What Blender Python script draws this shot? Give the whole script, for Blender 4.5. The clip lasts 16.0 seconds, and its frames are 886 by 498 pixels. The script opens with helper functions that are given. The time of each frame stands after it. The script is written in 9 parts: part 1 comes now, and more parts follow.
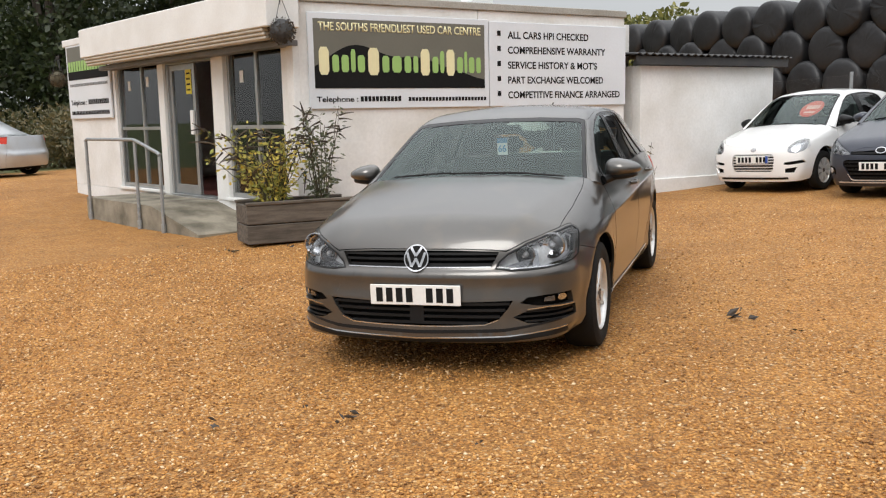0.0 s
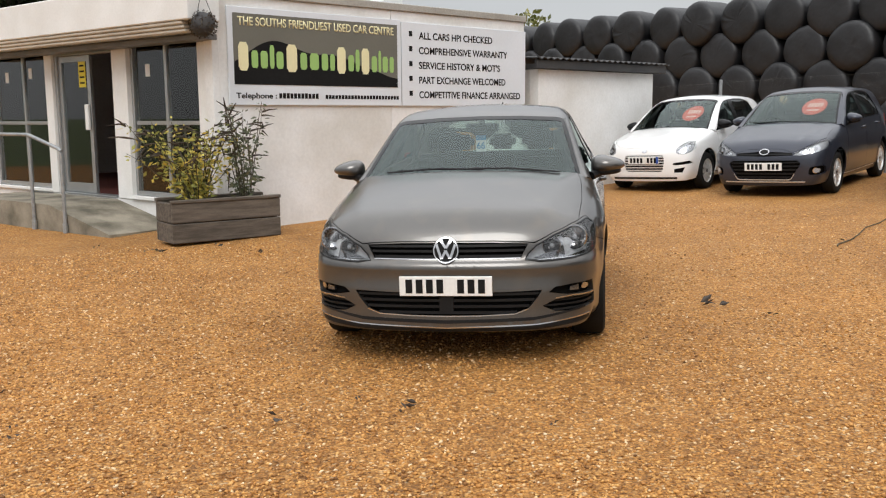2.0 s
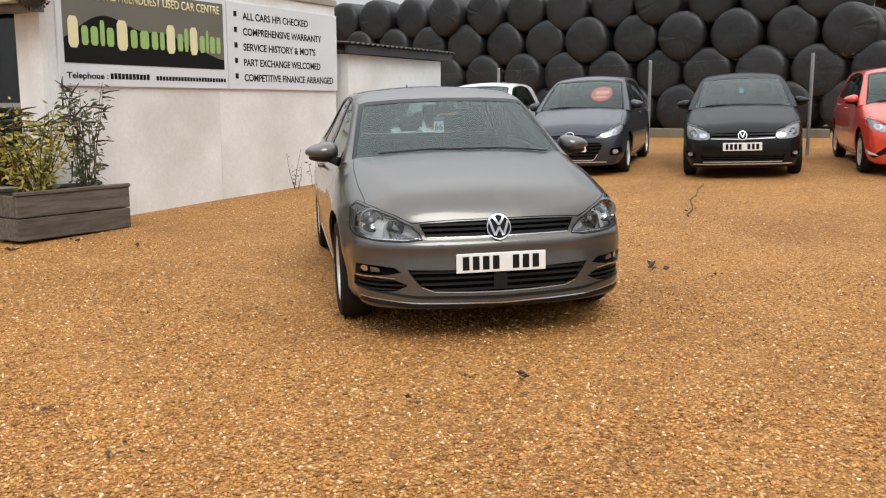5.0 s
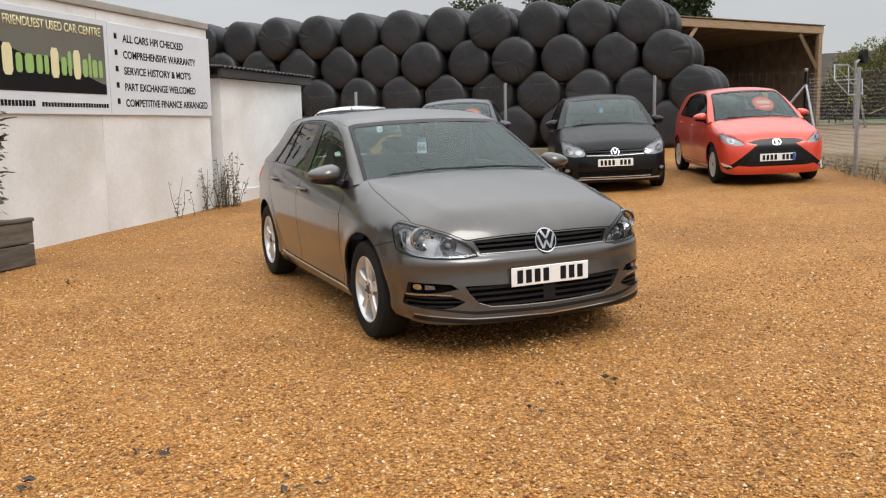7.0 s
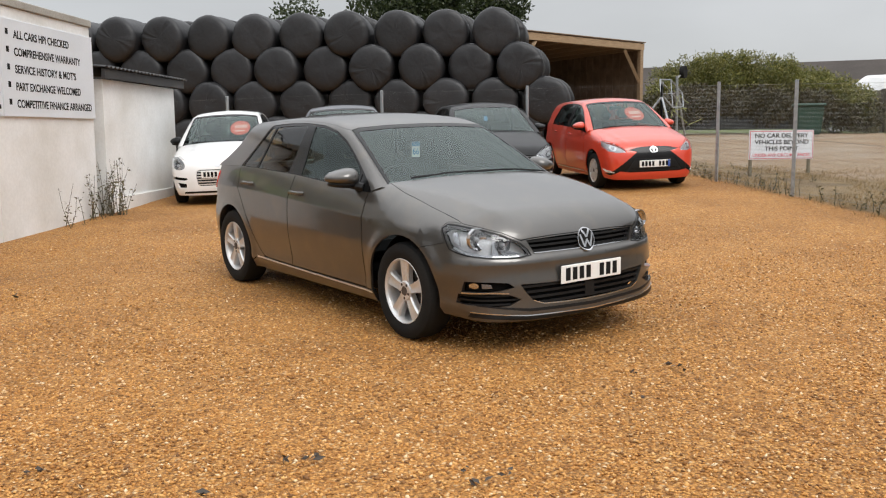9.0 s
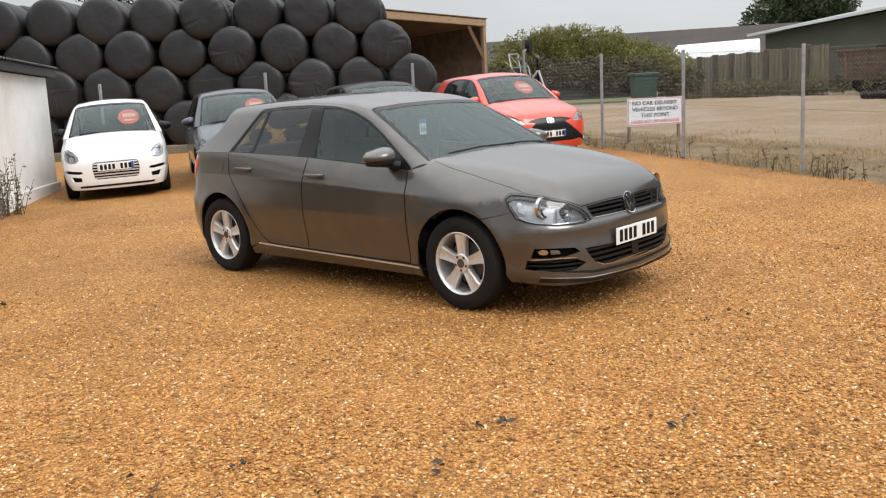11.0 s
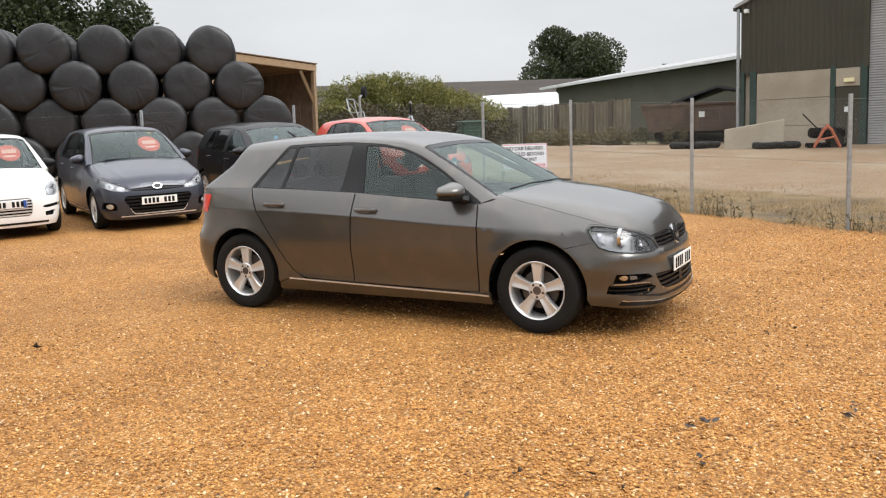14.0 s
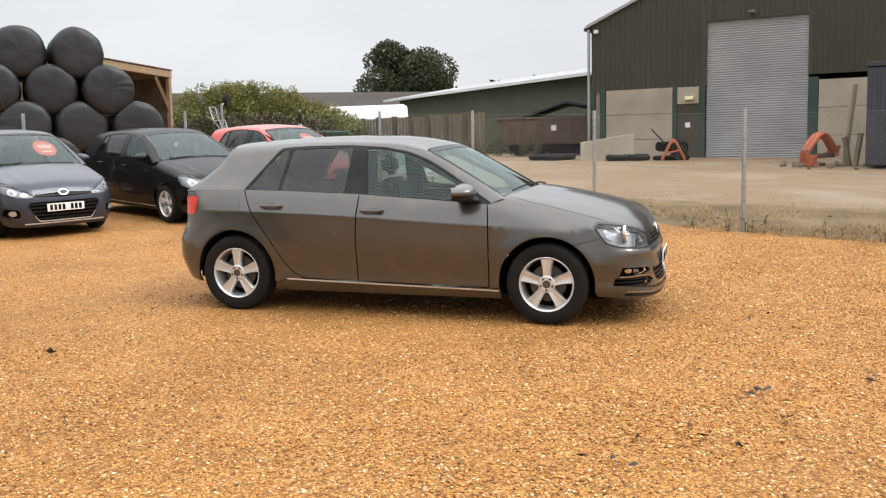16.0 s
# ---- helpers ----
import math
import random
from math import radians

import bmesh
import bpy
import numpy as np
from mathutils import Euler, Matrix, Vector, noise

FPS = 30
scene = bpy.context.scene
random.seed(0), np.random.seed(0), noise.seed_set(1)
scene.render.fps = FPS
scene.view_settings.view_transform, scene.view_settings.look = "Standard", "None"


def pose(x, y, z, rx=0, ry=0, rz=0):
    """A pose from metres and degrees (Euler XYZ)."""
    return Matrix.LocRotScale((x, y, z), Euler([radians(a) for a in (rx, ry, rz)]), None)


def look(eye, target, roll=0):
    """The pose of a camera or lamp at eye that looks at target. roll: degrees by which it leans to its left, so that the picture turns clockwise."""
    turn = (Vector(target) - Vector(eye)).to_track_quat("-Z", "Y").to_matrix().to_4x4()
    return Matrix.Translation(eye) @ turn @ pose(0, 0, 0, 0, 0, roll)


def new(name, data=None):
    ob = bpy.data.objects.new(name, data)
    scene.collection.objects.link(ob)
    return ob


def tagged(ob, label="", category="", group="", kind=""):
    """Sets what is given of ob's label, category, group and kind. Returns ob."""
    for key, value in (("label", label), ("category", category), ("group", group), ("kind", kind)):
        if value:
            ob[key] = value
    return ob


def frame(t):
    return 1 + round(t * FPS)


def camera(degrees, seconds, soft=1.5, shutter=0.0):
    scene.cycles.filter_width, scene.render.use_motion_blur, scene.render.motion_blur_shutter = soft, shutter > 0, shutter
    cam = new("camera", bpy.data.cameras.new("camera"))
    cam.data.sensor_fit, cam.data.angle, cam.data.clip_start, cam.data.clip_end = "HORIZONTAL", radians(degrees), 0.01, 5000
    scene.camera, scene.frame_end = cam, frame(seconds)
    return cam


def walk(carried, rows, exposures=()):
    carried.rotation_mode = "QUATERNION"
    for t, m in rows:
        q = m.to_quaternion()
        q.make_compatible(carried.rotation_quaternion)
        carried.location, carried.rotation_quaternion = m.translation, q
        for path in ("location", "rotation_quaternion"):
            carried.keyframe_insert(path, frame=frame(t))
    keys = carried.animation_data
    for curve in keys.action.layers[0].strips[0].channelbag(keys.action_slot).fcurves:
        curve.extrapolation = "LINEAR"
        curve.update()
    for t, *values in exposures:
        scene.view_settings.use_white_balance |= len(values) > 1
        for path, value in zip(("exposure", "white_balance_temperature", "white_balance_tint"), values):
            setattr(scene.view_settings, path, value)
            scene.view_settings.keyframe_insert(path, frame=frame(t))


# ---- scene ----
cam = camera(52.0, 16.0, 1.2)
METRES, EYE, TILT, LEAN, TURN = 11.21, 1.435, 0.0, 0.0, 0.0
ROWS = [
    (0.0, 0.0, 0.0, 0.0, -0.18, -8.25, 1.22),
    (0.5, -0.0261, -0.0001, -0.0001, -3.57, -7.98, 2.0),
    (1.0, -0.0479, -0.0054, -0.0008, -6.24, -8.56, 1.37),
    (1.5, -0.071, -0.01, -0.0009, -7.96, -7.93, 1.42),
    (2.0, -0.0933, -0.0037, -0.0015, -10.29, -8.3, 0.37),
    (2.5, -0.1175, 0.002, -0.0018, -14.98, -7.39, 1.74),
    (3.0, -0.1445, 0.0023, -0.0032, -17.96, -7.78, 0.45),
    (3.5, -0.1728, 0.0103, -0.0029, -20.13, -8.52, 0.81),
    (4.0, -0.2039, 0.0296, -0.0044, -23.71, -8.1, 0.93),
    (4.5, -0.2347, 0.0398, -0.0051, -26.76, -8.75, 0.28),
    (7.0, -0.3776, 0.1239, -0.0065, -43.3, -7.72, 0.96),
    (7.5, -0.4041, 0.1421, -0.007, -46.72, -7.79, 0.11),
    (8.0, -0.4259, 0.1654, -0.0066, -50.37, -7.39, -0.18),
    (8.5, -0.4477, 0.1943, -0.0069, -53.22, -7.05, 1.26),
    (9.0, -0.472, 0.2158, -0.0073, -55.68, -7.37, 0.44),
    (11.5, -0.5694, 0.3547, -0.0049, -69.71, -8.76, 2.62),
    (12.0, -0.5868, 0.379, -0.0045, -71.27, -8.09, 1.74),
    (12.5, -0.5979, 0.4114, -0.0043, -73.56, -7.32, 1.91),
    (13.0, -0.6126, 0.4386, -0.0046, -76.02, -6.38, 0.98),
    (13.5, -0.6236, 0.4655, -0.0035, -78.12, -6.74, 1.04),
    (14.0, -0.6309, 0.4971, -0.0031, -81.6, -6.67, 1.7),
    (14.5, -0.6432, 0.5254, -0.0037, -84.28, -6.59, 0.98),
    (15.0, -0.651, 0.5552, -0.004, -87.17, -6.46, 0.73),
    (15.5, -0.6572, 0.5891, -0.0055, -90.33, -6.72, 2.68),
    (16.0, -0.6674, 0.6203, -0.0062, -92.63, -6.17, 1.14),
]
walk(cam, [(t, pose(0, 0, EYE, TILT, LEAN, TURN) @ pose(METRES * x, METRES * y, METRES * z, 90 + pitch, roll, yaw)) for t, x, y, z, yaw, pitch, roll in ROWS],
     [(0.0, 0.06), (1.0, 0.01), (3.0, 0.01), (4.5, 0.07), (9.2, 0.05), (11.3, 0.25), (13.5, 0.37), (15.0, 0.41), (16.0, 0.47)])

# ---- world and light: overcast day ----
world = bpy.data.worlds.new("overcast")
scene.world = world
world.use_nodes = True
wn, wl = world.node_tree.nodes, world.node_tree.links
wn.clear()
w_out = wn.new("ShaderNodeOutputWorld")
w_bg = wn.new("ShaderNodeBackground")
w_sky = wn.new("ShaderNodeTexSky")
w_sky.sky_type, w_sky.sun_disc = "NISHITA", False
w_sky.sun_elevation, w_sky.sun_rotation = radians(38), radians(200)
w_co = wn.new("ShaderNodeTexCoord")
w_sep = wn.new("ShaderNodeSeparateXYZ")
wl.new(w_co.outputs["Generated"], w_sep.inputs[0])
w_grad = wn.new("ShaderNodeValToRGB")           # cloud layer, brighter towards the zenith
w_grad.color_ramp.elements[0].position, w_grad.color_ramp.elements[0].color = 0.0, (0.575, 0.585, 0.595, 1)
w_grad.color_ramp.elements[1].position, w_grad.color_ramp.elements[1].color = 0.85, (2.15, 2.18, 2.24, 1)
w_low = w_grad.color_ramp.elements.new(0.33)
w_low.color = (0.70, 0.715, 0.735, 1)
wl.new(w_sep.outputs["Z"], w_grad.inputs[0])
w_map = wn.new("ShaderNodeMapping")
w_map.inputs["Scale"].default_value = (1.6, 1.6, 5.0)
wl.new(w_co.outputs["Generated"], w_map.inputs[0])
w_noise = wn.new("ShaderNodeTexNoise")
w_noise.inputs["Scale"].default_value, w_noise.inputs["Detail"].default_value = 1.3, 5
wl.new(w_map.outputs[0], w_noise.inputs["Vector"])
w_cl = wn.new("ShaderNodeMapRange")
w_cl.inputs[1].default_value, w_cl.inputs[2].default_value = 0.3, 0.7
w_cl.inputs[3].default_value, w_cl.inputs[4].default_value = 0.90, 1.10
wl.new(w_noise.outputs["Fac"], w_cl.inputs[0])
w_mul = wn.new("ShaderNodeVectorMath")
w_mul.operation = "SCALE"
wl.new(w_grad.outputs[0], w_mul.inputs[0])
wl.new(w_cl.outputs[0], w_mul.inputs["Scale"])
w_sc = wn.new("ShaderNodeVectorMath")
w_sc.operation = "SCALE"
w_sc.inputs["Scale"].default_value = 0.10
wl.new(w_sky.outputs[0], w_sc.inputs[0])
w_mix = wn.new("ShaderNodeMix")
w_mix.data_type = "RGBA"
w_mix.inputs[0].default_value = 0.93
wl.new(w_sc.outputs[0], w_mix.inputs[6])
wl.new(w_mul.outputs[0], w_mix.inputs[7])
wl.new(w_mix.outputs[2], w_bg.inputs["Color"])
w_bg.inputs["Strength"].default_value = 0.95
wl.new(w_bg.outputs[0], w_out.inputs[0])

sun = new("sun", bpy.data.lights.new("sun", "SUN"))
sun.data.energy, sun.data.angle, sun.data.color = 1.5, radians(30), (1.0, 0.985, 0.96)
sun.matrix_world = look((-6, -16, 18), (0, 0, 0))

# ---- materials ----
def node_mat(name):
    m = bpy.data.materials.new(name)
    m.use_nodes = True
    nt = m.node_tree
    return m, nt.nodes, nt.links, nt.nodes["Principled BSDF"]


def coords(n, l, jitter=True):
    tc = n.new("ShaderNodeTexCoord")
    if not jitter:
        return tc.outputs["Object"]
    oi = n.new("ShaderNodeObjectInfo")
    add = n.new("ShaderNodeVectorMath")
    add.operation = "MULTIPLY_ADD"
    add.inputs[1].default_value = (1, 1, 1)
    sc = n.new("ShaderNodeVectorMath")
    sc.operation = "SCALE"
    sc.inputs[0].default_value = (7.3, 3.1, 9.7)
    l.new(oi.outputs["Random"], sc.inputs["Scale"])
    l.new(tc.outputs["Object"], add.inputs[0])
    l.new(sc.outputs[0], add.inputs[2])
    return add.outputs[0]


def noise_tex(n, l, vec, scale, detail=4, stretch=None):
    if stretch:
        mp = n.new("ShaderNodeMapping")
        mp.inputs["Scale"].default_value = stretch
        l.new(vec, mp.inputs[0])
        vec = mp.outputs[0]
    t = n.new("ShaderNodeTexNoise")
    t.inputs["Scale"].default_value, t.inputs["Detail"].default_value = scale, detail
    l.new(vec, t.inputs["Vector"])
    return t.outputs["Fac"]


def ramp(n, l, fac, stops):
    r = n.new("ShaderNodeValToRGB")
    e = r.color_ramp.elements
    while len(e) < len(stops):
        e.new(0.5)
    for el, (p, c) in zip(e, stops):
        el.position, el.color = p, (*c, 1)
    l.new(fac, r.inputs[0])
    return r.outputs[0]


def mixc(n, l, fac, a, b, mode="MIX"):
    x = n.new("ShaderNodeMix")
    x.data_type, x.blend_type = "RGBA", mode
    for sock, v in ((x.inputs[0], fac), (x.inputs[6], a), (x.inputs[7], b)):
        if isinstance(v, (int, float)):
            sock.default_value = v
        elif isinstance(v, tuple):
            sock.default_value = (*v, 1)
        else:
            l.new(v, sock)
    return x.outputs[2]


def bumped(n, l, bsdf, height, strength=0.3, dist=0.01):
    b = n.new("ShaderNodeBump")
    b.inputs["Strength"].default_value, b.inputs["Distance"].default_value = strength, dist
    l.new(height, b.inputs["Height"])
    l.new(b.outputs[0], bsdf.inputs["Normal"])


def mat(name, c1, c2=None, scale=3.0, fine=60.0, rough=0.6, metal=0.0, bump=0.0, coat=0.0, stretch=None, fmix=0.25, vary=0.0, spec=None):
    """Two colours mixed by a coarse noise, a fine grain over it, and a bump."""
    m, n, l, b = node_mat(name)
    c2 = c2 or tuple(v * 0.8 for v in c1)
    vec = coords(n, l)
    big = noise_tex(n, l, vec, scale, 5, stretch)
    small = noise_tex(n, l, vec, fine, 3, stretch)
    col = ramp(n, l, big, [(0.35, c1), (0.68, c2)])
    g = ramp(n, l, small, [(0.3, (1 - fmix,) * 3), (0.7, (1, 1, 1))])
    col = mixc(n, l, 1.0, col, g, "MULTIPLY")
    if vary:
        oi = n.new("ShaderNodeObjectInfo")
        col = mixc(n, l, 1.0, col, ramp(n, l, oi.outputs["Random"], [(0.0, (1 - vary,) * 3), (1.0, (1, 1, 1))]), "MULTIPLY")
    l.new(col, b.inputs["Base Color"])
    b.inputs["Metallic"].default_value = metal
    rr = n.new("ShaderNodeMapRange")
    rr.inputs[3].default_value, rr.inputs[4].default_value = max(0.02, rough * 0.85), min(1, rough * 1.15)
    l.new(big, rr.inputs[0])
    l.new(rr.outputs[0], b.inputs["Roughness"])
    if coat:
        b.inputs["Coat Weight"].default_value, b.inputs["Coat Roughness"].default_value = coat, 0.04
    if spec is not None:
        b.inputs["Specular IOR Level"].default_value = spec
    if bump:
        bumped(n, l, b, small, bump, 0.006)
    return m


def glass(name, tint=(0.8, 0.86, 0.84), rough=0.0, ior=1.5, sheen=(1, 1, 1)):
    """Thin pane: mostly clear with a real reflection."""
    m, n, l, b = node_mat(name)
    n.remove(b)
    out = n["Material Output"]
    tr, gl, mx, fr = (n.new("ShaderNodeBsdf" + k) if k not in ("MixShader", "Fresnel") else n.new("ShaderNode" + k) for k in ("Transparent", "Glossy", "MixShader", "Fresnel"))
    tr.inputs[0].default_value = (*tint, 1)
    gl.inputs["Roughness"].default_value = rough
    gl.inputs["Color"].default_value = (*sheen, 1)
    fr.inputs["IOR"].default_value = ior
    mr = n.new("ShaderNodeMapRange")
    mr.inputs[3].default_value, mr.inputs[4].default_value = 0.015, 1.0
    l.new(fr.outputs[0], mr.inputs[0])
    l.new(mr.outputs[0], mx.inputs[0])
    l.new(tr.outputs[0], mx.inputs[1])
    l.new(gl.outputs[0], mx.inputs[2])
    l.new(mx.outputs[0], out.inputs[0])
    return m


def car_paint(name, base, flake=None, metal=0.55, rough=0.32, dirt=(0.30, 0.22, 0.13), coat=1.0, haze=0.06, spec=0.3):
    """Clear-coated paint with fine flake and a film of road dust."""
    m, n, l, b = node_mat(name)
    vec = coords(n, l)
    fl = n.new("ShaderNodeTexVoronoi")
    fl.inputs["Scale"].default_value = 900
    l.new(vec, fl.inputs["Vector"])
    col = mixc(n, l, 0.25, base, flake or tuple(min(1, v * 1.5) for v in base))
    col2 = mixc(n, l, ramp(n, l, fl.outputs["Distance"], [(0.2, (0, 0, 0)), (0.6, (1, 1, 1))]), base, col)
    dn = noise_tex(n, l, vec, 5.0, 8)
    dm = ramp(n, l, dn, [(0.5, (0, 0, 0)), (0.85, (0.16, 0.16, 0.16))])
    col3 = mixc(n, l, dm, col2, dirt)
    l.new(col3, b.inputs["Base Color"])
    b.inputs["Metallic"].default_value, b.inputs["Roughness"].default_value = metal, rough
    b.inputs["Coat Weight"].default_value = coat
    b.inputs["Specular IOR Level"].default_value = spec
    cr = n.new("ShaderNodeMapRange")
    cr.inputs[3].default_value, cr.inputs[4].default_value = haze * 0.6, haze * 1.4
    l.new(dn, cr.inputs[0])
    l.new(cr.outputs[0], b.inputs["Coat Roughness"])
    return m


M = {}
M["white_wall"] = mat("painted_render", (0.83, 0.83, 0.82), (0.66, 0.645, 0.605), 1.1, 25, 0.75, bump=0.25, fmix=0.08)
M["white_trim"] = mat("white_trim", (0.80, 0.80, 0.78), (0.72, 0.71, 0.68), 2, 40, 0.45, fmix=0.06)
M["felt"] = mat("roof_felt", (0.45, 0.43, 0.39), (0.33, 0.31, 0.27), 2, 60, 0.9, bump=0.3)
M["dark_edge"] = mat("dark_edging", (0.035, 0.035, 0.038), (0.06, 0.058, 0.055), 4, 60, 0.7, bump=0.2)
M["alu"] = mat("brushed_aluminium", (0.52, 0.53, 0.53), (0.42, 0.43, 0.43), 3, 90, 0.42, 0.85, bump=0.05)
M["net"] = mat("old_chain_link", (0.27, 0.265, 0.25), (0.20, 0.195, 0.185), 14, 120, 0.7, 0.2)
M["galv"] = mat("galvanised_steel", (0.46, 0.48, 0.49), (0.34, 0.36, 0.37), 14, 120, 0.5, 0.7, bump=0.1)
M["ramp_concrete"] = mat("stained_concrete", (0.34, 0.30, 0.23), (0.115, 0.10, 0.07), 2.6, 60, 0.85, bump=0.5)
M["old_wood"] = mat("weathered_wood", (0.17, 0.14, 0.11), (0.085, 0.07, 0.055), 3, 30, 0.85, bump=0.6, stretch=(1, 9, 9), vary=0.3)
M["pine"] = mat("sawn_pine", (0.42, 0.29, 0.17), (0.32, 0.21, 0.12), 3, 30, 0.8, bump=0.3, stretch=(1, 8, 8), vary=0.2)
M["shed_in"] = mat("dark_boarding", (0.20, 0.13, 0.08), (0.12, 0.08, 0.05), 3, 30, 0.85, bump=0.4)
M["wrap"] = mat("black_silage_wrap", (0.016, 0.016, 0.0175), (0.025, 0.025, 0.027), 1.2, 12, 0.46, bump=0.7, fmix=0.3, vary=0.25, spec=0.44)
M["beige"] = mat("beige_shutter", (0.62, 0.57, 0.48), (0.52, 0.47, 0.39), 3, 60, 0.6, bump=0.1)
M["grey_metal"] = mat("grey_metal", (0.22, 0.22, 0.22), (0.17, 0.17, 0.17), 3, 60, 0.5, 0.3)
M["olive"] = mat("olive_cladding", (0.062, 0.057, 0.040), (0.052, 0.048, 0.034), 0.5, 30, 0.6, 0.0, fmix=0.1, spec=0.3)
# paler olive, on the far barn and the green barn's long side
M["olive2"] = mat("olive_cladding_pale", (0.090, 0.087, 0.060), (0.077, 0.074, 0.051), 0.5, 30, 0.6, fmix=0.1)
M["block"] = mat("concrete_block_wall", (0.44, 0.385, 0.30), (0.34, 0.295, 0.225), 0.8, 30, 0.85, bump=0.3)
M["shutter"] = mat("roller_shutter", (0.36, 0.36, 0.36), (0.30, 0.30, 0.30), 1, 50, 0.5, 0.3)
M["green_steel"] = mat("green_steel", (0.03, 0.06, 0.05), (0.025, 0.05, 0.04), 2, 50, 0.5)
M["roof_grey"] = mat("grey_sheet_roof", (0.42, 0.42, 0.42), (0.33, 0.33, 0.33), 0.3, 8, 0.6)
M["roof_brown"] = mat("brown_sheet_roof", (0.080, 0.068, 0.060), (0.062, 0.053, 0.047), 0.3, 8, 0.85, spec=0.15)
M["gutter_white"] = mat("pale_gutter", (0.75, 0.75, 0.74), (0.66, 0.66, 0.65), 1, 20, 0.5)
M["tent"] = mat("white_canvas", (0.82, 0.82, 0.82), (0.70, 0.70, 0.70), 0.6, 20, 0.6)
M["rust"] = mat("rusty_steel", (0.15, 0.10, 0.07), (0.09, 0.07, 0.055), 2.5, 30, 0.85, bump=0.4)
M["fence_wood"] = mat("weathered_boards", (0.27, 0.235, 0.16), (0.19, 0.165, 0.11), 2, 30, 0.85, bump=0.4, vary=0.3)
M["tarp"] = mat("black_tarpaulin", (0.025, 0.027, 0.03), (0.04, 0.04, 0.045), 2, 20, 0.5)
M["orange"] = mat("faded_orange_paint", (0.50, 0.13, 0.05), (0.36, 0.10, 0.05), 3, 40, 0.6, bump=0.2)
M["navy"] = mat("dark_blue_container", (0.045, 0.05, 0.065), (0.04, 0.042, 0.055), 1, 30, 0.55)
M["bin"] = mat("green_plastic", (0.02, 0.06, 0.04), (0.025, 0.07, 0.05), 2, 60, 0.5)
M["rubber"] = mat("tyre_rubber", (0.010, 0.010, 0.010), (0.018, 0.017, 0.015), 4, 80, 0.8, bump=0.2, spec=0.2)
M["black"] = mat("black_plastic", (0.007, 0.007, 0.0075), (0.011, 0.011, 0.011), 5, 90, 0.45, bump=0.05, spec=0.25)
M["gloss_black"] = mat("gloss_black", (0.008, 0.008, 0.0085), (0.011, 0.011, 0.011), 5, 90, 0.22, spec=0.25)
M["dark"] = mat("underbody", (0.005, 0.005, 0.005), (0.009, 0.008, 0.007), 5, 90, 0.85, spec=0.1)
M["seat"] = mat("dark_seat_cloth", (0.020, 0.020, 0.022), (0.032, 0.032, 0.034), 8, 200, 0.9)
M["lamp_chrome"] = mat("lamp_chrome", (0.64, 0.64, 0.65), (0.55, 0.55, 0.56), 30, 80, 0.12, 1.0)
M["chrome"] = mat("chrome", (0.66, 0.66, 0.67), (0.58, 0.58, 0.59), 3, 60, 0.15, 1.0, fmix=0.05)
M["alloy"] = mat("silver_alloy", (0.74, 0.74, 0.73), (0.66, 0.66, 0.65), 6, 80, 0.33, 0.55, fmix=0.1)
M["steel_dark"] = mat("brake_steel", (0.10, 0.09, 0.085), (0.16, 0.13, 0.11), 8, 80, 0.6, 0.7)
M["plate_white"] = mat("plate_white", (0.82, 0.82, 0.80), (0.76, 0.76, 0.73), 6, 60, 0.4, fmix=0.05)
M["plate_blue"] = mat("plate_blue", (0.03, 0.10, 0.42), (0.03, 0.09, 0.38), 6, 60, 0.4)
M["ink"] = mat("black_ink", (0.008, 0.008, 0.008), (0.012, 0.012, 0.012), 6, 60, 0.8, spec=0.2)
M["sticker_red"] = mat("red_price_sticker", (0.72, 0.10, 0.06), (0.64, 0.08, 0.05), 6, 60, 0.5, fmix=0.05)
M["sticker_pale"] = mat("pale_print", (0.85, 0.55, 0.48), (0.85, 0.55, 0.48), 6, 60, 0.5, fmix=0.05)
M["tag_blue"] = mat("blue_tag", (0.10, 0.30, 0.55), (0.10, 0.28, 0.5), 6, 60, 0.5, fmix=0.05)
M["lamp_red"] = mat("red_lamp_lens", (0.70, 0.06, 0.03), (0.58, 0.04, 0.025), 6, 60, 0.15)
M["sign_white"] = mat("white_sign_board", (0.72, 0.75, 0.79), (0.66, 0.69, 0.72), 1.2, 30, 0.45, fmix=0.04)
M["sign_grey"] = mat("grey_sign_panel", (0.155, 0.150, 0.122), (0.135, 0.13, 0.105), 1.2, 30, 0.45, fmix=0.04)
M["sign_black"] = mat("black_sign_print", (0.008, 0.008, 0.008), (0.012, 0.012, 0.012), 1.2, 30, 0.85, spec=0.2)
M["sign_cream"] = mat("cream_lettering", (0.80, 0.74, 0.45), (0.76, 0.70, 0.42), 1.2, 30, 0.45, fmix=0.04)
M["sign_green"] = mat("green_lettering", (0.33, 0.52, 0.16), (0.30, 0.48, 0.15), 1.2, 30, 0.45, fmix=0.04)
M["sign_red"] = mat("red_print", (0.62, 0.10, 0.12), (0.58, 0.10, 0.12), 1.2, 30, 0.45, fmix=0.04)
M["notice_yellow"] = mat("yellow_notice", (0.80, 0.66, 0.05), (0.75, 0.62, 0.05), 3, 60, 0.5, fmix=0.04)
M["paper"] = mat("white_paper", (0.78, 0.80, 0.80), (0.72, 0.74, 0.74), 3, 60, 0.6, fmix=0.04)
M["room_wall"] = mat("office_wall", (0.45, 0.43, 0.39), (0.40, 0.38, 0.34), 1, 30, 0.8)
M["red_floor"] = mat("red_carpet", (0.16, 0.04, 0.03), (0.12, 0.03, 0.025), 1, 90, 0.95)
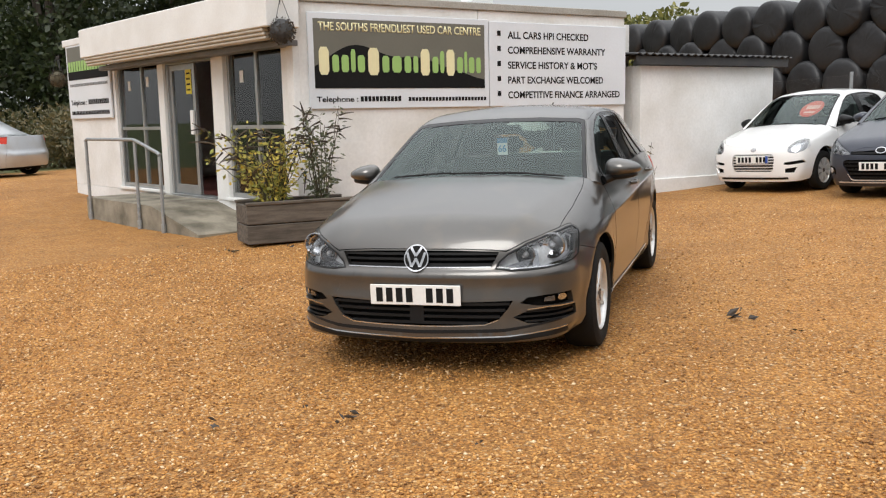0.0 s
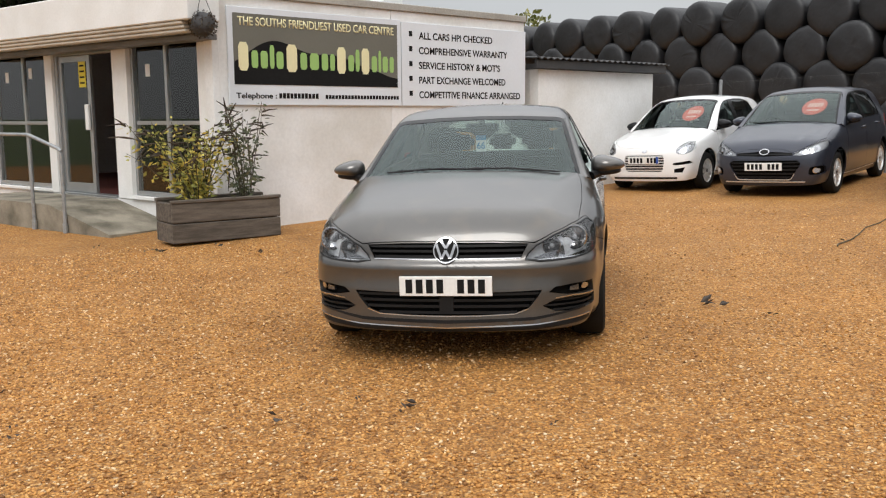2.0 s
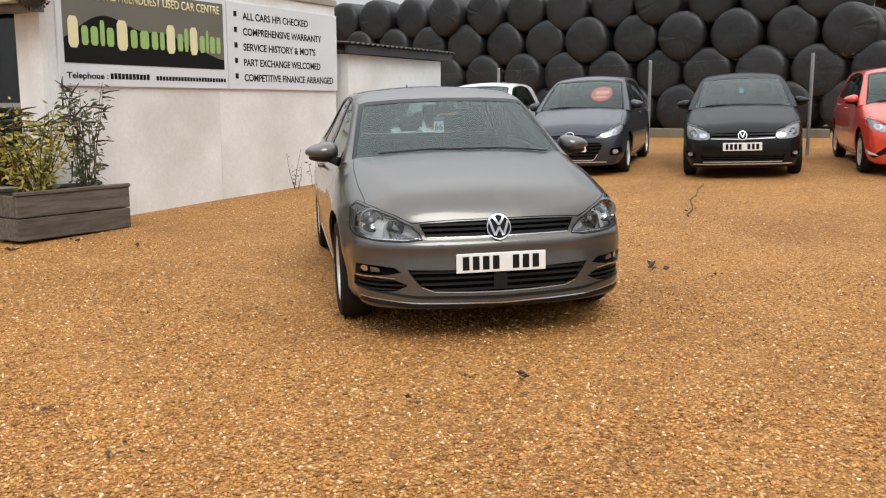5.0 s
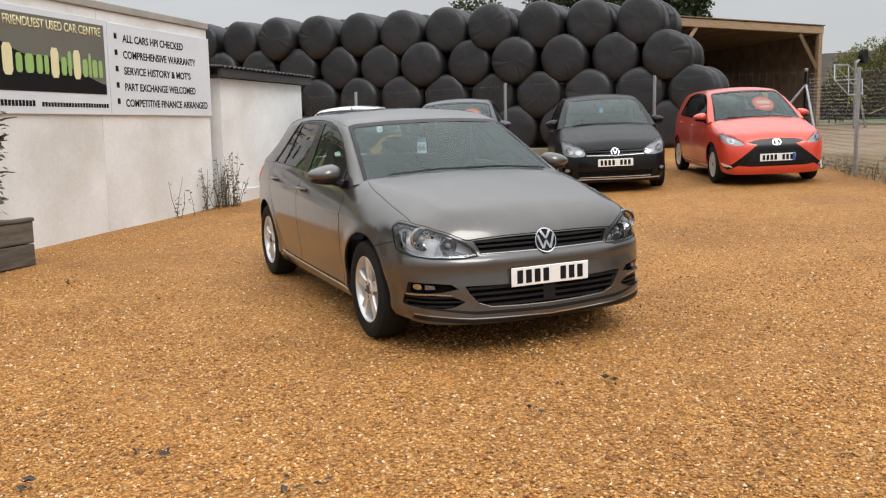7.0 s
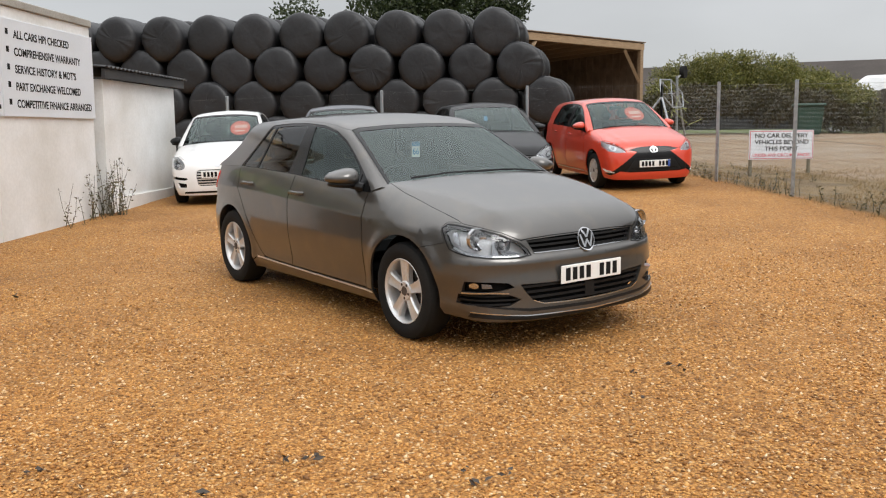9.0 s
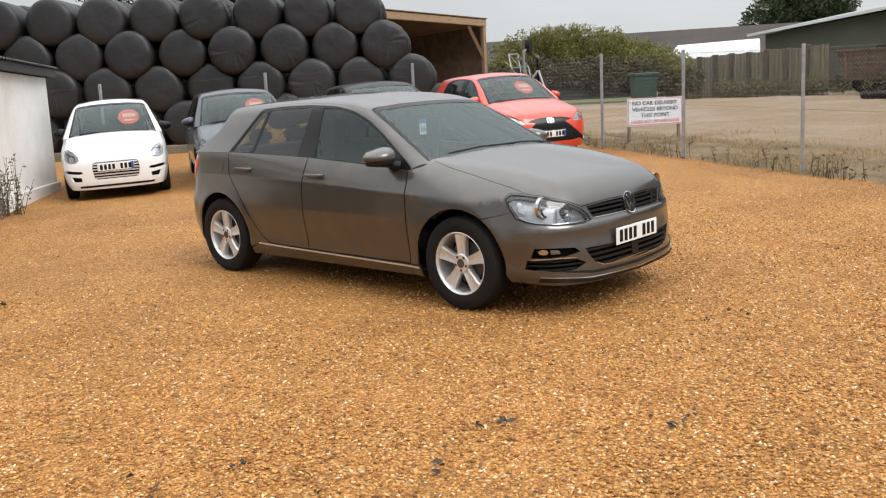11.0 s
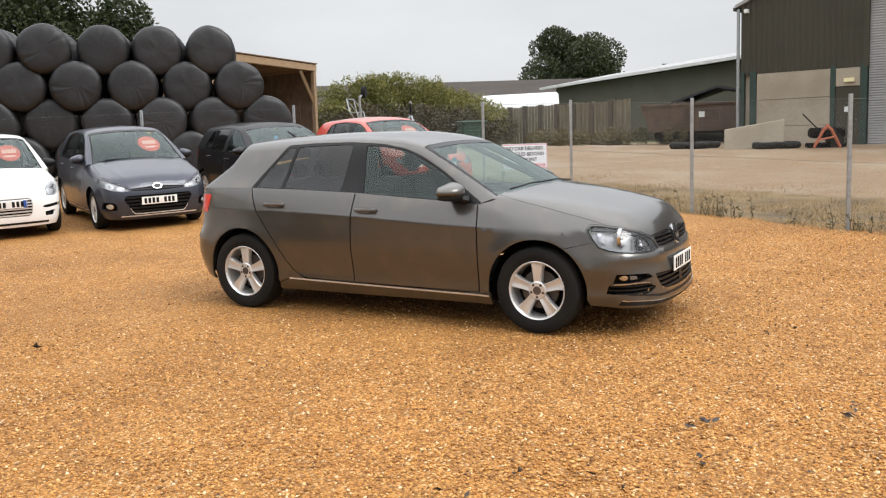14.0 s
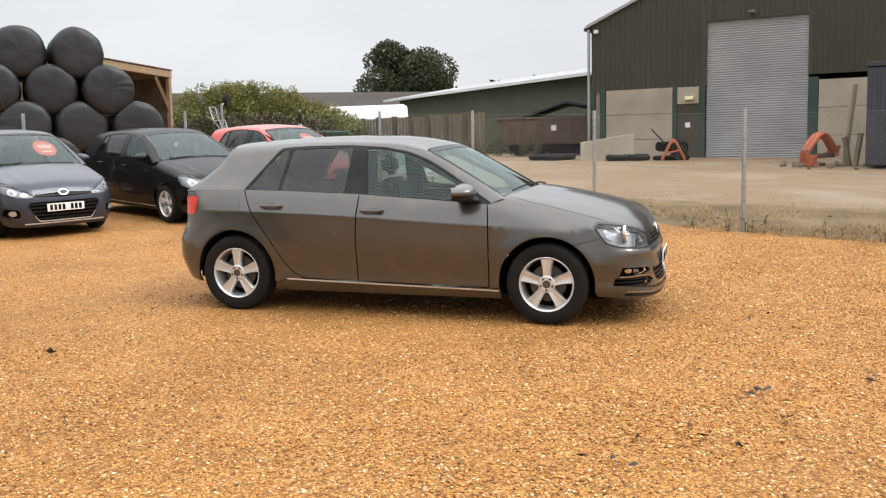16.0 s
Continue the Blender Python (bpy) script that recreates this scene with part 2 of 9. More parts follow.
M["soil"] = mat("potting_soil", (0.045, 0.032, 0.022), (0.03, 0.022, 0.015), 8, 60, 0.95, bump=0.6)
M["bark"] = mat("bark", (0.075, 0.06, 0.045), (0.05, 0.04, 0.03), 3, 25, 0.9, bump=0.7, stretch=(3, 3, 0.5))
M["stem"] = mat("shrub_stem", (0.10, 0.085, 0.05), (0.07, 0.06, 0.035), 6, 60, 0.85)
M["window_glass"] = glass("window_glass", (0.62, 0.66, 0.65))
M["car_glass"] = glass("car_glass", (0.60, 0.73, 0.69), 0.0, 1.44, (0.88, 1.0, 0.97))
M["dark_glass"] = glass("privacy_glass", (0.36, 0.42, 0.41), 0.0, 1.42)
M["lens"] = glass("lamp_lens", (0.92, 0.93, 0.94))


def leaf_mat(name, stops, rough=0.5, trans=0.3):
    m, n, l, b = node_mat(name)
    geo = n.new("ShaderNodeNewGeometry")
    col = ramp(n, l, geo.outputs["Random Per Island"], stops)
    l.new(col, b.inputs["Base Color"])
    b.inputs["Roughness"].default_value = rough
    tl = n.new("ShaderNodeBsdfTranslucent")
    l.new(col, tl.inputs[0])
    mx = n.new("ShaderNodeMixShader")
    mx.inputs[0].default_value = trans
    l.new(b.outputs[0], mx.inputs[1])
    l.new(tl.outputs[0], mx.inputs[2])
    l.new(mx.outputs[0], n["Material Output"].inputs[0])
    return m


M["leaf_dark"] = leaf_mat("dark_foliage", [(0.0, (0.018, 0.028, 0.010)), (0.5, (0.035, 0.050, 0.016)), (1.0, (0.06, 0.072, 0.025))])
M["leaf_hedge"] = leaf_mat("hedge_foliage", [(0.0, (0.070, 0.082, 0.020)), (0.5, (0.165, 0.168, 0.045)), (1.0, (0.30, 0.27, 0.075))])
M["leaf_bramble"] = leaf_mat("bramble_foliage", [(0.0, (0.028, 0.028, 0.011)), (0.5, (0.062, 0.052, 0.022)), (1.0, (0.105, 0.085, 0.038))])
M["leaf_brown"] = leaf_mat("dry_foliage", [(0.0, (0.055, 0.058, 0.02)), (0.5, (0.11, 0.095, 0.04)), (1.0, (0.19, 0.145, 0.065))])
M["leaf_yellow"] = leaf_mat("yellowing_leaves", [(0.0, (0.14, 0.16, 0.04)), (0.4, (0.38, 0.38, 0.09)), (0.7, (0.62, 0.52, 0.11)), (1.0, (0.70, 0.50, 0.08))])
M["leaf_grey"] = leaf_mat("grey_green_leaves", [(0.0, (0.05, 0.06, 0.03)), (0.6, (0.11, 0.13, 0.07)), (1.0, (0.20, 0.20, 0.10))])
M["seed"] = leaf_mat("brown_seed_heads", [(0.0, (0.03, 0.022, 0.015)), (1.0, (0.07, 0.05, 0.03))], 0.9, 0.0)
M["dry_grass"] = leaf_mat("dry_grass_blades", [(0.0, (0.17, 0.11, 0.04)), (0.5, (0.29, 0.19, 0.075)), (1.0, (0.37, 0.26, 0.12))], 0.8, 0.1)
M["stone"] = leaf_mat("golden_gravel", [(0.0, (0.15, 0.063, 0.016)), (0.3, (0.375, 0.163, 0.037)), (0.65, (0.54, 0.255, 0.061)), (0.9, (0.67, 0.375, 0.122)), (1.0, (0.79, 0.62, 0.40))], 0.7, 0.0)


# ---- building helpers ----
def part(name, bm, material, parent=None, label="", smooth=False, angle=None):
    """Links a bmesh (or a mesh) as one object, under a thing or a part, or at top level."""
    if isinstance(bm, bmesh.types.BMesh):
        me = bpy.data.meshes.new(name)
        bmesh.ops.recalc_face_normals(bm, faces=bm.faces)
        bm.to_mesh(me)
        bm.free()
    else:
        me = bm
    me.materials.clear()
    me.materials.append(material)
    if smooth:
        me.shade_smooth()
        if angle:
            me.set_sharp_from_angle(angle=radians(angle))
    ob = new(name, me)
    if parent:
        ob.parent = parent
    if label:
        tagged(ob, label)
    if name in ("lettering", "seed_heads", "stems", "leaves"):
        tagged(ob, kind="stuff")
    return ob


def thing(name, m, label, category, group="", kind=""):
    ob = new(name)
    ob.empty_display_size = 0.1
    ob.matrix_world = m
    return tagged(ob, label, category, group, kind)


def box(x0, x1, y0, y1, z0, z1, bevel=0.0, bm=None, seg=1):
    made = bm or bmesh.new()
    r = bmesh.ops.create_cube(made, size=1, matrix=Matrix.Translation(((x0 + x1) / 2, (y0 + y1) / 2, (z0 + z1) / 2)) @ Matrix.Diagonal((abs(x1 - x0), abs(y1 - y0), abs(z1 - z0), 1)))
    if bevel:
        vs = set(r["verts"])
        bmesh.ops.bevel(made, geom=[e for e in made.edges if e.verts[0] in vs], offset=bevel, segments=seg, affect="EDGES")
    return made


def tube(points, radius, sides=8, bm=None, taper=None, caps=True):
    """A round bar along a line of points."""
    made = bm or bmesh.new()
    pts = [Vector(p) for p in points]
    rings = []
    ref = Vector((0, 0, 1))
    for i, p in enumerate(pts):
        d = (pts[min(i + 1, len(pts) - 1)] - pts[max(i - 1, 0)]).normalized()
        a = d.cross(ref if abs(d.dot(ref)) < 0.95 else Vector((1, 0, 0))).normalized()
        b = d.cross(a)
        r = radius if taper is None else radius + (taper - radius) * i / max(1, len(pts) - 1)
        rings.append([made.verts.new(p + r * (math.cos(k * math.tau / sides) * a + math.sin(k * math.tau / sides) * b)) for k in range(sides)])
    for r0, r1 in zip(rings, rings[1:]):
        for k in range(sides):
            made.faces.new((r0[k], r0[(k + 1) % sides], r1[(k + 1) % sides], r1[k]))
    if caps:
        made.faces.new(rings[0][::-1])
        made.faces.new(rings[-1])
    return made


def prism(outline, z0, z1, bm=None, bevel=0.0):
    """An outline in x, y drawn up from z0 to z1."""
    made = bm or bmesh.new()
    lo = [made.verts.new((x, y, z0)) for x, y in outline]
    hi = [made.verts.new((x, y, z1)) for x, y in outline]
    k = len(outline)
    for i in range(k):
        made.faces.new((lo[i], lo[(i + 1) % k], hi[(i + 1) % k], hi[i]))
    made.faces.new(lo[::-1])
    top = made.faces.new(hi)
    if bevel:
        bmesh.ops.bevel(made, geom=list(top.edges), offset=bevel, segments=2, affect="EDGES")
    return made


def turned(bm, m):
    bmesh.ops.transform(bm, matrix=m, verts=bm.verts)
    return bm


def lettering(text, height, width=None, depth=0.002, align="LEFT", spacing=1.0):
    """A mesh of letters standing in x, z; cap height and the whole width in metres."""
    cu = bpy.data.curves.new("letters", "FONT")
    cu.body, cu.size, cu.extrude, cu.space_character, cu.offset = text, 1.0, 0.0, spacing, 0.020
    ob = bpy.data.objects.new("letters", cu)
    scene.collection.objects.link(ob)
    dg = bpy.context.evaluated_depsgraph_get()
    me = bpy.data.meshes.new_from_object(ob.evaluated_get(dg))
    bpy.data.objects.remove(ob)
    bpy.data.curves.remove(cu)
    bm = bmesh.new()
    bm.from_mesh(me)
    bpy.data.meshes.remove(me)
    xs = [v.co.x for v in bm.verts]
    sz = height / 0.729
    w = max(xs) - min(xs)
    sx = width / w if width else sz
    off = {"LEFT": 0, "CENTER": -w * sx / 2, "RIGHT": -w * sx}[align]
    for v in bm.verts:
        v.co = ((v.co.x - min(xs)) * sx + off, 0, v.co.y * sz)
    r = bmesh.ops.extrude_face_region(bm, geom=bm.faces[:])
    for v in r["geom"]:
        if isinstance(v, bmesh.types.BMVert):
            v.co.y -= depth
    return bm


def gz(x, y=0.0):
    """Height of the ground: the yard climbs gently towards the barn."""
    def climb(v, a, slope, soft):
        return slope * 0.5 * ((v - a) + math.sqrt((v - a) ** 2 + soft * soft))
    yy = min(max(y - 4, 0), 10)
    k = min(max((3 - x) / 6, 0), 1)
    side = climb(y, 14.0, 0.08, 1.0) - climb(y, 19.0, 0.08, 1.5)
    xx = max(x, -30)
    return 0.03 + 0.025 * xx + climb(x, 5, 0.035, 1.5) - climb(x, 10, 0.017, 2) - climb(x, 25, 0.038, 2) + 0.006 * yy + k * k * (3 - 2 * k) * side


def on_ground(x, y, rz=0.0, dz=0.0):
    """A pose at rest on the sloping ground."""
    e = 0.6
    nx, ny = (gz(x + e, y) - gz(x - e, y)) / (2 * e), (gz(x, y + e) - gz(x, y - e)) / (2 * e)
    up = Vector((-nx, -ny, 1)).normalized()
    tilt = Vector((0, 0, 1)).rotation_difference(up).to_matrix().to_4x4()
    return Matrix.Translation((x, y, gz(x, y) + dz)) @ tilt @ pose(0, 0, 0, 0, 0, rz)


def frame_xy(ox, oy, dx, dy, z=0.0):
    """A pose with x along (dx, dy) and z up."""
    return pose(ox, oy, z, 0, 0, math.degrees(math.atan2(dy, dx)))


# ---- ground: one sheet, gravel yard, verge, dirt track and fields ----
def ground_material():
    m, n, l, b = node_mat("yard_ground")
    vec = coords(n, l, False)
    # golden gravel: stones as cells at two sizes
    v1 = n.new("ShaderNodeTexVoronoi")
    v1.inputs["Scale"].default_value = 62
    l.new(vec, v1.inputs["Vector"])
    v2 = n.new("ShaderNodeTexVoronoi")
    v2.inputs["Scale"].default_value = 115
    l.new(vec, v2.inputs["Vector"])
    s1 = n.new("ShaderNodeSeparateColor")
    l.new(v1.outputs["Color"], s1.inputs[0])
    s2 = n.new("ShaderNodeSeparateColor")
    l.new(v2.outputs["Color"], s2.inputs[0])
    big_col = ramp(n, l, s1.outputs[0], [(0.0, (0.17, 0.073, 0.018)), (0.3, (0.425, 0.185, 0.041)), (0.65, (0.61, 0.288, 0.068)), (0.9, (0.75, 0.41, 0.132)), (1.0, (0.85, 0.67, 0.42))])
    small_col = ramp(n, l, s2.outputs[0], [(0.0, (0.16, 0.068, 0.018)), (0.5, (0.485, 0.22, 0.049)), (1.0, (0.68, 0.36, 0.11))])
    stones = mixc(n, l, 0.45, big_col, small_col)
    crack = ramp(n, l, v1.outputs["Distance"], [(0.25, (1, 1, 1)), (0.75, (0.45, 0.42, 0.38))])
    stones = mixc(n, l, 0.8, stones, crack, "MULTIPLY")
    patch = noise_tex(n, l, vec, 0.55, 6)
    stones = mixc(n, l, 1.0, stones, ramp(n, l, patch, [(0.3, (0.82, 0.78, 0.74)), (0.5, (1, 1, 1)), (0.72, (1.08, 1.04, 0.96))]), "MULTIPLY")
    damp = noise_tex(n, l, vec, 2.3, 6)
    stones = mixc(n, l, 1.0, stones, ramp(n, l, damp, [(0.35, (0.86, 0.84, 0.82)), (0.6, (1, 1, 1))]), "MULTIPLY")
    # verge: thin dry grass on stony earth
    gn = noise_tex(n, l, vec, 1.6, 8)
    gf = noise_tex(n, l, vec, 45, 4)
    verge = ramp(n, l, gn, [(0.3, (0.115, 0.075, 0.032)), (0.5, (0.195, 0.128, 0.054)), (0.7, (0.27, 0.185, 0.085))])
    verge = mixc(n, l, 1.0, verge, ramp(n, l, gf, [(0.3, (0.55, 0.55, 0.55)), (0.7, (1.1, 1.1, 1.1))]), "MULTIPLY")
    # track: rolled pale earth
    tn = noise_tex(n, l, vec, 0.35, 8)
    tf = noise_tex(n, l, vec, 30, 4)
    track = ramp(n, l, tn, [(0.3, (0.31, 0.235, 0.155)), (0.5, (0.25, 0.165, 0.092)), (0.7, (0.33, 0.265, 0.195))])
    track = mixc(n, l, 1.0, track, ramp(n, l, tf, [(0.3, (0.8, 0.8, 0.8)), (0.7, (1.05, 1.05, 1.05))]), "MULTIPLY")
    field = ramp(n, l, gn, [(0.3, (0.06, 0.09, 0.025)), (0.7, (0.13, 0.14, 0.05))])

    wob = noise_tex(n, l, vec, 1.1, 6)
    sep = n.new("ShaderNodeSeparateXYZ")
    l.new(vec, sep.inputs[0])

    def math_node(op, a, b2):
        q = n.new("ShaderNodeMath")
        q.operation = op
        for i, s in enumerate((a, b2)):
            if isinstance(s, (int, float)):
                q.inputs[i].default_value = s
            else:
                l.new(s, q.inputs[i])
        return q.outputs[0]

    def side_of(nx, ny, c, wobble, soft):
        d = math_node("ADD", math_node("MULTIPLY", sep.outputs[0], nx), math_node("MULTIPLY", sep.outputs[1], ny))
        d = math_node("ADD", d, math_node("MULTIPLY", math_node("SUBTRACT", wob, 0.5), wobble))
        q = n.new("ShaderNodeMapRange")
        q.inputs[1].default_value, q.inputs[2].default_value = c - soft, c + soft
        l.new(d, q.inputs[0])
        return q.outputs[0]

    fence = side_of(0.678, -0.735, 1.64, 0.8, 0.10)
    roadside = side_of(0.80, -0.60, 5.9, 1.2, 0.25)
    behind = side_of(0.90, 0.433, 20.4, 0.8, 0.2)
    far = side_of(1.0, 0.12, 34.0, 4.0, 1.0)
    west = side_of(-0.50, 0.86, 27.0, 3.0, 0.8)
    col = mixc(n, l, fence, stones, verge)
    col = mixc(n, l, roadside, col, track)
    col = mixc(n, l, behind, col, track)
    col = mixc(n, l, far, col, field)
    col = mixc(n, l, west, col, field)
    l.new(col, b.inputs["Base Color"])
    b.inputs["Roughness"].default_value = 0.75
    b.inputs["Specular IOR Level"].default_value = 0.35
    h = math_node("ADD", math_node("MULTIPLY", v1.outputs["Distance"], -1.0), math_node("MULTIPLY", v2.outputs["Distance"], -0.5))
    bumped(n, l, b, h, 0.9, 0.012)
    return m


def ground_sheet():
    def axis(lo, hi, step, far):
        a, x, s = [], lo, step
        while x < hi:
            a.append(x)
            x += step
        pre, x, s = [], lo, step
        while x > -far:
            s *= 1.5
            x -= s
            pre.append(x)
        post, x, s = [hi], hi, step
        while x < far:
            s *= 1.5
            x += s
            post.append(x)
        return pre[::-1] + a + post
    xs, ys = axis(-9, 28, 0.5, 2500), axis(-4, 24, 0.5, 2500)
    verts = [(x, y, gz(x, y) + 0.012 * noise.noise((x * 0.9, y * 0.9, 3.0))) for y in ys for x in xs]
    k = len(xs)
    faces = [(j * k + i, j * k + i + 1, (j + 1) * k + i + 1, (j + 1) * k + i) for j in range(len(ys) - 1) for i in range(k - 1)]
    me = bpy.data.meshes.new("ground")
    me.from_pydata(verts, [], faces)
    g = part("ground", me, ground_material(), smooth=True)
    tagged(g, "golden gravel yard running into verge, dirt track and field", "ground", kind="structure")


ground_sheet()


# ---- sales office: white rendered building with signs ----
CORNER = Vector((-1.69, 11.28, 0))
FA = frame_xy(CORNER.x, CORNER.y, 0.851, 0.526)          # x along the sign wall, y into the building
FB = frame_xy(CORNER.x, CORNER.y, -0.656, 0.755)         # x along the glazed front, y outwards
FLOOR = 0.34


def office():
    base = thing("office_building", Matrix(), "white rendered single-storey sales office with flat roof and glazed front", "building", kind="structure")
    base.name = "wall_office"
    # sign wall: three render panels with thin joints
    edges = (-0.10, 2.62, 5.30)
    for a, b in zip(edges, edges[1:]):
        bm = box(a + 0.003, b - 0.003, 0, 0.2, -0.3, 2.86, 0.004)
        part("wall_panel", turned(bm, FA), M["white_wall"], base, "white painted render wall panel, stained near the ground")
    part("wall_coping", turned(box(-0.12, 5.32, -0.03, 0.24, 2.862, 2.96, 0.01), FA), M["felt"], base, "weathered grey roof edge")
    part("wall_end", turned(box(5.08, 5.30, 0.203, 4.2, -0.3, 2.86, 0.004), FA), M["white_wall"], base)
    # glazed front: plinth, end wall, posts, head
    part("plinth", turned(box(0.0, 8.0, -0.20, 0.0, -0.3, FLOOR - 0.004, 0.004), FB), M["white_wall"], base)
    part("end_wall", turned(box(5.82, 8.0, -0.20, 0.0, FLOOR, 2.86, 0.004), FB), M["white_wall"], base)
    for a, b in ((0.0, 0.42), (1.96, 2.30), (3.88, 4.08)):
        part("post", turned(box(a, b, -0.20, 0.015, FLOOR, 2.4, 0.004), FB), M["white_trim"], base)
    part("head", turned(box(0.0, 5.82, -0.20, -0.02, 2.4, 2.86, 0.004), FB), M["white_wall"], base)
    part("far_wall", turned(box(7.8, 8.0, -6.0, -0.203, -0.3, 2.86, 0.004), FB), M["white_wall"], base)
    part("back_wall", turned(box(-0.2, 8.0, -6.2, -6.003, -0.3, 2.86, 0.004), FB), M["white_wall"], base)
    # roof and fascia
    part("roof", turned(box(-0.02, 8.06, -6.2, 0.06, 2.87, 2.99, 0.01), FB), M["white_trim"], base, "flat roof with white edge")
    bm = box(-0.12, 5.9, 0.063, 0.52, 2.53, 2.985, 0.012)
    part("canopy", turned(bm, FB), M["white_trim"], base, "white canopy over the glazed front")
    sl = bmesh.new()
    for i in range(3):
        z = 2.527 - i * 0.044
        y = 0.47 - i * 0.02
        box(0.02, 5.8, y - 0.10, y + 0.03, z - 0.042, z, 0.012, sl)
    part("shutter_box", turned(sl, FB), M["beige"], base, "beige slatted shutter roll under the canopy")
    part("shutter_rail", turned(box(0.0, 5.84, 0.02, 0.25, 2.33, 2.40, 0.006), FB), M["grey_metal"], base, "grey bottom rail")
    # floor and ceiling inside
    part("floor", turned(box(0.1, 7.8, -6.0, -0.2, FLOOR - 0.1, FLOOR), FB), M["red_floor"], base, "dark red carpet")
    part("partition", turned(box(0.2, 7.7, -3.4, -3.3, FLOOR, 2.84), FB), M["room_wall"], base)
    ceil = part("ceiling", turned(box(0.1, 7.8, -6.0, -0.2, 2.78, 2.86), FB), M["white_trim"])
    tagged(ceil, "plain white office ceiling", "ceiling", kind="structure")


office()


def glazing(name, x0, x1, z0, z1, mullions, transom, label):
    """A fixed aluminium window in the glazed front."""
    w = thing(name, FB, label, "window", kind="structure")
    d0, d1 = -0.11, -0.05
    for a, b in ((x0, x0 + 0.05), (x1 - 0.05, x1)):
        part("window_frame", box(a, b, d0, d1, z0, z1, 0.004), M["alu"], w)
    for a, b in ((z0, z0 + 0.06), (z1 - 0.05, z1)):
        part("window_frame", box(x0 + 0.051, x1 - 0.051, d0, d1, a, b, 0.004), M["alu"], w)
    xs = [x0 + 0.05] + mullions + [x1 - 0.05]
    for mx in mullions:
        part("mullion", box(mx - 0.025, mx + 0.025, d0, d1, z0 + 0.061, z1 - 0.051, 0.004), M["alu"], w)
    for a, b in zip(xs, xs[1:]):
        part("transom", box(a + 0.027, b - 0.027, d0 + 0.003, d1 - 0.003, transom - 0.025, transom + 0.025, 0.004), M["alu"], w)
        for lo, hi in ((z0 + 0.06, transom - 0.025), (transom + 0.025, z1 - 0.05)):
            p = part("pane", box(a + 0.02, b - 0.02, -0.084, -0.078, lo, hi), M["window_glass"], w)
            p.visible_shadow = False
    part("window_sill", box(x0 - 0.02, x1 + 0.02, -0.05, 0.05, z0 - 0.045, z0 - 0.002, 0.005), M["white_trim"], w)
    return w


glazing("window_1", 0.42, 1.96, FLOOR + 0.05, 2.398, [1.18], 1.36, "aluminium shop window beside the planter")
glazing("window_2", 4.08, 5.82, FLOOR + 0.05, 2.398, [4.86], 1.36, "aluminium shop window beside the ramp rail")


def entrance():
    d = thing("door_1", FB, "aluminium framed glass entrance door standing ajar", "door", kind="structure")
    for a, b in ((2.30, 2.36), (3.82, 3.88)):
        part("door_frame", box(a, b, -0.13, -0.03, FLOOR, 2.398, 0.004), M["alu"], d)
    part("door_frame", box(2.361, 3.819, -0.13, -0.03, 2.31, 2.398, 0.004), M["alu"], d)
    part("threshold", box(2.361, 3.819, -0.15, 0.02, FLOOR - 0.003, FLOOR + 0.02, 0.004), M["alu"], d)
    # one leaf fixed shut, away from the corner; the doorway beside it open
    leaf = bmesh.new()
    for a, b in ((2.98, 3.06), (3.74, 3.817)):
        box(a, b, -0.11, -0.06, FLOOR + 0.025, 2.305, 0.004, leaf)
    for a, b in ((FLOOR + 0.025, FLOOR + 0.16), (2.22, 2.305)):
        box(3.061, 3.739, -0.109, -0.061, a, b, 0.004, leaf)
    lf = part("door_leaf", leaf, M["alu"], d)
    p = part("pane", box(3.05, 3.75, -0.088, -0.082, FLOOR + 0.15, 2.23), M["window_glass"], lf)
    p.visible_shadow = False
    part("door_handle", box(3.00, 3.09, -0.055, -0.01, 1.26, 1.62, 0.01), M["white_trim"], lf, "white push plate and pull")
    n = part("notice", box(3.12, 3.30, -0.079, -0.076, 1.86, 2.24), M["notice_yellow"], lf, "yellow notice stuck to the glass")
    for i in range(4):
        part("print_bar", box(3.15, 3.27, -0.0755, -0.0745, 1.91 + i * 0.08, 1.935 + i * 0.08), M["ink"], lf)


entrance()


def office_stickers():
    for x, z in ((1.55, 1.96), (5.35, 1.98), (4.62, 2.02)):
        s = part("window_sticker", turned(box(x, x + 0.10, -0.076, -0.073, z, z + 0.16), FB), M["paper"])
        tagged(s, "small pale green notice stuck inside the window glass", "sticker")


office_stickers()


def office_furniture():
    t = thing("office_table", FB @ pose(2.6, -1.6, FLOOR), "small white table inside the office doorway", "table")
    part("tabletop", box(-0.4, 0.4, -0.3, 0.3, 0.71, 0.74, 0.005), M["white_trim"], t)
    for x in (-0.36, 0.32):
        for y in (-0.26, 0.22):
            part("leg", box(x, x + 0.04, y, y + 0.04, 0, 0.709), M["white_trim"], t)
    part("shelf", box(-0.33, 0.33, -0.23, 0.23, 0.25, 0.27), M["white_trim"], t)
    pic = thing("wall_picture", FB @ pose(3.0, -3.297, 1.9), "dark framed screen on the office wall", "picture")
    part("frame", box(-0.3, 0.3, 0, 0.03, -0.2, 0.2, 0.006), M["black"], pic)
    part("sheet", box(-0.27, 0.27, 0.031, 0.034, -0.17, 0.17), M["gloss_black"], pic)


office_furniture()


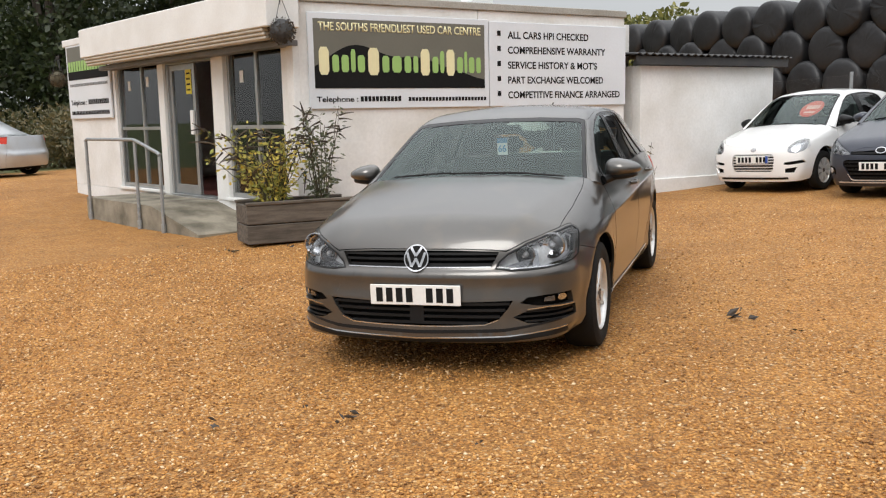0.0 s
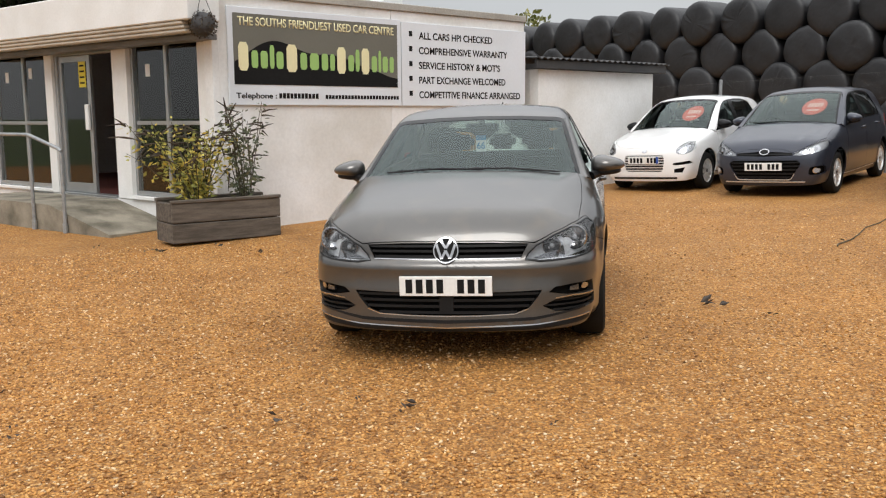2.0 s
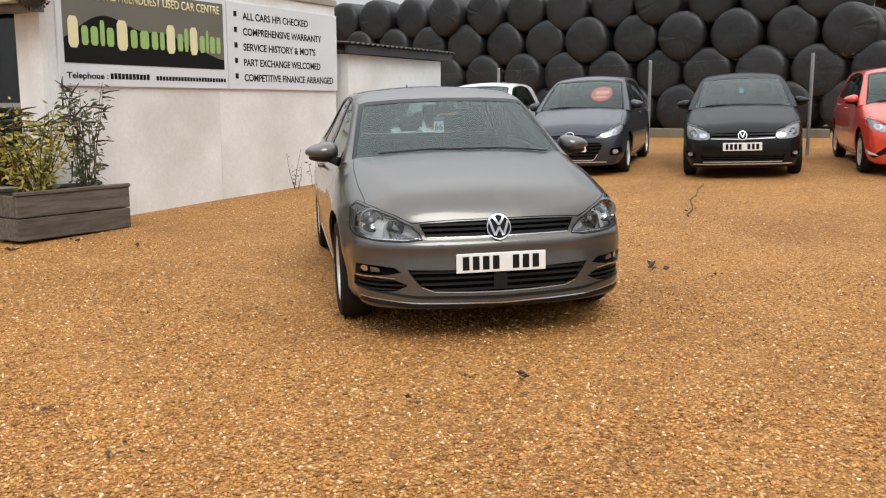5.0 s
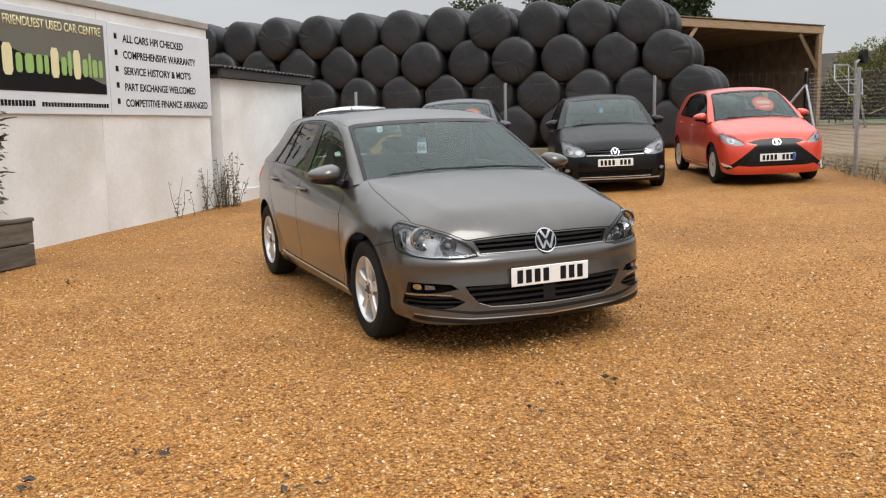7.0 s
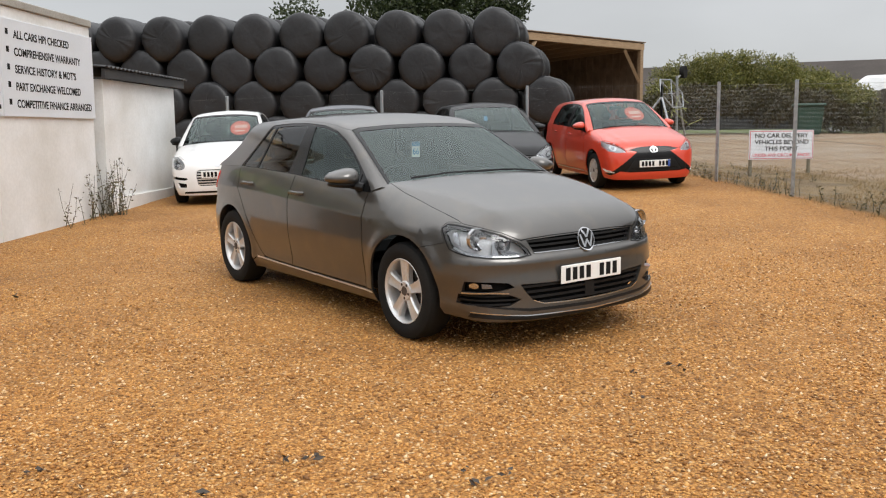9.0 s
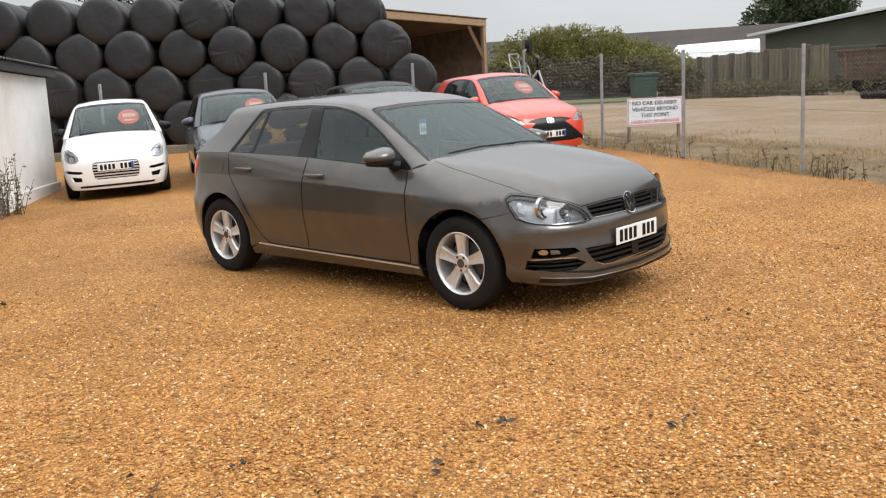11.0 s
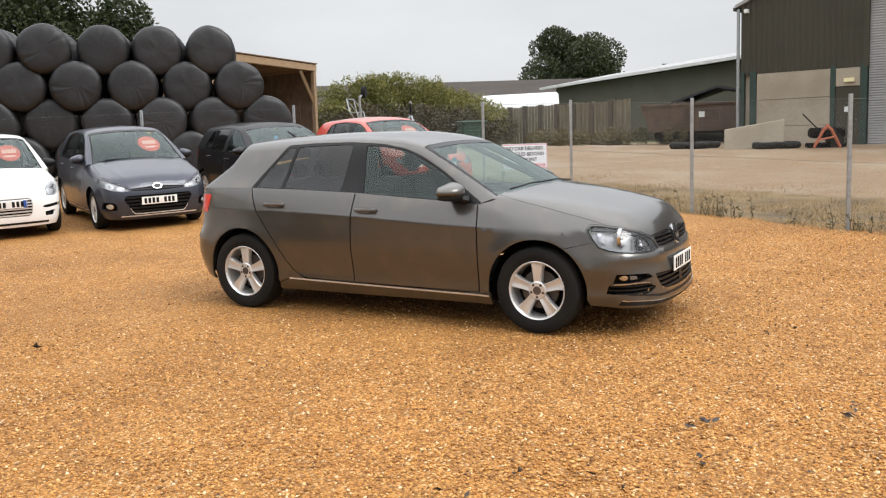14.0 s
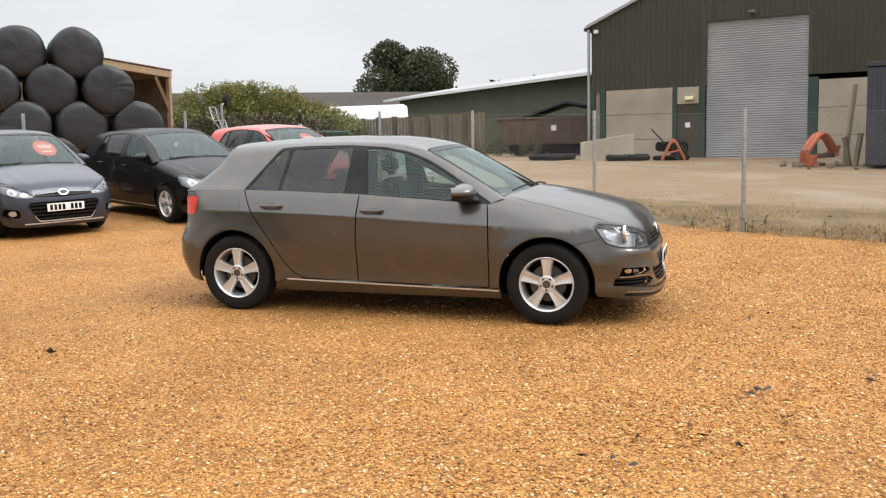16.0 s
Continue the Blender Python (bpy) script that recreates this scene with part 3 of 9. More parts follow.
def bars(x0, x1, z, h, n, material, parent, y=-0.008, name="print_bar", seed=1):
    """Plain bars in place of writing that is not lettered."""
    rnd = random.Random(seed)
    w = (x1 - x0) / n
    for i in range(n):
        part(name, box(x0 + i * w + 0.08 * w, x0 + (i + 0.86) * w, y, y + 0.002, z, z + h * rnd.uniform(0.92, 1.0)), material, parent)


def sign_boards():
    f = FA @ pose(0.127, -0.03, 0)
    b1 = thing("name_board", f, "large white and grey car centre sign board on the wall", "sign", "wall signs")
    part("board", box(-0.03, 2.645, 0, 0.026, 1.57, 2.74, 0.004), M["sign_white"], b1)
    part("panel", box(0.045, 2.575, -0.004, -0.0005, 1.82, 2.665), M["sign_grey"], b1, "olive grey printed panel")
    hill = bmesh.new()
    out = [(0.047, 1.822), (2.573, 1.822)]
    pts = []
    for i in range(41):
        x = 2.573 - 2.526 * i / 40
        q = (x - 0.047) / 2.526
        z = 1.93 + 0.42 * math.exp(-((q - 0.22) / 0.22) ** 2) + 0.26 * math.exp(-((q - 0.60) / 0.2) ** 2) + 0.05 * math.exp(-((q - 0.85) / 0.1) ** 2)
        pts.append((x, z))
    vs = [hill.verts.new((x, -0.0055, z)) for x, z in out + pts]
    hill.faces.new(vs)
    r = bmesh.ops.extrude_face_region(hill, geom=hill.faces[:])
    for v in r["geom"]:
        if isinstance(v, bmesh.types.BMVert):
            v.co.y += 0.0012
    part("hill_shape", hill, M["sign_black"], b1, "black hill silhouette")
    t = lettering("THE SOUTHS FRIENDLIEST USED CAR CENTRE", 0.105, 2.40)
    part("lettering", turned(t, Matrix.Translation((0.11, -0.006, 2.525))), M["sign_cream"], b1, "cream lettering")
    # the firm's name: plain blocks, tall cream and low green
    widths = [(1, 0.15), (0, 0.10), (0, 0.11), (0, 0.07), (0, 0.11), (1, 0.17), (0, 0.11), (0, 0.15), (0, 0.11), (0, 0.08), (1, 0.15), (0, 0.10), (0, 0.07), (1, 0.14), (0, 0.10), (0, 0.05), (0, 0.10), (0, 0.08)]
    k = 2.44 / sum(w for _, w in widths)
    x = 0.08
    for tall, w in widths:
        w *= k
        z0, h = (1.985, 0.34) if tall else (2.02, 0.21)
        h *= 1.35 if not tall and w < 0.075 * k else 1.0
        cx, hw = x + w / 2, w * 0.36
        bm = turned(prism([(cx + hw * sx * (1 if abs(sz) < 0.9 else 0.6), z0 + h * (0.5 + 0.5 * sz)) for sx, sz in ((-1, -0.7), (-1, -1), (1, -1), (1, -0.7), (1, 0.7), (1, 1), (-1, 1), (-1, 0.7))], 0.0062, 0.0085), pose(0, 0, 0, 90))
        part("name_block", bm, M["sign_cream"] if tall else M["sign_green"], b1)
        x += w
    part("lettering", turned(lettering("Telephone :", 0.068, 0.57), Matrix.Translation((0.06, -0.001, 1.655))), M["ink"], b1)
    bars(0.66, 1.26, 1.655, 0.068, 11, M["ink"], b1, -0.002)
    bars(1.36, 2.60, 1.655, 0.052, 24, M["ink"], b1, -0.002, seed=2)
    b2 = thing("services_board", f, "white sign board listing services in black capitals", "sign", "wall signs")
    part("board", box(2.66, 5.17, 0, 0.026, 1.57, 2.72, 0.004), M["sign_white"], b2)
    lines = (("ALL CARS HPI CHECKED", 1.46), ("COMPREHENSIVE WARRANTY", 1.79), ("SERVICE HISTORY & MOT'S", 1.63), ("PART EXCHANGE WELCOMED", 1.75), ("COMPETITIVE FINANCE ARRANGED", 2.08))
    for i, (s, w) in enumerate(lines):
        z = 2.50 - i * 0.205
        part("lettering", turned(lettering(s, 0.098, w), Matrix.Translation((2.97, -0.001, z))), M["ink"], b2)
        part("bullet", box(2.79, 2.85, -0.002, -0.0003, z + 0.03, z + 0.10), M["ink"], b2)
    # board on the end of the glazed front, set off the wall
    b3 = thing("end_board", FB @ pose(0, 0.02, 0), "white and black sign board on the far end of the front", "sign", "wall signs")
    part("board", box(5.90, 7.92, 0, 0.03, 1.55, 2.88, 0.004), M["sign_white"], b3)
    part("panel", box(5.96, 7.86, 0.0305, 0.034, 2.25, 2.84), M["sign_grey"], b3)
    part("panel", box(5.96, 7.86, 0.0345, 0.036, 2.25, 2.50), M["sign_black"], b3)
    for i in range(14):
        part("name_block", box(6.02 + i * 0.13, 6.12 + i * 0.13, 0.0365, 0.039, 2.40, 2.58), M["sign_green"], b3)
    bars(6.0, 7.82, 2.13, 0.05, 24, M["grey_metal"], b3, 0.031, seed=3)
    tl = turned(lettering("Telephone :", 0.09, 0.78), Matrix.Translation((7.82, 0.031, 1.80)) @ pose(0, 0, 0, 0, 0, 180))
    part("lettering", tl, M["ink"], b3)
    bars(6.0, 6.96, 1.80, 0.09, 11, M["ink"], b3, 0.031, seed=4)
    bars(6.0, 7.82, 1.62, 0.07, 24, M["ink"], b3, 0.031, seed=5)


sign_boards()


def ramp_and_rail():
    r = thing("access_ramp", FB, "concrete access ramp with stained side wall", "ramp", kind="structure")
    bm = bmesh.new()
    prof = [(0.95, -0.2), (0.95, 0.03), (2.35, FLOOR - 0.02), (4.75, FLOOR - 0.02), (4.75, -0.2)]
    a = [bm.verts.new((x, 0.004, z)) for x, z in prof]
    b = [bm.verts.new((x, 1.0, z)) for x, z in prof]
    for i in range(5):
        bm.faces.new((a[i], a[(i + 1) % 5], b[(i + 1) % 5], b[i]))
    bm.faces.new(a)
    bm.faces.new(b[::-1])
    part("slab", bm, M["ramp_concrete"], r)
    h = thing("handrail", FB, "galvanised tube handrail along the ramp", "handrail")
    y = 1.03
    xs = (1.90, 2.68, 4.52)
    tops = (1.02, 1.21, 1.21)
    for x, z in zip(xs, tops):
        w = FB @ Vector((x, y, 0))
        g = gz(w.x, w.y)
        part("post", tube([(x, y, g - 0.05), (x, y, z - 0.02)], 0.024, 10), M["galv"], h)
        part("collar", tube([(x, y, g), (x, y, g + 0.12)], 0.034, 10), M["galv"], h)
    part("rail", tube([(1.88, y, 1.02), (1.95, y, 1.05), (2.60, y, 1.20), (2.72, y, 1.22), (4.46, y, 1.22), (4.54, y, 1.19)], 0.024, 10), M["galv"], h)


ramp_and_rail()


def roof_things():
    v = thing("roof_vent", FA @ pose(2.95, 0.5, 2.96), "small grey box vent on the flat roof", "vent")
    part("box", box(-0.18, 0.18, -0.15, 0.15, -0.02, 0.30, 0.01), M["paper"], v)
    part("cap", box(-0.2, 0.2, -0.17, 0.17, 0.301, 0.33, 0.008), M["grey_metal"], v)


roof_things()


def hanging_basket(at, drop, wall_dir, label, material):
    """A ball-shaped basket on chains from a scrolled bracket."""
    h = thing("hanging_basket", Matrix.Translation(at), label, "hanging basket", "hanging baskets")
    rnd = random.Random(7)
    bm = bmesh.new()
    bmesh.ops.create_icosphere(bm, subdivisions=3, radius=0.14)
    for v in bm.verts:
        v.co *= 1 + 0.10 * noise.noise(v.co * 14)
    for f in bm.faces:
        f.smooth = True
    part("ball", bm, material, h)
    lv = bmesh.new()
    for i in range(260):
        d = Vector((rnd.gauss(0, 1), rnd.gauss(0, 1), rnd.gauss(0, 1))).normalized()
        leaf(lv, d * 0.145, (d + 0.6 * Vector((rnd.gauss(0, 1), rnd.gauss(0, 1), rnd.gauss(0, 1)))).normalized(), 0.035, 0.018, rnd)
    part("foliage", lv, M["seed"], h)
    ch = bmesh.new()
    for k in range(3):
        a = k * math.tau / 3
        tube([(0.12 * math.cos(a), 0.12 * math.sin(a), 0.06), (0, 0, drop)], 0.004, 5, ch)
    part("chain", ch, M["dark_edge"], h)
    wd = Vector(wall_dir)
    br = bmesh.new()
    tube([(0, 0, drop), tuple(wd * 0.33 + Vector((0, 0, drop)))], 0.008, 6, br)
    tube([tuple(wd * 0.33 + Vector((0, 0, drop - 0.28))), tuple(wd * 0.33 + Vector((0, 0, drop + 0.03)))], 0.008, 6, br)
    tube([tuple(wd * (0.33 - 0.2 * math.sin(a)) + Vector((0, 0, drop - 0.22 * math.cos(a)))) for a in [i * 0.16 for i in range(11)]], 0.006, 6, br)
    part("bracket", br, M["dark_edge"], h)


def leaf(bm, p, d, length, width, rnd):
    """One small leaf: four corners folded along its middle."""
    p, d = Vector(p), Vector(d)
    s = d.cross(Vector((rnd.gauss(0, 1), rnd.gauss(0, 1), rnd.gauss(0, 1)))).normalized() * width * 0.5
    nrm = d.cross(s).normalized() * width * 0.15
    a = bm.verts.new(p)
    b = bm.verts.new(p + d * length * 0.5 + s + nrm)
    c = bm.verts.new(p + d * length)
    e = bm.verts.new(p + d * length * 0.5 - s + nrm)
    bm.faces.new((a, b, c))
    bm.faces.new((a, c, e))


hanging_basket(FA @ Vector((-0.30, -0.20, 2.48)), 0.40, tuple(FA.to_3x3() @ Vector((0.5, 0.8, 0))), "dark hanging basket ball on a scrolled bracket at the office corner", M["dark_edge"])
hanging_basket(FB @ Vector((8.30, 0.10, 2.30)), 0.42, (0.25, -0.25, 0), "dried brown hanging basket ball at the far end of the office", M["stem"])


def planter():
    fx, fy = -2.20, 10.20
    d = Vector((1.22, 0.60, 0)).normalized()
    z0 = gz(-1.7, 10.5)
    f = frame_xy(fx, fy, d.x, d.y, z0)
    p = thing("planter_trough", f, "weathered timber trough planter with peeling boards on the gravel", "planter")
    L, D = 1.30, 0.52
    rnd = random.Random(4)
    for y in (0, D - 0.045):
        for i in range(2):
            part("board", box(0, L, y, y + 0.045, 0.02 + i * 0.225, 0.235 + i * 0.225, 0.008), M["old_wood"], p)
    for x in (0.0, L - 0.045):
        for i in range(2):
            part("end_board", turned(box(0.047, D - 0.047, -0.045, 0, 0.02 + i * 0.225, 0.235 + i * 0.225, 0.008), Matrix.Translation((x, 0, 0)) @ pose(0, 0, 0, 0, 0, 90)), M["old_wood"], p)
    for y in (-0.012, D - 0.05):
        part("rim", box(-0.01, L + 0.01, y, y + 0.062, 0.462, 0.50, 0.008), M["old_wood"], p)
    part("soil", box(0.047, L - 0.047, 0.047, D - 0.047, 0.05, 0.42), M["soil"], p)

    def shrub(name, x, y, height, spread, stems, mats, label, seeds):
        s = thing(name, f @ pose(x, y, 0.42), label, "shrub", "planter shrubs")
        st, lv, sd = bmesh.new(), bmesh.new(), bmesh.new()
        for k in range(stems):
            a = rnd.uniform(0, math.tau)
            lean = rnd.uniform(0.15, 1.0) * spread
            h = height * rnd.uniform(0.6, 1.0)
            pts = []
            for i in range(7):
                q = i / 6
                pts.append(Vector((0.06 * math.cos(a) + lean * q ** 1.4 * math.cos(a) + rnd.gauss(0, 0.012), 0.05 * math.sin(a) + 0.6 * lean * q ** 1.4 * math.sin(a) + rnd.gauss(0, 0.012), h * q - 0.05)))
            tube(pts, 0.008, 5, st, 0.003)
            for i in range(1, 7):
                for q in range(mats[1]):
                    t = pts[i].lerp(pts[i - 1], rnd.random())
                    dd = Vector((rnd.gauss(0, 1), rnd.gauss(0, 1), rnd.gauss(-0.2, 0.6))).normalized()
                    o = rnd.uniform(0.0, 0.10)
                    leaf(lv, t + dd * o, dd, rnd.uniform(0.045, 0.10), rnd.uniform(0.022, 0.042), rnd)
            if rnd.random() < seeds:
                e = pts[-1]
                for w in range(rnd.randint(2, 4)):
                    dd = Vector((rnd.gauss(0, 1), rnd.gauss(0, 0.7), rnd.gauss(0.1, 0.4))).normalized()
                    q0 = e - Vector((0, 0, rnd.uniform(0, 0.3)))
                    tube([q0, q0 + dd * 0.08, q0 + dd * 0.19 + Vector((0, 0, -0.02))], 0.013, 5, sd, 0.004)
        part("branch_work", st, M["stem"], s)
        part("foliage", lv, M[mats[0]], s)
        if sd.verts:
            part("seed_cluster", sd, M["seed"], s)
    shrub("yellow_shrub", 0.40, 0.26, 1.02, 0.72, 30, ("leaf_yellow", 7), "yellowing buddleia shrub in the timber planter", 0.8)
    shrub("grey_shrub", 0.98, 0.26, 1.30, 0.26, 12, ("leaf_grey", 7), "tall thin grey-green shrub in the timber planter", 0.6)


planter()


def store():
    """Lower white lean-to beyond the office."""
    f = FA @ pose(0, -0.02, 0)
    s = thing("wall_store", Matrix(), "low white rendered store beside the office with dark roof edge", "building", kind="structure")
    part("front_wall", turned(box(5.62, 8.72, 0, 0.2, -0.2, 2.16, 0.006), f), M["white_wall"], s, "cream-white rendered wall with a stained foot")
    part("side_wall", turned(box(5.62, 5.82, 0.203, 4.0, -0.2, 2.16, 0.006), f), M["white_wall"], s)
    part("far_wall", turned(box(8.52, 8.72, 0.203, 4.0, -0.2, 2.16, 0.006), f), M["white_wall"], s)
    part("footing", turned(box(5.60, 8.74, -0.05, -0.003, -0.2, 0.40, 0.01), f), M["white_wall"], s, "thickened stained footing")
    part("fascia", turned(box(5.45, 8.95, -0.12, -0.06, 2.165, 2.30, 0.006), f), M["dark_edge"], s)
    part("side_fascia", turned(box(8.89, 8.95, -0.058, 4.0, 2.165, 2.30, 0.006), f), M["dark_edge"], s)
    rf = bmesh.new()
    prev = None
    nseg = 96
    for i in range(nseg + 1):
        x = 5.40 + 3.6 * i / nseg
        z = 2.318 + 0.016 * math.sin(i * math.pi / 2)
        a, b = rf.verts.new((x, -0.16, z)), rf.verts.new((x, 4.1, z + 0.25))
        if prev:
            rf.faces.new((prev[0], a, b, prev[1]))
        prev = (a, b)
    r = bmesh.ops.extrude_face_region(rf, geom=rf.faces[:])
    for v in r["geom"]:
        if isinstance(v, bmesh.types.BMVert):
            v.co.z += 0.012
    part("roof", turned(rf, f), M["dark_edge"], s, "dark corrugated sheet roof")
    part("infill_wall", turned(box(5.303, 5.617, 0.9, 1.05, -0.2, 2.3, 0.004), FA), M["white_wall"], s, "shaded recess between office and store")


store()


# ---- stack of wrapped silage bales ----
ROW = Vector((0.433, -0.901, 0))
BACK = Vector((0.901, 0.433, 0))


def bale_mesh(seed):
    """A round bale lying on its side, ends facing -y and +y, wrapped tight with gathered film."""
    rnd = random.Random(seed)
    bm = bmesh.new()
    R, L, seg = 0.605, 1.2, 56
    prof = [(0.0, 0.010), (0.15, 0.006), (0.30, 0.012), (0.42, 0.022), (0.50, 0.040), (0.555, 0.068), (0.59, 0.115), (0.603, 0.19), (0.605, 0.40), (0.608, 0.60)]
    prof = prof + [(r, L - y) for r, y in prof[::-1][1:]]
    ph = rnd.uniform(0, 6.28)
    folds = [(rnd.uniform(0, math.tau), rnd.uniform(0.12, 0.3), rnd.uniform(0.012, 0.03)) for _ in range(rnd.choice((0, 0, 1, 1, 2, 3)))]
    rings = []
    for j, (r, y) in enumerate(prof):
        ring = []
        if r == 0:
            ring = [bm.verts.new((0, y, 0))]
        else:
            for k in range(seg):
                a = k * math.tau / seg
                p = Vector((math.cos(a) * r, y, math.sin(a) * r))
                w = 0.036 * noise.noise((p.x * 2.1 + seed, p.y * 1.5, p.z * 2.1)) + 0.016 * noise.noise((p.x * 6, p.y * 3 + seed, p.z * 6))
                rr = r * (1 + w)
                dy = 0.0
                if r < 0.6:
                    q = r / 0.6
                    dy = 0.012 * noise.noise((p.x * 4 + seed * 3, p.z * 4, ph)) + 0.005 * noise.noise((p.x * 11, p.z * 11, ph))
                    for fa, fw, fd in folds:
                        dd = (a - fa + math.pi) % math.tau - math.pi
                        dy += fd * math.exp(-(dd / fw) ** 2) * math.sin(dd * 17 + 5 * q + 3 * fa) * q ** 0.7
                sag = 0.97 if p.z < -0.42 else 1.0
                ring.append(bm.verts.new((math.cos(a) * rr, y + (dy if j < len(prof) / 2 else -dy), math.sin(a) * rr * sag)))
        rings.append(ring)
    for r0, r1 in zip(rings, rings[1:]):
        for k in range(seg):
            k2 = (k + 1) % seg
            if len(r0) == 1:
                bm.faces.new((r0[0], r1[k2], r1[k]))
            elif len(r1) == 1:
                bm.faces.new((r0[k], r0[k2], r1[0]))
            else:
                bm.faces.new((r0[k], r0[k2], r1[k2], r1[k]))
    me = bpy.data.meshes.new("silage_bale")
    bmesh.ops.recalc_face_normals(bm, faces=bm.faces)
    bm.to_mesh(me)
    bm.free()
    me.shade_smooth()
    me.materials.append(M["wrap"])
    return me


BALES = [bale_mesh(s) for s in range(9)]


def bale_stack():
    rnd = random.Random(21)
    top = Vector((14.75, 14.50, 3.87))
    turn = math.degrees(math.atan2(ROW.y, ROW.x))
    for row in range(4):
        n = 16
        for i in range(n):
            s = 0.64 * row - 1.28 * i
            p = top + ROW * s + Vector((0, 0, -0.872 * row)) + BACK * rnd.uniform(-0.10, 0.10)
            if row == 0 and i == 0:
                p += BACK * 0.12
            ob = new("silage_bale", BALES[rnd.randrange(9)])
            ob.matrix_world = Matrix.Translation(p) @ pose(0, 0, 0, 0, 0, turn + rnd.uniform(-5, 5)) @ pose(0, 0, 0, 0, rnd.choice((0, 70, 140, 220, 300)) + rnd.uniform(-10, 10), 0)
            if row == 3:
                ob.location.z = gz(p.x, p.y) + 0.60
            tagged(ob, "round silage bale in black plastic wrap, stacked on its side", "bale", "stacked silage bales")
        if row < 2:
            for i in range(n):
                p = top + ROW * (0.64 * row - 1.28 * i + 0.1) + Vector((0, 0, -0.872 * row + 0.02)) + BACK * 1.3
                ob = new("silage_bale", BALES[rnd.randrange(9)])
                ob.matrix_world = Matrix.Translation(p) @ pose(0, 0, 0, 0, 0, turn + rnd.uniform(-5, 5)) @ pose(0, 0, 0, 0, rnd.uniform(0, 360), 0)
                tagged(ob, "round black-wrapped silage bale in the rear row of the stack", "bale", "stacked silage bales")
        else:
            for i in range(n):
                p = top + ROW * (0.64 * row - 1.28 * i + 0.1) + Vector((0, 0, -0.872 * row + 0.02)) + BACK * 1.3
                ob = new("silage_bale", BALES[rnd.randrange(9)])
                ob.matrix_world = Matrix.Translation(p) @ pose(0, 0, 0, 0, 0, turn) @ pose(0, 0, 0, 0, rnd.uniform(0, 360), 0)
                if row == 3:
                    ob.location.z = gz(p.x, p.y) + 0.60
                tagged(ob, "round black-wrapped silage bale in the rear row of the stack", "bale", "stacked silage bales")


bale_stack()


# ---- chain-link fence ----
def link_mesh(length, height, pitch=0.06, r=0.0017):
    """Zigzag wires of a chain-link panel in x, z."""
    verts, faces = [], []
    n = int(length / pitch)
    rows = int(height / (pitch * 0.5))
    for i in range(n + 1):
        base = None
        for j in range(rows + 1):
            x = i * pitch + (pitch * 0.5 if j % 2 else -pitch * 0.5) * 0.98
            x = min(max(x, 0), length)
            y = 0.003 if j % 2 else -0.003
            z = j * pitch * 0.5
            ring = []
            for k in range(3):
                a = k * math.tau / 3
                ring.append(len(verts))
                verts.append((x + r * math.cos(a), y + r * math.sin(a), z))
            if base:
                for k in range(3):
                    faces.append((base[k], base[(k + 1) % 3], ring[(k + 1) % 3], ring[k]))
            base = ring
    me = bpy.data.meshes.new("mesh_panel")
    me.from_pydata(verts, [], faces)
    return me


def fence_line(points, name, label, heights, braces=(), wire=0.0021):
    f = thing(name, Matrix(), label, "fence")
    for i, (x, y) in enumerate(points):
        z = gz(x, y)
        bm = box(x - 0.024, x + 0.024, y - 0.024, y + 0.024, z - 0.1, z + heights, 0.006)
        part("post", bm, M["galv"], f)
    wires = []
    for (x0, y0), (x1, y1) in zip(points, points[1:]):
        d = Vector((x1 - x0, y1 - y0, gz(x1, y1) - gz(x0, y0)))
        L = math.hypot(d.x, d.y)
        h = heights - 0.10
        me = link_mesh(L - 0.05, h, 0.06, wire)
        p = part("mesh_panel", me, M["net"], f)
        ux = d.normalized()
        uy = Vector((0, 0, 1)).cross(ux).normalized()
        uz = Vector((0, 0, 1))
        m = Matrix((ux, uy, uz)).transposed().to_4x4()
        m.translation = (x0, y0, gz(x0, y0) + 0.05)
        p.matrix_basis = m @ Matrix.Translation((0.025, -0.03, 0))
        for zz in (0.08, heights * 0.5, heights - 0.06):
            part("line_wire", tube([(x0, y0, gz(x0, y0) + zz), (x1, y1, gz(x1, y1) + zz)], wire, 4), M["net"], f)
    for (x, y), (bx, by) in braces:
        z = gz(x, y)
        part("brace", tube([(x, y, z + heights * 0.85), (x + bx, y + by, gz(x + bx, y + by))], 0.022, 8), M["galv"], f)


fence_line([(2.9, 0.55), (4.85, 2.25), (6.75, 3.92), (8.55, 5.69), (10.23, 7.35), (12.13, 9.08)], "yard_fence", "galvanised chain-link fence on steel posts along the verge", 1.68, [((12.13, 9.08), (-0.9, -0.75)), ((12.13, 9.08), (-0.5, 1.0))])
fence_line([(12.13, 9.08), (10.25, 11.06), (8.90, 13.55), (7.15, 16.0), (5.9, 18.2)], "bale_fence", "galvanised chain-link fence on steel posts in front of the bales", 1.72, (), 0.0007)


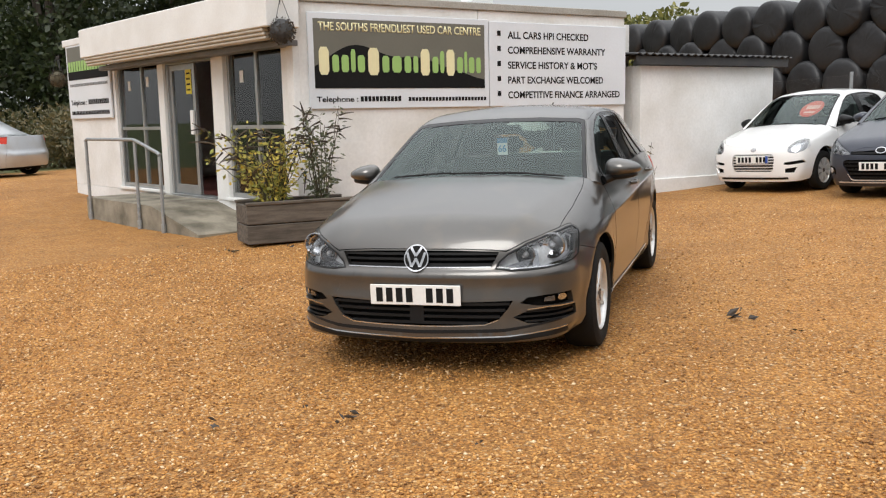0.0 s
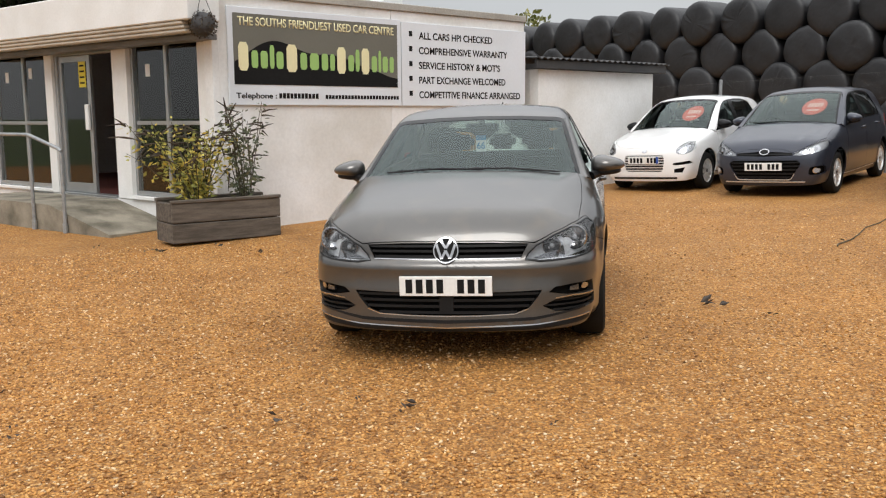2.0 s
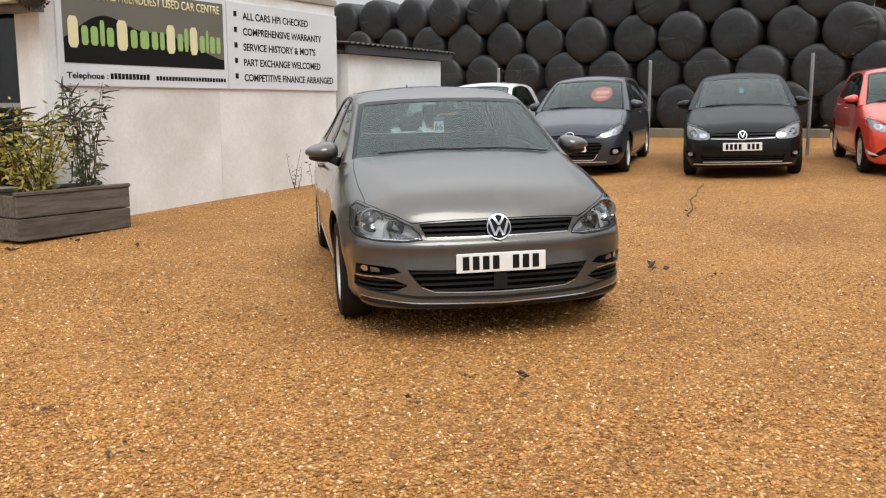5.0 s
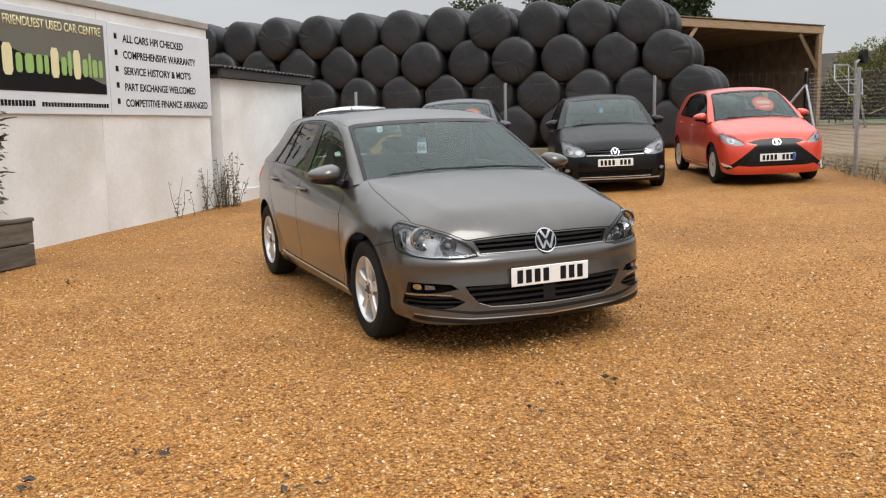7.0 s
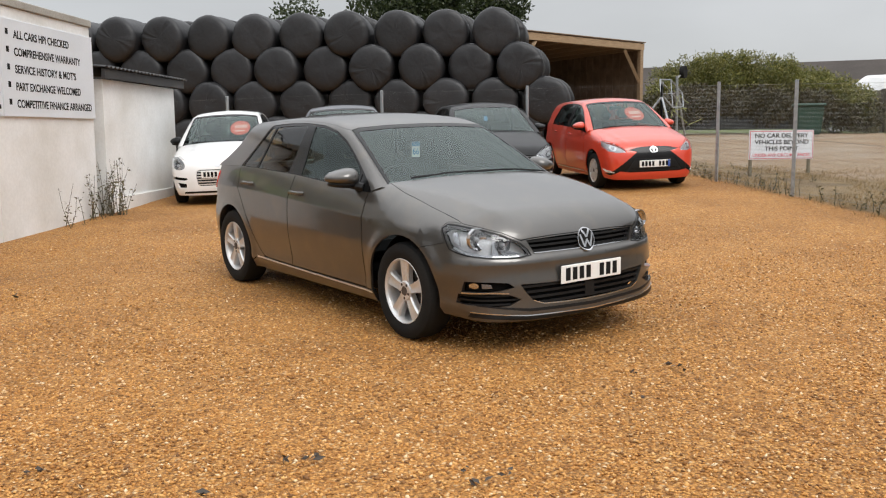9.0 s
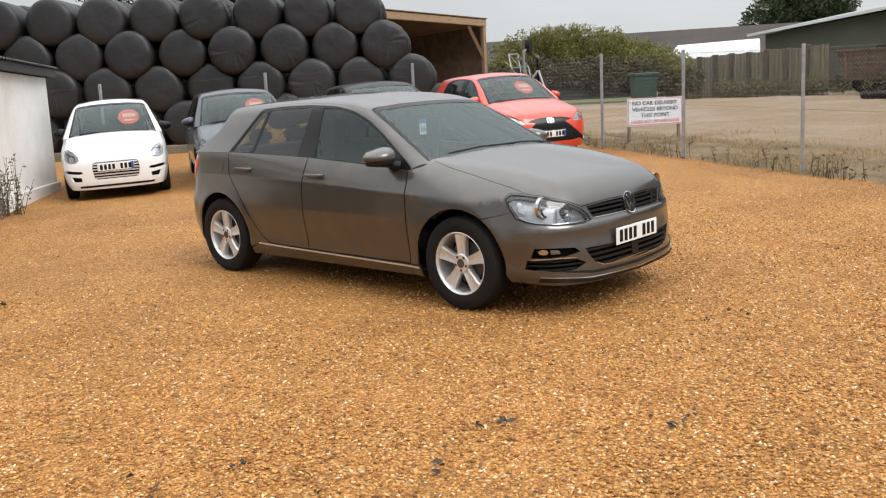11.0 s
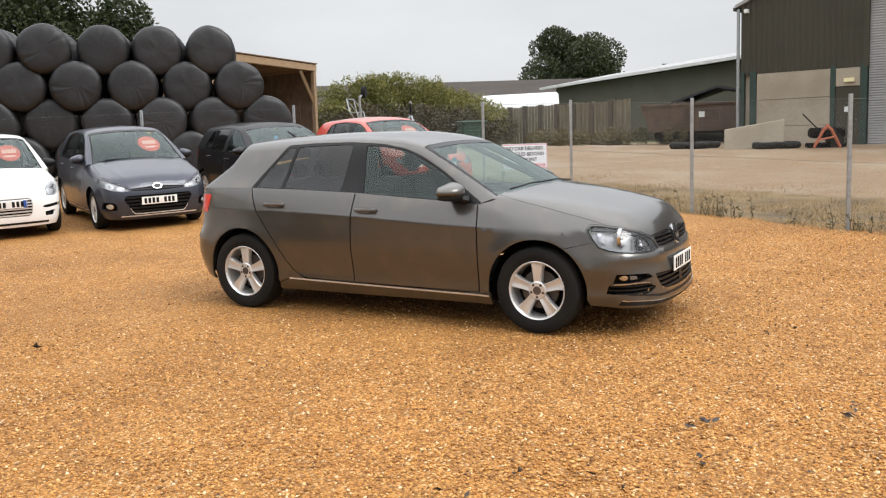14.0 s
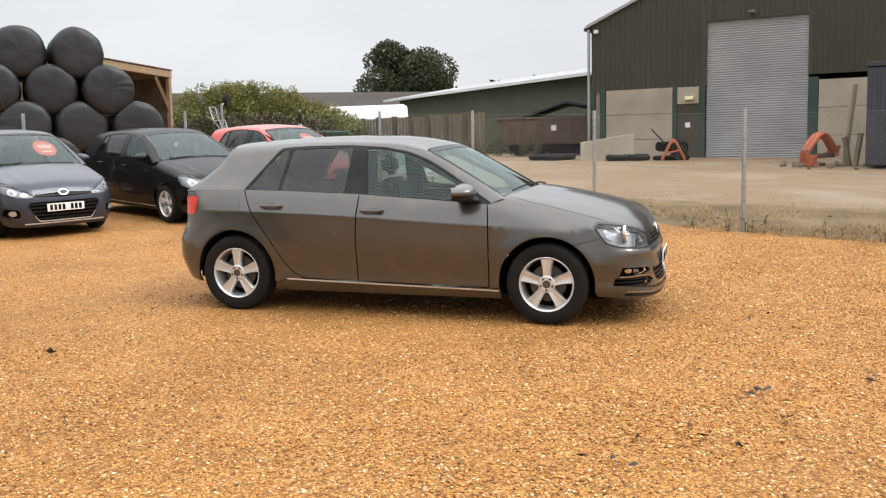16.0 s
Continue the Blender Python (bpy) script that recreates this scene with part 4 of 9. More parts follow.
def warning_board():
    a, b = Vector((11.14, 7.07, 0)), Vector((12.17, 6.20, 0))
    d = (b - a).normalized()
    z = gz(11.6, 6.6)
    w = thing("warning_board", frame_xy(a.x, a.y, d.x, d.y, z), "white notice board with black and red capitals on stakes", "sign")
    L = 1.33
    z0, z1 = 0.28, 0.80
    part("board", box(0, L, 0, 0.018, z0, z1, 0.003), M["sign_white"], w)
    for x0, x1, q0, q1 in ((0.012, L - 0.012, z0 + 0.012, z0 + 0.024), (0.012, L - 0.012, z1 - 0.024, z1 - 0.012), (0.012, 0.024, z0 + 0.025, z1 - 0.025), (L - 0.024, L - 0.012, z0 + 0.025, z1 - 0.025)):
        part("border", box(x0, x1, -0.002, -0.0003, q0, q1), M["sign_red"], w)
    for i, (s, wd) in enumerate((("NO CAR DELIVERY", 1.10), ("VEHICLES BEYOND", 1.12), ("THIS POINT", 0.70))):
        part("lettering", turned(lettering(s, 0.075, wd, 0.002, "CENTER"), Matrix.Translation((L / 2, -0.0005, z1 - 0.13 - i * 0.115))), M["ink"], w)
    part("lettering", turned(lettering("UNDER ANY CIRCUMSTANCES", 0.06, 1.18, 0.002, "CENTER"), Matrix.Translation((L / 2, -0.0005, z0 + 0.05))), M["sign_red"], w)
    for x in (0.03, L - 0.09):
        part("stake", box(x, x + 0.055, 0.0185, 0.06, -0.25, z1 - 0.05, 0.004), M["fence_wood"], w)


warning_board()


# ---- open timber shed behind the bales ----
def shed():
    a, b = Vector((19.5, 16.75, 0)), Vector((26.3, 15.22, 0))
    d = (b - a).normalized()
    z = gz(23, 16) - 0.02
    s = thing("timber_shed", frame_xy(a.x, a.y, d.x, d.y, z), "open-fronted timber shed with pale new framing and dark inside", "shed")
    L = (b - a).length - 0.12
    H = 4.28 - z
    part("front_beam", box(-0.2, L + 0.05, -0.08, 0.08, H - 0.10, H + 0.14, 0.01), M["pine"], s)
    for x in (0.0, L - 0.16):
        part("front_post", box(x, x + 0.18, -0.07, 0.07, 0, H - 0.101, 0.01), M["pine"], s)
    for x, k in ((L - 0.10, -1), (0.14, 1)):
        bm = tube([(x, 0, H - 1.25), (x + k * 0.95, 0, H - 0.12)], 0.075, 4)
        part("knee_brace", bm, M["pine"], s)
    D = 5.5
    for y0, y1, x0, x1 in ((D, D + 0.06, -0.1, L + 0.1),):
        nb = 26
        for i in range(nb):
            w = (x1 - x0) / nb
            part("back_board", box(x0 + i * w + 0.004, x0 + (i + 1) * w - 0.004, y0, y1, 0, H - 0.04), M["shed_in"], s)
    for xa in (-0.14, L + 0.08):
        for i in range(18):
            w = D / 18
            part("side_board", box(xa, xa + 0.04, i * w + 0.1, (i + 1) * w + 0.09, 0, H - 0.05), M["shed_in"], s)
    for i in range(7):
        x = 0.2 + i * (L - 0.4) / 6
        part("rafter", turned(box(x, x + 0.05, 0.1, D, -0.08, 0.08), Matrix.Translation((0, 0, H - 0.02)) @ pose(0, 0, 0, -2.2)), M["pine"], s)
    part("roof", turned(box(-0.3, L + 0.08, -0.12, D + 0.3, 0.07, 0.11, 0.01), Matrix.Translation((0, 0, H + 0.08)) @ pose(0, 0, 0, -2.2)), M["shed_in"], s)
    t = thing("stacked_timber", frame_xy(21.5, 17.5, d.x, d.y, gz(21.5, 17.5)), "dark stack of sawn timber inside the shed", "timber")
    for i in range(6):
        part("plank", box(0, 3.4, 0.0, 1.2, i * 0.16 + 0.005, i * 0.16 + 0.15, 0.01), M["shed_in"], t)


shed()


def hay_rake():
    """Old farm implement: bent tubes, a wheel and tines, beside the shed."""
    h = thing("farm_implement", on_ground(23.0, 12.9), "old galvanised hay turner with bent tubes and small wheel", "farm machine")
    rnd = random.Random(12)
    for k in range(6):
        a = k * math.tau / 6
        pts = [(0.95 * math.cos(a), 0.25 * math.sin(a), 1.45 + 0.5 * math.sin(a)), (0.95 * math.cos(a + math.tau / 6), 0.25 * math.sin(a + math.tau / 6), 1.45 + 0.5 * math.sin(a + math.tau / 6))]
        part("tine_bar", tube(pts, 0.022, 6), M["galv"], h)
        part("spoke", tube([(0, 0, 1.45), pts[0]], 0.015, 6), M["galv"], h)
    for k in range(14):
        x, z = rnd.uniform(-0.9, 1.8), rnd.uniform(0.3, 1.9)
        part("tine", tube([(x, 0, z), (x + rnd.uniform(-0.5, 0.5), rnd.uniform(-0.4, 0.4), z + rnd.uniform(-0.5, 0.5))], 0.012, 5), M["leafy_yellow"], h)
    part("mast", tube([(0.5, 0, 0), (0.45, 0, 2.0)], 0.045, 8), M["galv"], h)
    part("leg", tube([(1.3, 0, 0), (0.5, 0, 1.6)], 0.035, 8), M["galv"], h)
    w = bmesh.new()
    bmesh.ops.create_cone(w, cap_ends=True, segments=24, radius1=0.2, radius2=0.2, depth=0.14, matrix=Matrix.Translation((0.75, -0.1, 2.12)) @ pose(0, 0, 0, 90, 0, 0))
    part("wheel", w, M["rubber"], h)
    part("wheel_arm", tube([(0.45, 0, 1.92), (0.75, -0.1, 2.12)], 0.03, 6), M["galv"], h)


M["leafy_yellow"] = mat("yellow_green_paint", (0.42, 0.44, 0.12), (0.3, 0.33, 0.1), 3, 40, 0.6)
hay_rake()


def wheelie_bin():
    w = thing("wheeled_bin", on_ground(25.9, 9.4, 20), "green plastic wheeled bin by the track", "bin")
    bm = bmesh.new()
    lo = [(-0.42, -0.34), (0.42, -0.34), (0.42, 0.34), (-0.42, 0.34)]
    a = [bm.verts.new((x, y, 0.06)) for x, y in lo]
    b = [bm.verts.new((x * 1.22, y * 1.22, 0.95)) for x, y in lo]
    for i in range(4):
        bm.faces.new((a[i], a[(i + 1) % 4], b[(i + 1) % 4], b[i]))
    bm.faces.new(a[::-1])
    bm.faces.new(b)
    bmesh.ops.bevel(bm, geom=list(bm.edges), offset=0.03, segments=2, affect="EDGES")
    part("body", bm, M["bin"], w)
    part("lid", box(-0.56, 0.56, -0.46, 0.46, 0.955, 1.05, 0.03), M["bin"], w)
    part("label", box(-0.2, 0.2, -0.425, -0.415, 0.5, 0.72), M["paper"], w)


wheelie_bin()


# ---- green barn with roller door ----
def green_barn():
    f = frame_xy(24.4, 0.0, -0.55, -0.835, 0)
    b = thing("green_barn", f, "large olive-green steel barn with block base and grey roller door", "barn")
    z0 = 0.6
    clad, H = 3.32, 5.55
    pitch = 0.42

    def corrugated(x0, x1, za, zb, step=0.18, top=None):
        bm = bmesh.new()
        prev = None
        k = int((x1 - x0) / (step / 4))
        for i in range(k + 1):
            x = x0 + (x1 - x0) * i / k
            y = -0.03 if (i % 4) in (0, 1) else 0.0
            hi = zb if top is None else top(x)
            p = (bm.verts.new((x, y, za)), bm.verts.new((x, y, hi)))
            if prev:
                bm.faces.new((prev[0], p[0], p[1], prev[1]))
            prev = p
        r = bmesh.ops.extrude_face_region(bm, geom=bm.faces[:])
        for v in r["geom"]:
            if isinstance(v, bmesh.types.BMVert):
                v.co.y += 0.04
        return bm
    gable = lambda x: H + pitch * min(x + 0.3, 21 - x)
    part("cladding", corrugated(-0.25, 3.60, clad, H, top=gable), M["olive"], b, "olive profiled sheet")
    part("cladding", corrugated(3.60, 6.98, 5.42, H, top=gable), M["olive"], b)
    part("cladding", corrugated(6.98, 20.7, 3.5, H, top=gable), M["olive"], b)
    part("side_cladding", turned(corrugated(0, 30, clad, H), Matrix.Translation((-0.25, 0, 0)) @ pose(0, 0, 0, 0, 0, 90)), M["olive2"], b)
    part("side_base", box(-0.2, 0.0, 0.1, 30, z0, clad + 0.05), M["block"], b)
    # block base in courses of large panels
    for x0, x1 in ((0.28, 2.62), (7.2, 13.0), (13.05, 20)):
        for q in range(3):
            za = 0.75 + q * 0.86
            part("base_panel", box(x0, x1, -0.02, 0.12, za + 0.006, za + 0.854, 0.006), M["block"], b, "pale concrete panel")
    part("over_door_panel", box(2.78, 3.50, -0.02, 0.12, 2.76, 3.31, 0.006), M["block"], b)
    part("wall_light", box(3.05, 3.35, -0.12, -0.022, 2.88, 3.0, 0.01), M["sign_cream"] if "sign_cream" in M else M["paper"], b, "small cream bulkhead light")
    for x0, x1 in ((-0.26, -0.14), (0.05, 0.26), (2.63, 2.77), (3.51, 3.70), (6.90, 7.18)):
        part("steel_post", box(x0, x1, -0.04, 0.14, z0, clad + 0.1, 0.004), M["green_steel"], b)
    d = part("side_door", box(2.775, 3.505, 0.0, 0.05, 0.85, 2.75, 0.006), M["olive"], b, "olive personnel door with a white notice")
    part("door_sign", box(3.05, 3.22, -0.006, -0.001, 1.98, 2.14), M["paper"], d)
    part("handle", box(3.40, 3.46, -0.05, -0.001, 1.72, 1.78, 0.008), M["chrome"], d)
    rd = bmesh.new()
    zz = 0.9
    k = 0
    prev = None
    while zz < 5.43:
        y = 0.05 + (0.0, -0.014, -0.02, -0.014)[k % 4]
        p = (rd.verts.new((3.74, y, zz)), rd.verts.new((6.88, y, zz)))
        if prev:
            rd.faces.new((prev[0], prev[1], p[1], p[0]))
        prev = p
        zz += 0.019
        k += 1
    r = bmesh.ops.extrude_face_region(rd, geom=rd.faces[:])
    for v in r["geom"]:
        if isinstance(v, bmesh.types.BMVert):
            v.co.y += 0.03
    part("roller_door", rd, M["shutter"], b, "grey ribbed roller shutter, closed")
    for x0, x1 in ((3.60, 3.74), (6.88, 7.0)):
        part("door_trim", box(x0, x1, -0.05, 0.08, clad if x0 < 5 else 3.5, 5.44, 0.004), M["olive"], b)
    part("door_head", box(3.741, 6.879, -0.05, 0.08, 5.36, 5.44, 0.004), M["olive"], b)
    part("flood_light", box(5.1, 5.28, -0.25, -0.05, 5.52, 5.6, 0.01), M["grey_metal"], b)
    # roof with verge trim
    for side in (0, 1):
        bm = bmesh.new()
        if side == 0:
            pr = [(-0.45, H - 0.06), (10.35, gable(10.35) + 0.06)]
        else:
            pr = [(10.35, gable(10.35) + 0.06), (21.2, H - 0.06)]
        vs = [bm.verts.new((x, y, z)) for y in (-0.12, 30) for x, z in pr]
        bm.faces.new((vs[0], vs[1], vs[3], vs[2]))
        r = bmesh.ops.extrude_face_region(bm, geom=bm.faces[:])
        for v in r["geom"]:
            if isinstance(v, bmesh.types.BMVert):
                v.co.z += 0.10
        part("roof", bm, M["roof_grey"], b)
    part("gutter", box(-0.52, -0.40, -0.1, 30, H - 0.14, H - 0.02, 0.02), M["dark_edge"], b)
    part("downpipe", tube([(-0.34, -0.06, 0.7), (-0.34, -0.06, H - 0.1)], 0.055, 8), M["galv"], b)
    part("camera_box", box(-0.12, 0.02, -0.16, -0.04, 5.3, 5.42, 0.01), M["paper"], b)
    part("far_wall", box(20.6, 20.75, 0, 30, z0, H), M["olive"], b)
    part("back_wall", box(-0.2, 20.6, 29.9, 30, z0, H), M["olive"], b)


green_barn()


def far_buildings():
    # second olive barn with a pale-edged roof
    f = frame_xy(53.6, 6.95, -0.898, -0.441, 1.1)
    b = thing("far_barn", f, "long olive steel barn with grey sheet roof and pale gutter", "barn", "distant barns")
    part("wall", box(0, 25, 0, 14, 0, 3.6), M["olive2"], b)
    prof = [(-0.8, -0.7, 3.6), (-0.8, 7, 4.85), (25.5, 7, 4.85), (25.5, -0.7, 3.6)]
    for mir in (0, 1):
        bm = bmesh.new()
        vs = [bm.verts.new((x, y if not mir else 14 - y, z)) for x, y, z in prof]
        bm.faces.new(vs)
        r = bmesh.ops.extrude_face_region(bm, geom=bm.faces[:])
        for v in r["geom"]:
            if isinstance(v, bmesh.types.BMVert):
                v.co.z += 0.12
        part("roof", bm, M["roof_grey"], b)
    part("gutter", box(-0.8, 25.5, -0.84, -0.68, 3.56, 3.70), M["gutter_white"], b)
    g = bmesh.new()
    vs = [g.verts.new(p) for p in ((0, 0, 3.6), (0, 14, 3.6), (0, 7, 4.85))]
    g.faces.new(vs)
    r = bmesh.ops.extrude_face_region(g, geom=g.faces[:])
    for v in r["geom"]:
        if isinstance(v, bmesh.types.BMVert):
            v.co.x -= 0.1
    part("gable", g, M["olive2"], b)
    # long low brown-roofed sheds behind the hedge
    f = frame_xy(58.0, 36.0, 0.16, -0.987, 0.9)
    b = thing("low_barn", f, "long low farm shed with brown sheet roof behind the hedge", "barn", "distant barns")
    part("wall", box(0, 46, 0, 16, 0, 2.7), M["dark_edge"], b)
    for mir in (0, 1):
        bm = bmesh.new()
        vs = [bm.verts.new((x, y if not mir else 16 - y, z)) for x, y, z in ((-0.6, -1.0, 2.6), (-0.6, 8, 5.4), (46.6, 8, 5.4), (46.6, -1.0, 2.6))]
        bm.faces.new(vs)
        r = bmesh.ops.extrude_face_region(bm, geom=bm.faces[:])
        for v in r["geom"]:
            if isinstance(v, bmesh.types.BMVert):
                v.co.z += 0.12
        part("roof", bm, M["roof_brown"] if not mir else M["roof_grey"], b)
    # white canvas store
    f = frame_xy(41.0, 11.9, 0.08, -0.997, 1.1)
    b = thing("canvas_store", f, "low white canvas tunnel store beyond the fence", "tent")
    bm = bmesh.new()
    prev = None
    for i in range(13):
        x = 0.45 * i
        h = 1.3 + 1.25 * min(1, i / 3) + 0.12 * i / 12
        ring = [bm.verts.new((x, y, z)) for y, z in ((0, 0), (0, h * 0.7), (0.6, h), (3, h + 0.25), (5.4, h), (6, h * 0.7), (6, 0))]
        if prev:
            for a, c in zip(range(6), range(1, 7)):
                bm.faces.new((prev[a], prev[c], ring[c], ring[a]))
        else:
            bm.faces.new(ring)
        prev = ring
    bm.faces.new(prev[::-1])
    part("canvas", bm, M["tent"], b, smooth=True, angle=40)


far_buildings()


def board_fence():
    """Tall close-boarded fence behind the track, in bays between posts."""
    p0, p1 = Vector((37.5, 10.2, 0)), Vector((30.0, 3.5, 0))
    d = (p1 - p0).normalized()
    L = (p1 - p0).length
    f = frame_xy(p0.x, p0.y, d.x, d.y, gz(33, 5))
    b = thing("board_fence", f, "weathered grey-brown close-boarded timber fence", "fence")
    n = 9
    w = L / n
    rnd = random.Random(5)
    for i in range(n):
        h = 1.72 + 0.05 * rnd.random()
        for k in range(9):
            x = i * w + 0.14 + k * (w - 0.16) / 9
            part("board", box(x, x + (w - 0.16) / 9 - 0.012, 0.02 * (k % 2), 0.02 * (k % 2) + 0.025, 0.03, h + rnd.uniform(-0.02, 0.02)), M["fence_wood"], b)
        part("post", box(i * w - 0.10, i * w + 0.12, -0.08, 0.10, 0, h + 0.05, 0.01), M["old_wood"], b)


board_fence()


M["rubble"] = mat("earthy_rubble", (0.20, 0.16, 0.11), (0.11, 0.09, 0.06), 6, 60, 0.9, bump=0.5)


def yard_clutter():
    rnd = random.Random(31)
    # rusty skip with a dark load under a tarpaulin
    f = frame_xy(27.2, 3.2, -0.10, -0.995, gz(27, 1.5))
    s = thing("rusty_skip", f, "rusty brown steel skip trailer beside the barn", "skip")
    bm = bmesh.new()
    a = [bm.verts.new(p) for p in ((0.25, 0, 0.45), (3.4, 0, 0.45), (3.4, 1.9, 0.45), (0.25, 1.9, 0.45))]
    c = [bm.verts.new(p) for p in ((-0.1, -0.05, 1.38), (3.5, -0.05, 1.38), (3.5, 1.95, 1.38), (-0.1, 1.95, 1.38))]
    for i in range(4):
        bm.faces.new((a[i], a[(i + 1) % 4], c[(i + 1) % 4], c[i]))
    bm.faces.new(a[::-1])
    part("body", bm, M["rust"], s)
    for i in range(6):
        x = 0.15 + i * 0.62
        part("rib", box(x, x + 0.07, -0.09, -0.03, 0.5, 1.36, 0.01), M["rust"], s)
    part("rim", box(-0.15, 3.55, -0.10, 0.02, 1.381, 1.46, 0.01), M["rust"], s)
    part("chassis", box(0.4, 3.3, 0.2, 1.7, 0.2, 0.449, 0.02), M["dark"], s)
    part("notice", box(1.95, 2.15, -0.10, -0.092, 0.95, 1.15), M["paper"], s)
    for x in (0.8, 1.5):
        w = bmesh.new()
        bmesh.ops.create_cone(w, cap_ends=True, segments=20, radius1=0.34, radius2=0.34, depth=0.22, matrix=Matrix.Translation((x, 0.15, 0.34)) @ pose(0, 0, 0, 90))
        part("wheel", w, M["rubber"], s)
    t = thing("lean_to", frame_xy(29.3, 1.9, -0.25, -0.968, gz(29.5, 1)), "low dark felt-roofed lean-to behind the skip", "shelter")
    part("wall", box(0.2, 3.4, 0.3, 2.6, 0, 1.55), M["tarp"], t)
    rf = bmesh.new()
    vs = [rf.verts.new(p) for p in ((-0.1, 0, 1.5), (1.6, 0, 2.05), (3.8, 0, 1.6), (3.8, 3, 1.6), (1.6, 3, 2.05), (-0.1, 3, 1.5))]
    rf.faces.new((vs[0], vs[1], vs[4], vs[5]))
    rf.faces.new((vs[1], vs[2], vs[3], vs[4]))
    r = bmesh.ops.extrude_face_region(rf, geom=rf.faces[:])
    for v in r["geom"]:
        if isinstance(v, bmesh.types.BMVert):
            v.co.z += 0.09
    part("roof", rf, M["tarp"], t)
    # leaning concrete slab, tyres, boards
    c = thing("concrete_block", frame_xy(21.95, 1.14, -0.22, -0.975, gz(21.8, 0.3)), "pale concrete barrier slab lying by the barn", "concrete block")
    sl = box(0, 1.72, 0, 0.22, -0.05, 0.86, 0.02)
    for v in sl.verts:
        if v.co.z > 0.5:
            v.co.z -= 0.26 * (1 - v.co.x / 1.72)
    part("slab", turned(sl, pose(0, 0, 0, -7)), M["block"], c)
    for x, y in ((22.6, 1.9), (22.9, 1.5), (21.55, 0.0), (21.5, -0.62), (22.9, 2.3)):
        ty = thing("old_tyre", on_ground(x, y, rnd.uniform(0, 180)), "old black tyre lying by the barn wall", "tyre", "old tyres")
        bm = bmesh.new()
        sweep(bm, [(0.30 + 0.10 * math.cos(q * math.tau / 10), 0.10 + 0.10 * math.sin(q * math.tau / 10)) for q in range(10)], 20)
        part("tread", bm, M["rubber"], ty, smooth=True)
    g = thing("farm_implement", on_ground(21.2, -1.6, -92), "dark implement with faded red A-frame", "farm machine")
    part("body", box(-0.42, 0.55, -0.15, 0.35, 0.28, 0.58, 0.07), M["dark"], g)
    part("skid", box(-0.5, 0.6, -0.1, 0.3, 0.0, 0.14, 0.04), M["dark"], g)
    part("drum", tube([(0.3, -0.2, 0.2), (0.3, 0.4, 0.2)], 0.2, 14), M["rubber"], g)
    for k in (-1, 1):
        part("arm", tube([(k * 0.36, -0.35, 0.03), (k * 0.1, -0.34, 0.55), (-k * 0.05, -0.3, 0.66)], 0.045, 6), M["orange"], g)
    part("cross_bar", tube([(-0.24, -0.36, 0.24), (0.24, -0.36, 0.34)], 0.03, 6), M["orange"], g)
    part("lever", tube([(-0.2, 0.0, 0.55), (-0.62, 0.05, 1.0)], 0.022, 6), M["dark"], g)
    # orange implement: a broad ring frame on a base
    o = thing("orange_implement", on_ground(16.95, -4.45, -62), "faded orange curved steel farm implement on the earth", "farm machine")
    arc = [(0.62 * math.cos(q), 0, 0.40 + 0.46 * math.sin(q) ** 3 if math.sin(q) > 0 else 0.40 + 0.6 * math.sin(q)) for q in [i * math.pi / 12 - 0.25 for i in range(15)]]
    bm = bmesh.new()
    for y in (-0.07, 0.07):
        tube([(x, y, z) for x, _, z in arc], 0.075, 8, bm)
    part("ring", bm, M["orange"], o, smooth=True, angle=50)
    part("foot", box(-0.60, -0.34, -0.2, 0.2, 0.0, 0.32, 0.03), M["orange"], o)
    part("link", box(-0.5, 0.6, -0.08, 0.08, 0.22, 0.34, 0.02), M["rust"], o)
    part("strut", tube([(0.3, 0.05, 0.3), (0.95, 0.1, 0.5)], 0.06, 6), M["orange"], o)
    for i in range(3):
        p = thing("timber_post", on_ground(16.75 - 0.1 * i, -5.05 - 0.1 * i), "leaning old timber baulk by the barn", "timber", "old timbers")
        part("baulk", turned(box(-0.06, 0.06, -0.05, 0.05, 0, (2.3, 0.8, 0.9)[i], 0.01), pose(0, 0, 0, (12, -8, 3)[i], (14, 8, -6)[i], 20 * i)), M["fence_wood"], p)
    # dark blue container at the edge of the yard
    k = thing("blue_container", frame_xy(15.55, -5.0, -0.53, -0.85, gz(15.5, -5)), "dark blue steel shipping container", "container")
    part("body", box(0, 6, 0, 2.4, 0.08, 2.6, 0.03), M["navy"], k)
    bm = bmesh.new()
    for i in range(28):
        x = 0.12 + i * 0.21
        box(x, x + 0.11, -0.03, -0.001, 0.25, 2.42, 0.01, bm)
    tagged(part("corrugation", bm, M["navy"], k), kind="stuff")
    part("roof_rail", box(-0.03, 6.03, -0.05, 0.08, 2.601, 2.72, 0.01), M["dark_edge"], k)
    for i in range(26):
        x, y = 17.0 + rnd.gauss(0, 0.9), -4.4 + rnd.gauss(0, 0.8)
        st = bmesh.new()
        bmesh.ops.create_icosphere(st, subdivisions=1, radius=rnd.uniform(0.04, 0.10))
        for v in st.verts:
            v.co *= 1 + rnd.uniform(-0.25, 0.25)
        ob = part("rubble_stone", st, M["rubble"])
        ob.matrix_world = on_ground(x, y, rnd.uniform(0, 360), 0.02)
        tagged(ob, "brown broken rubble lump on the earth", "rubble", "rubble stones")
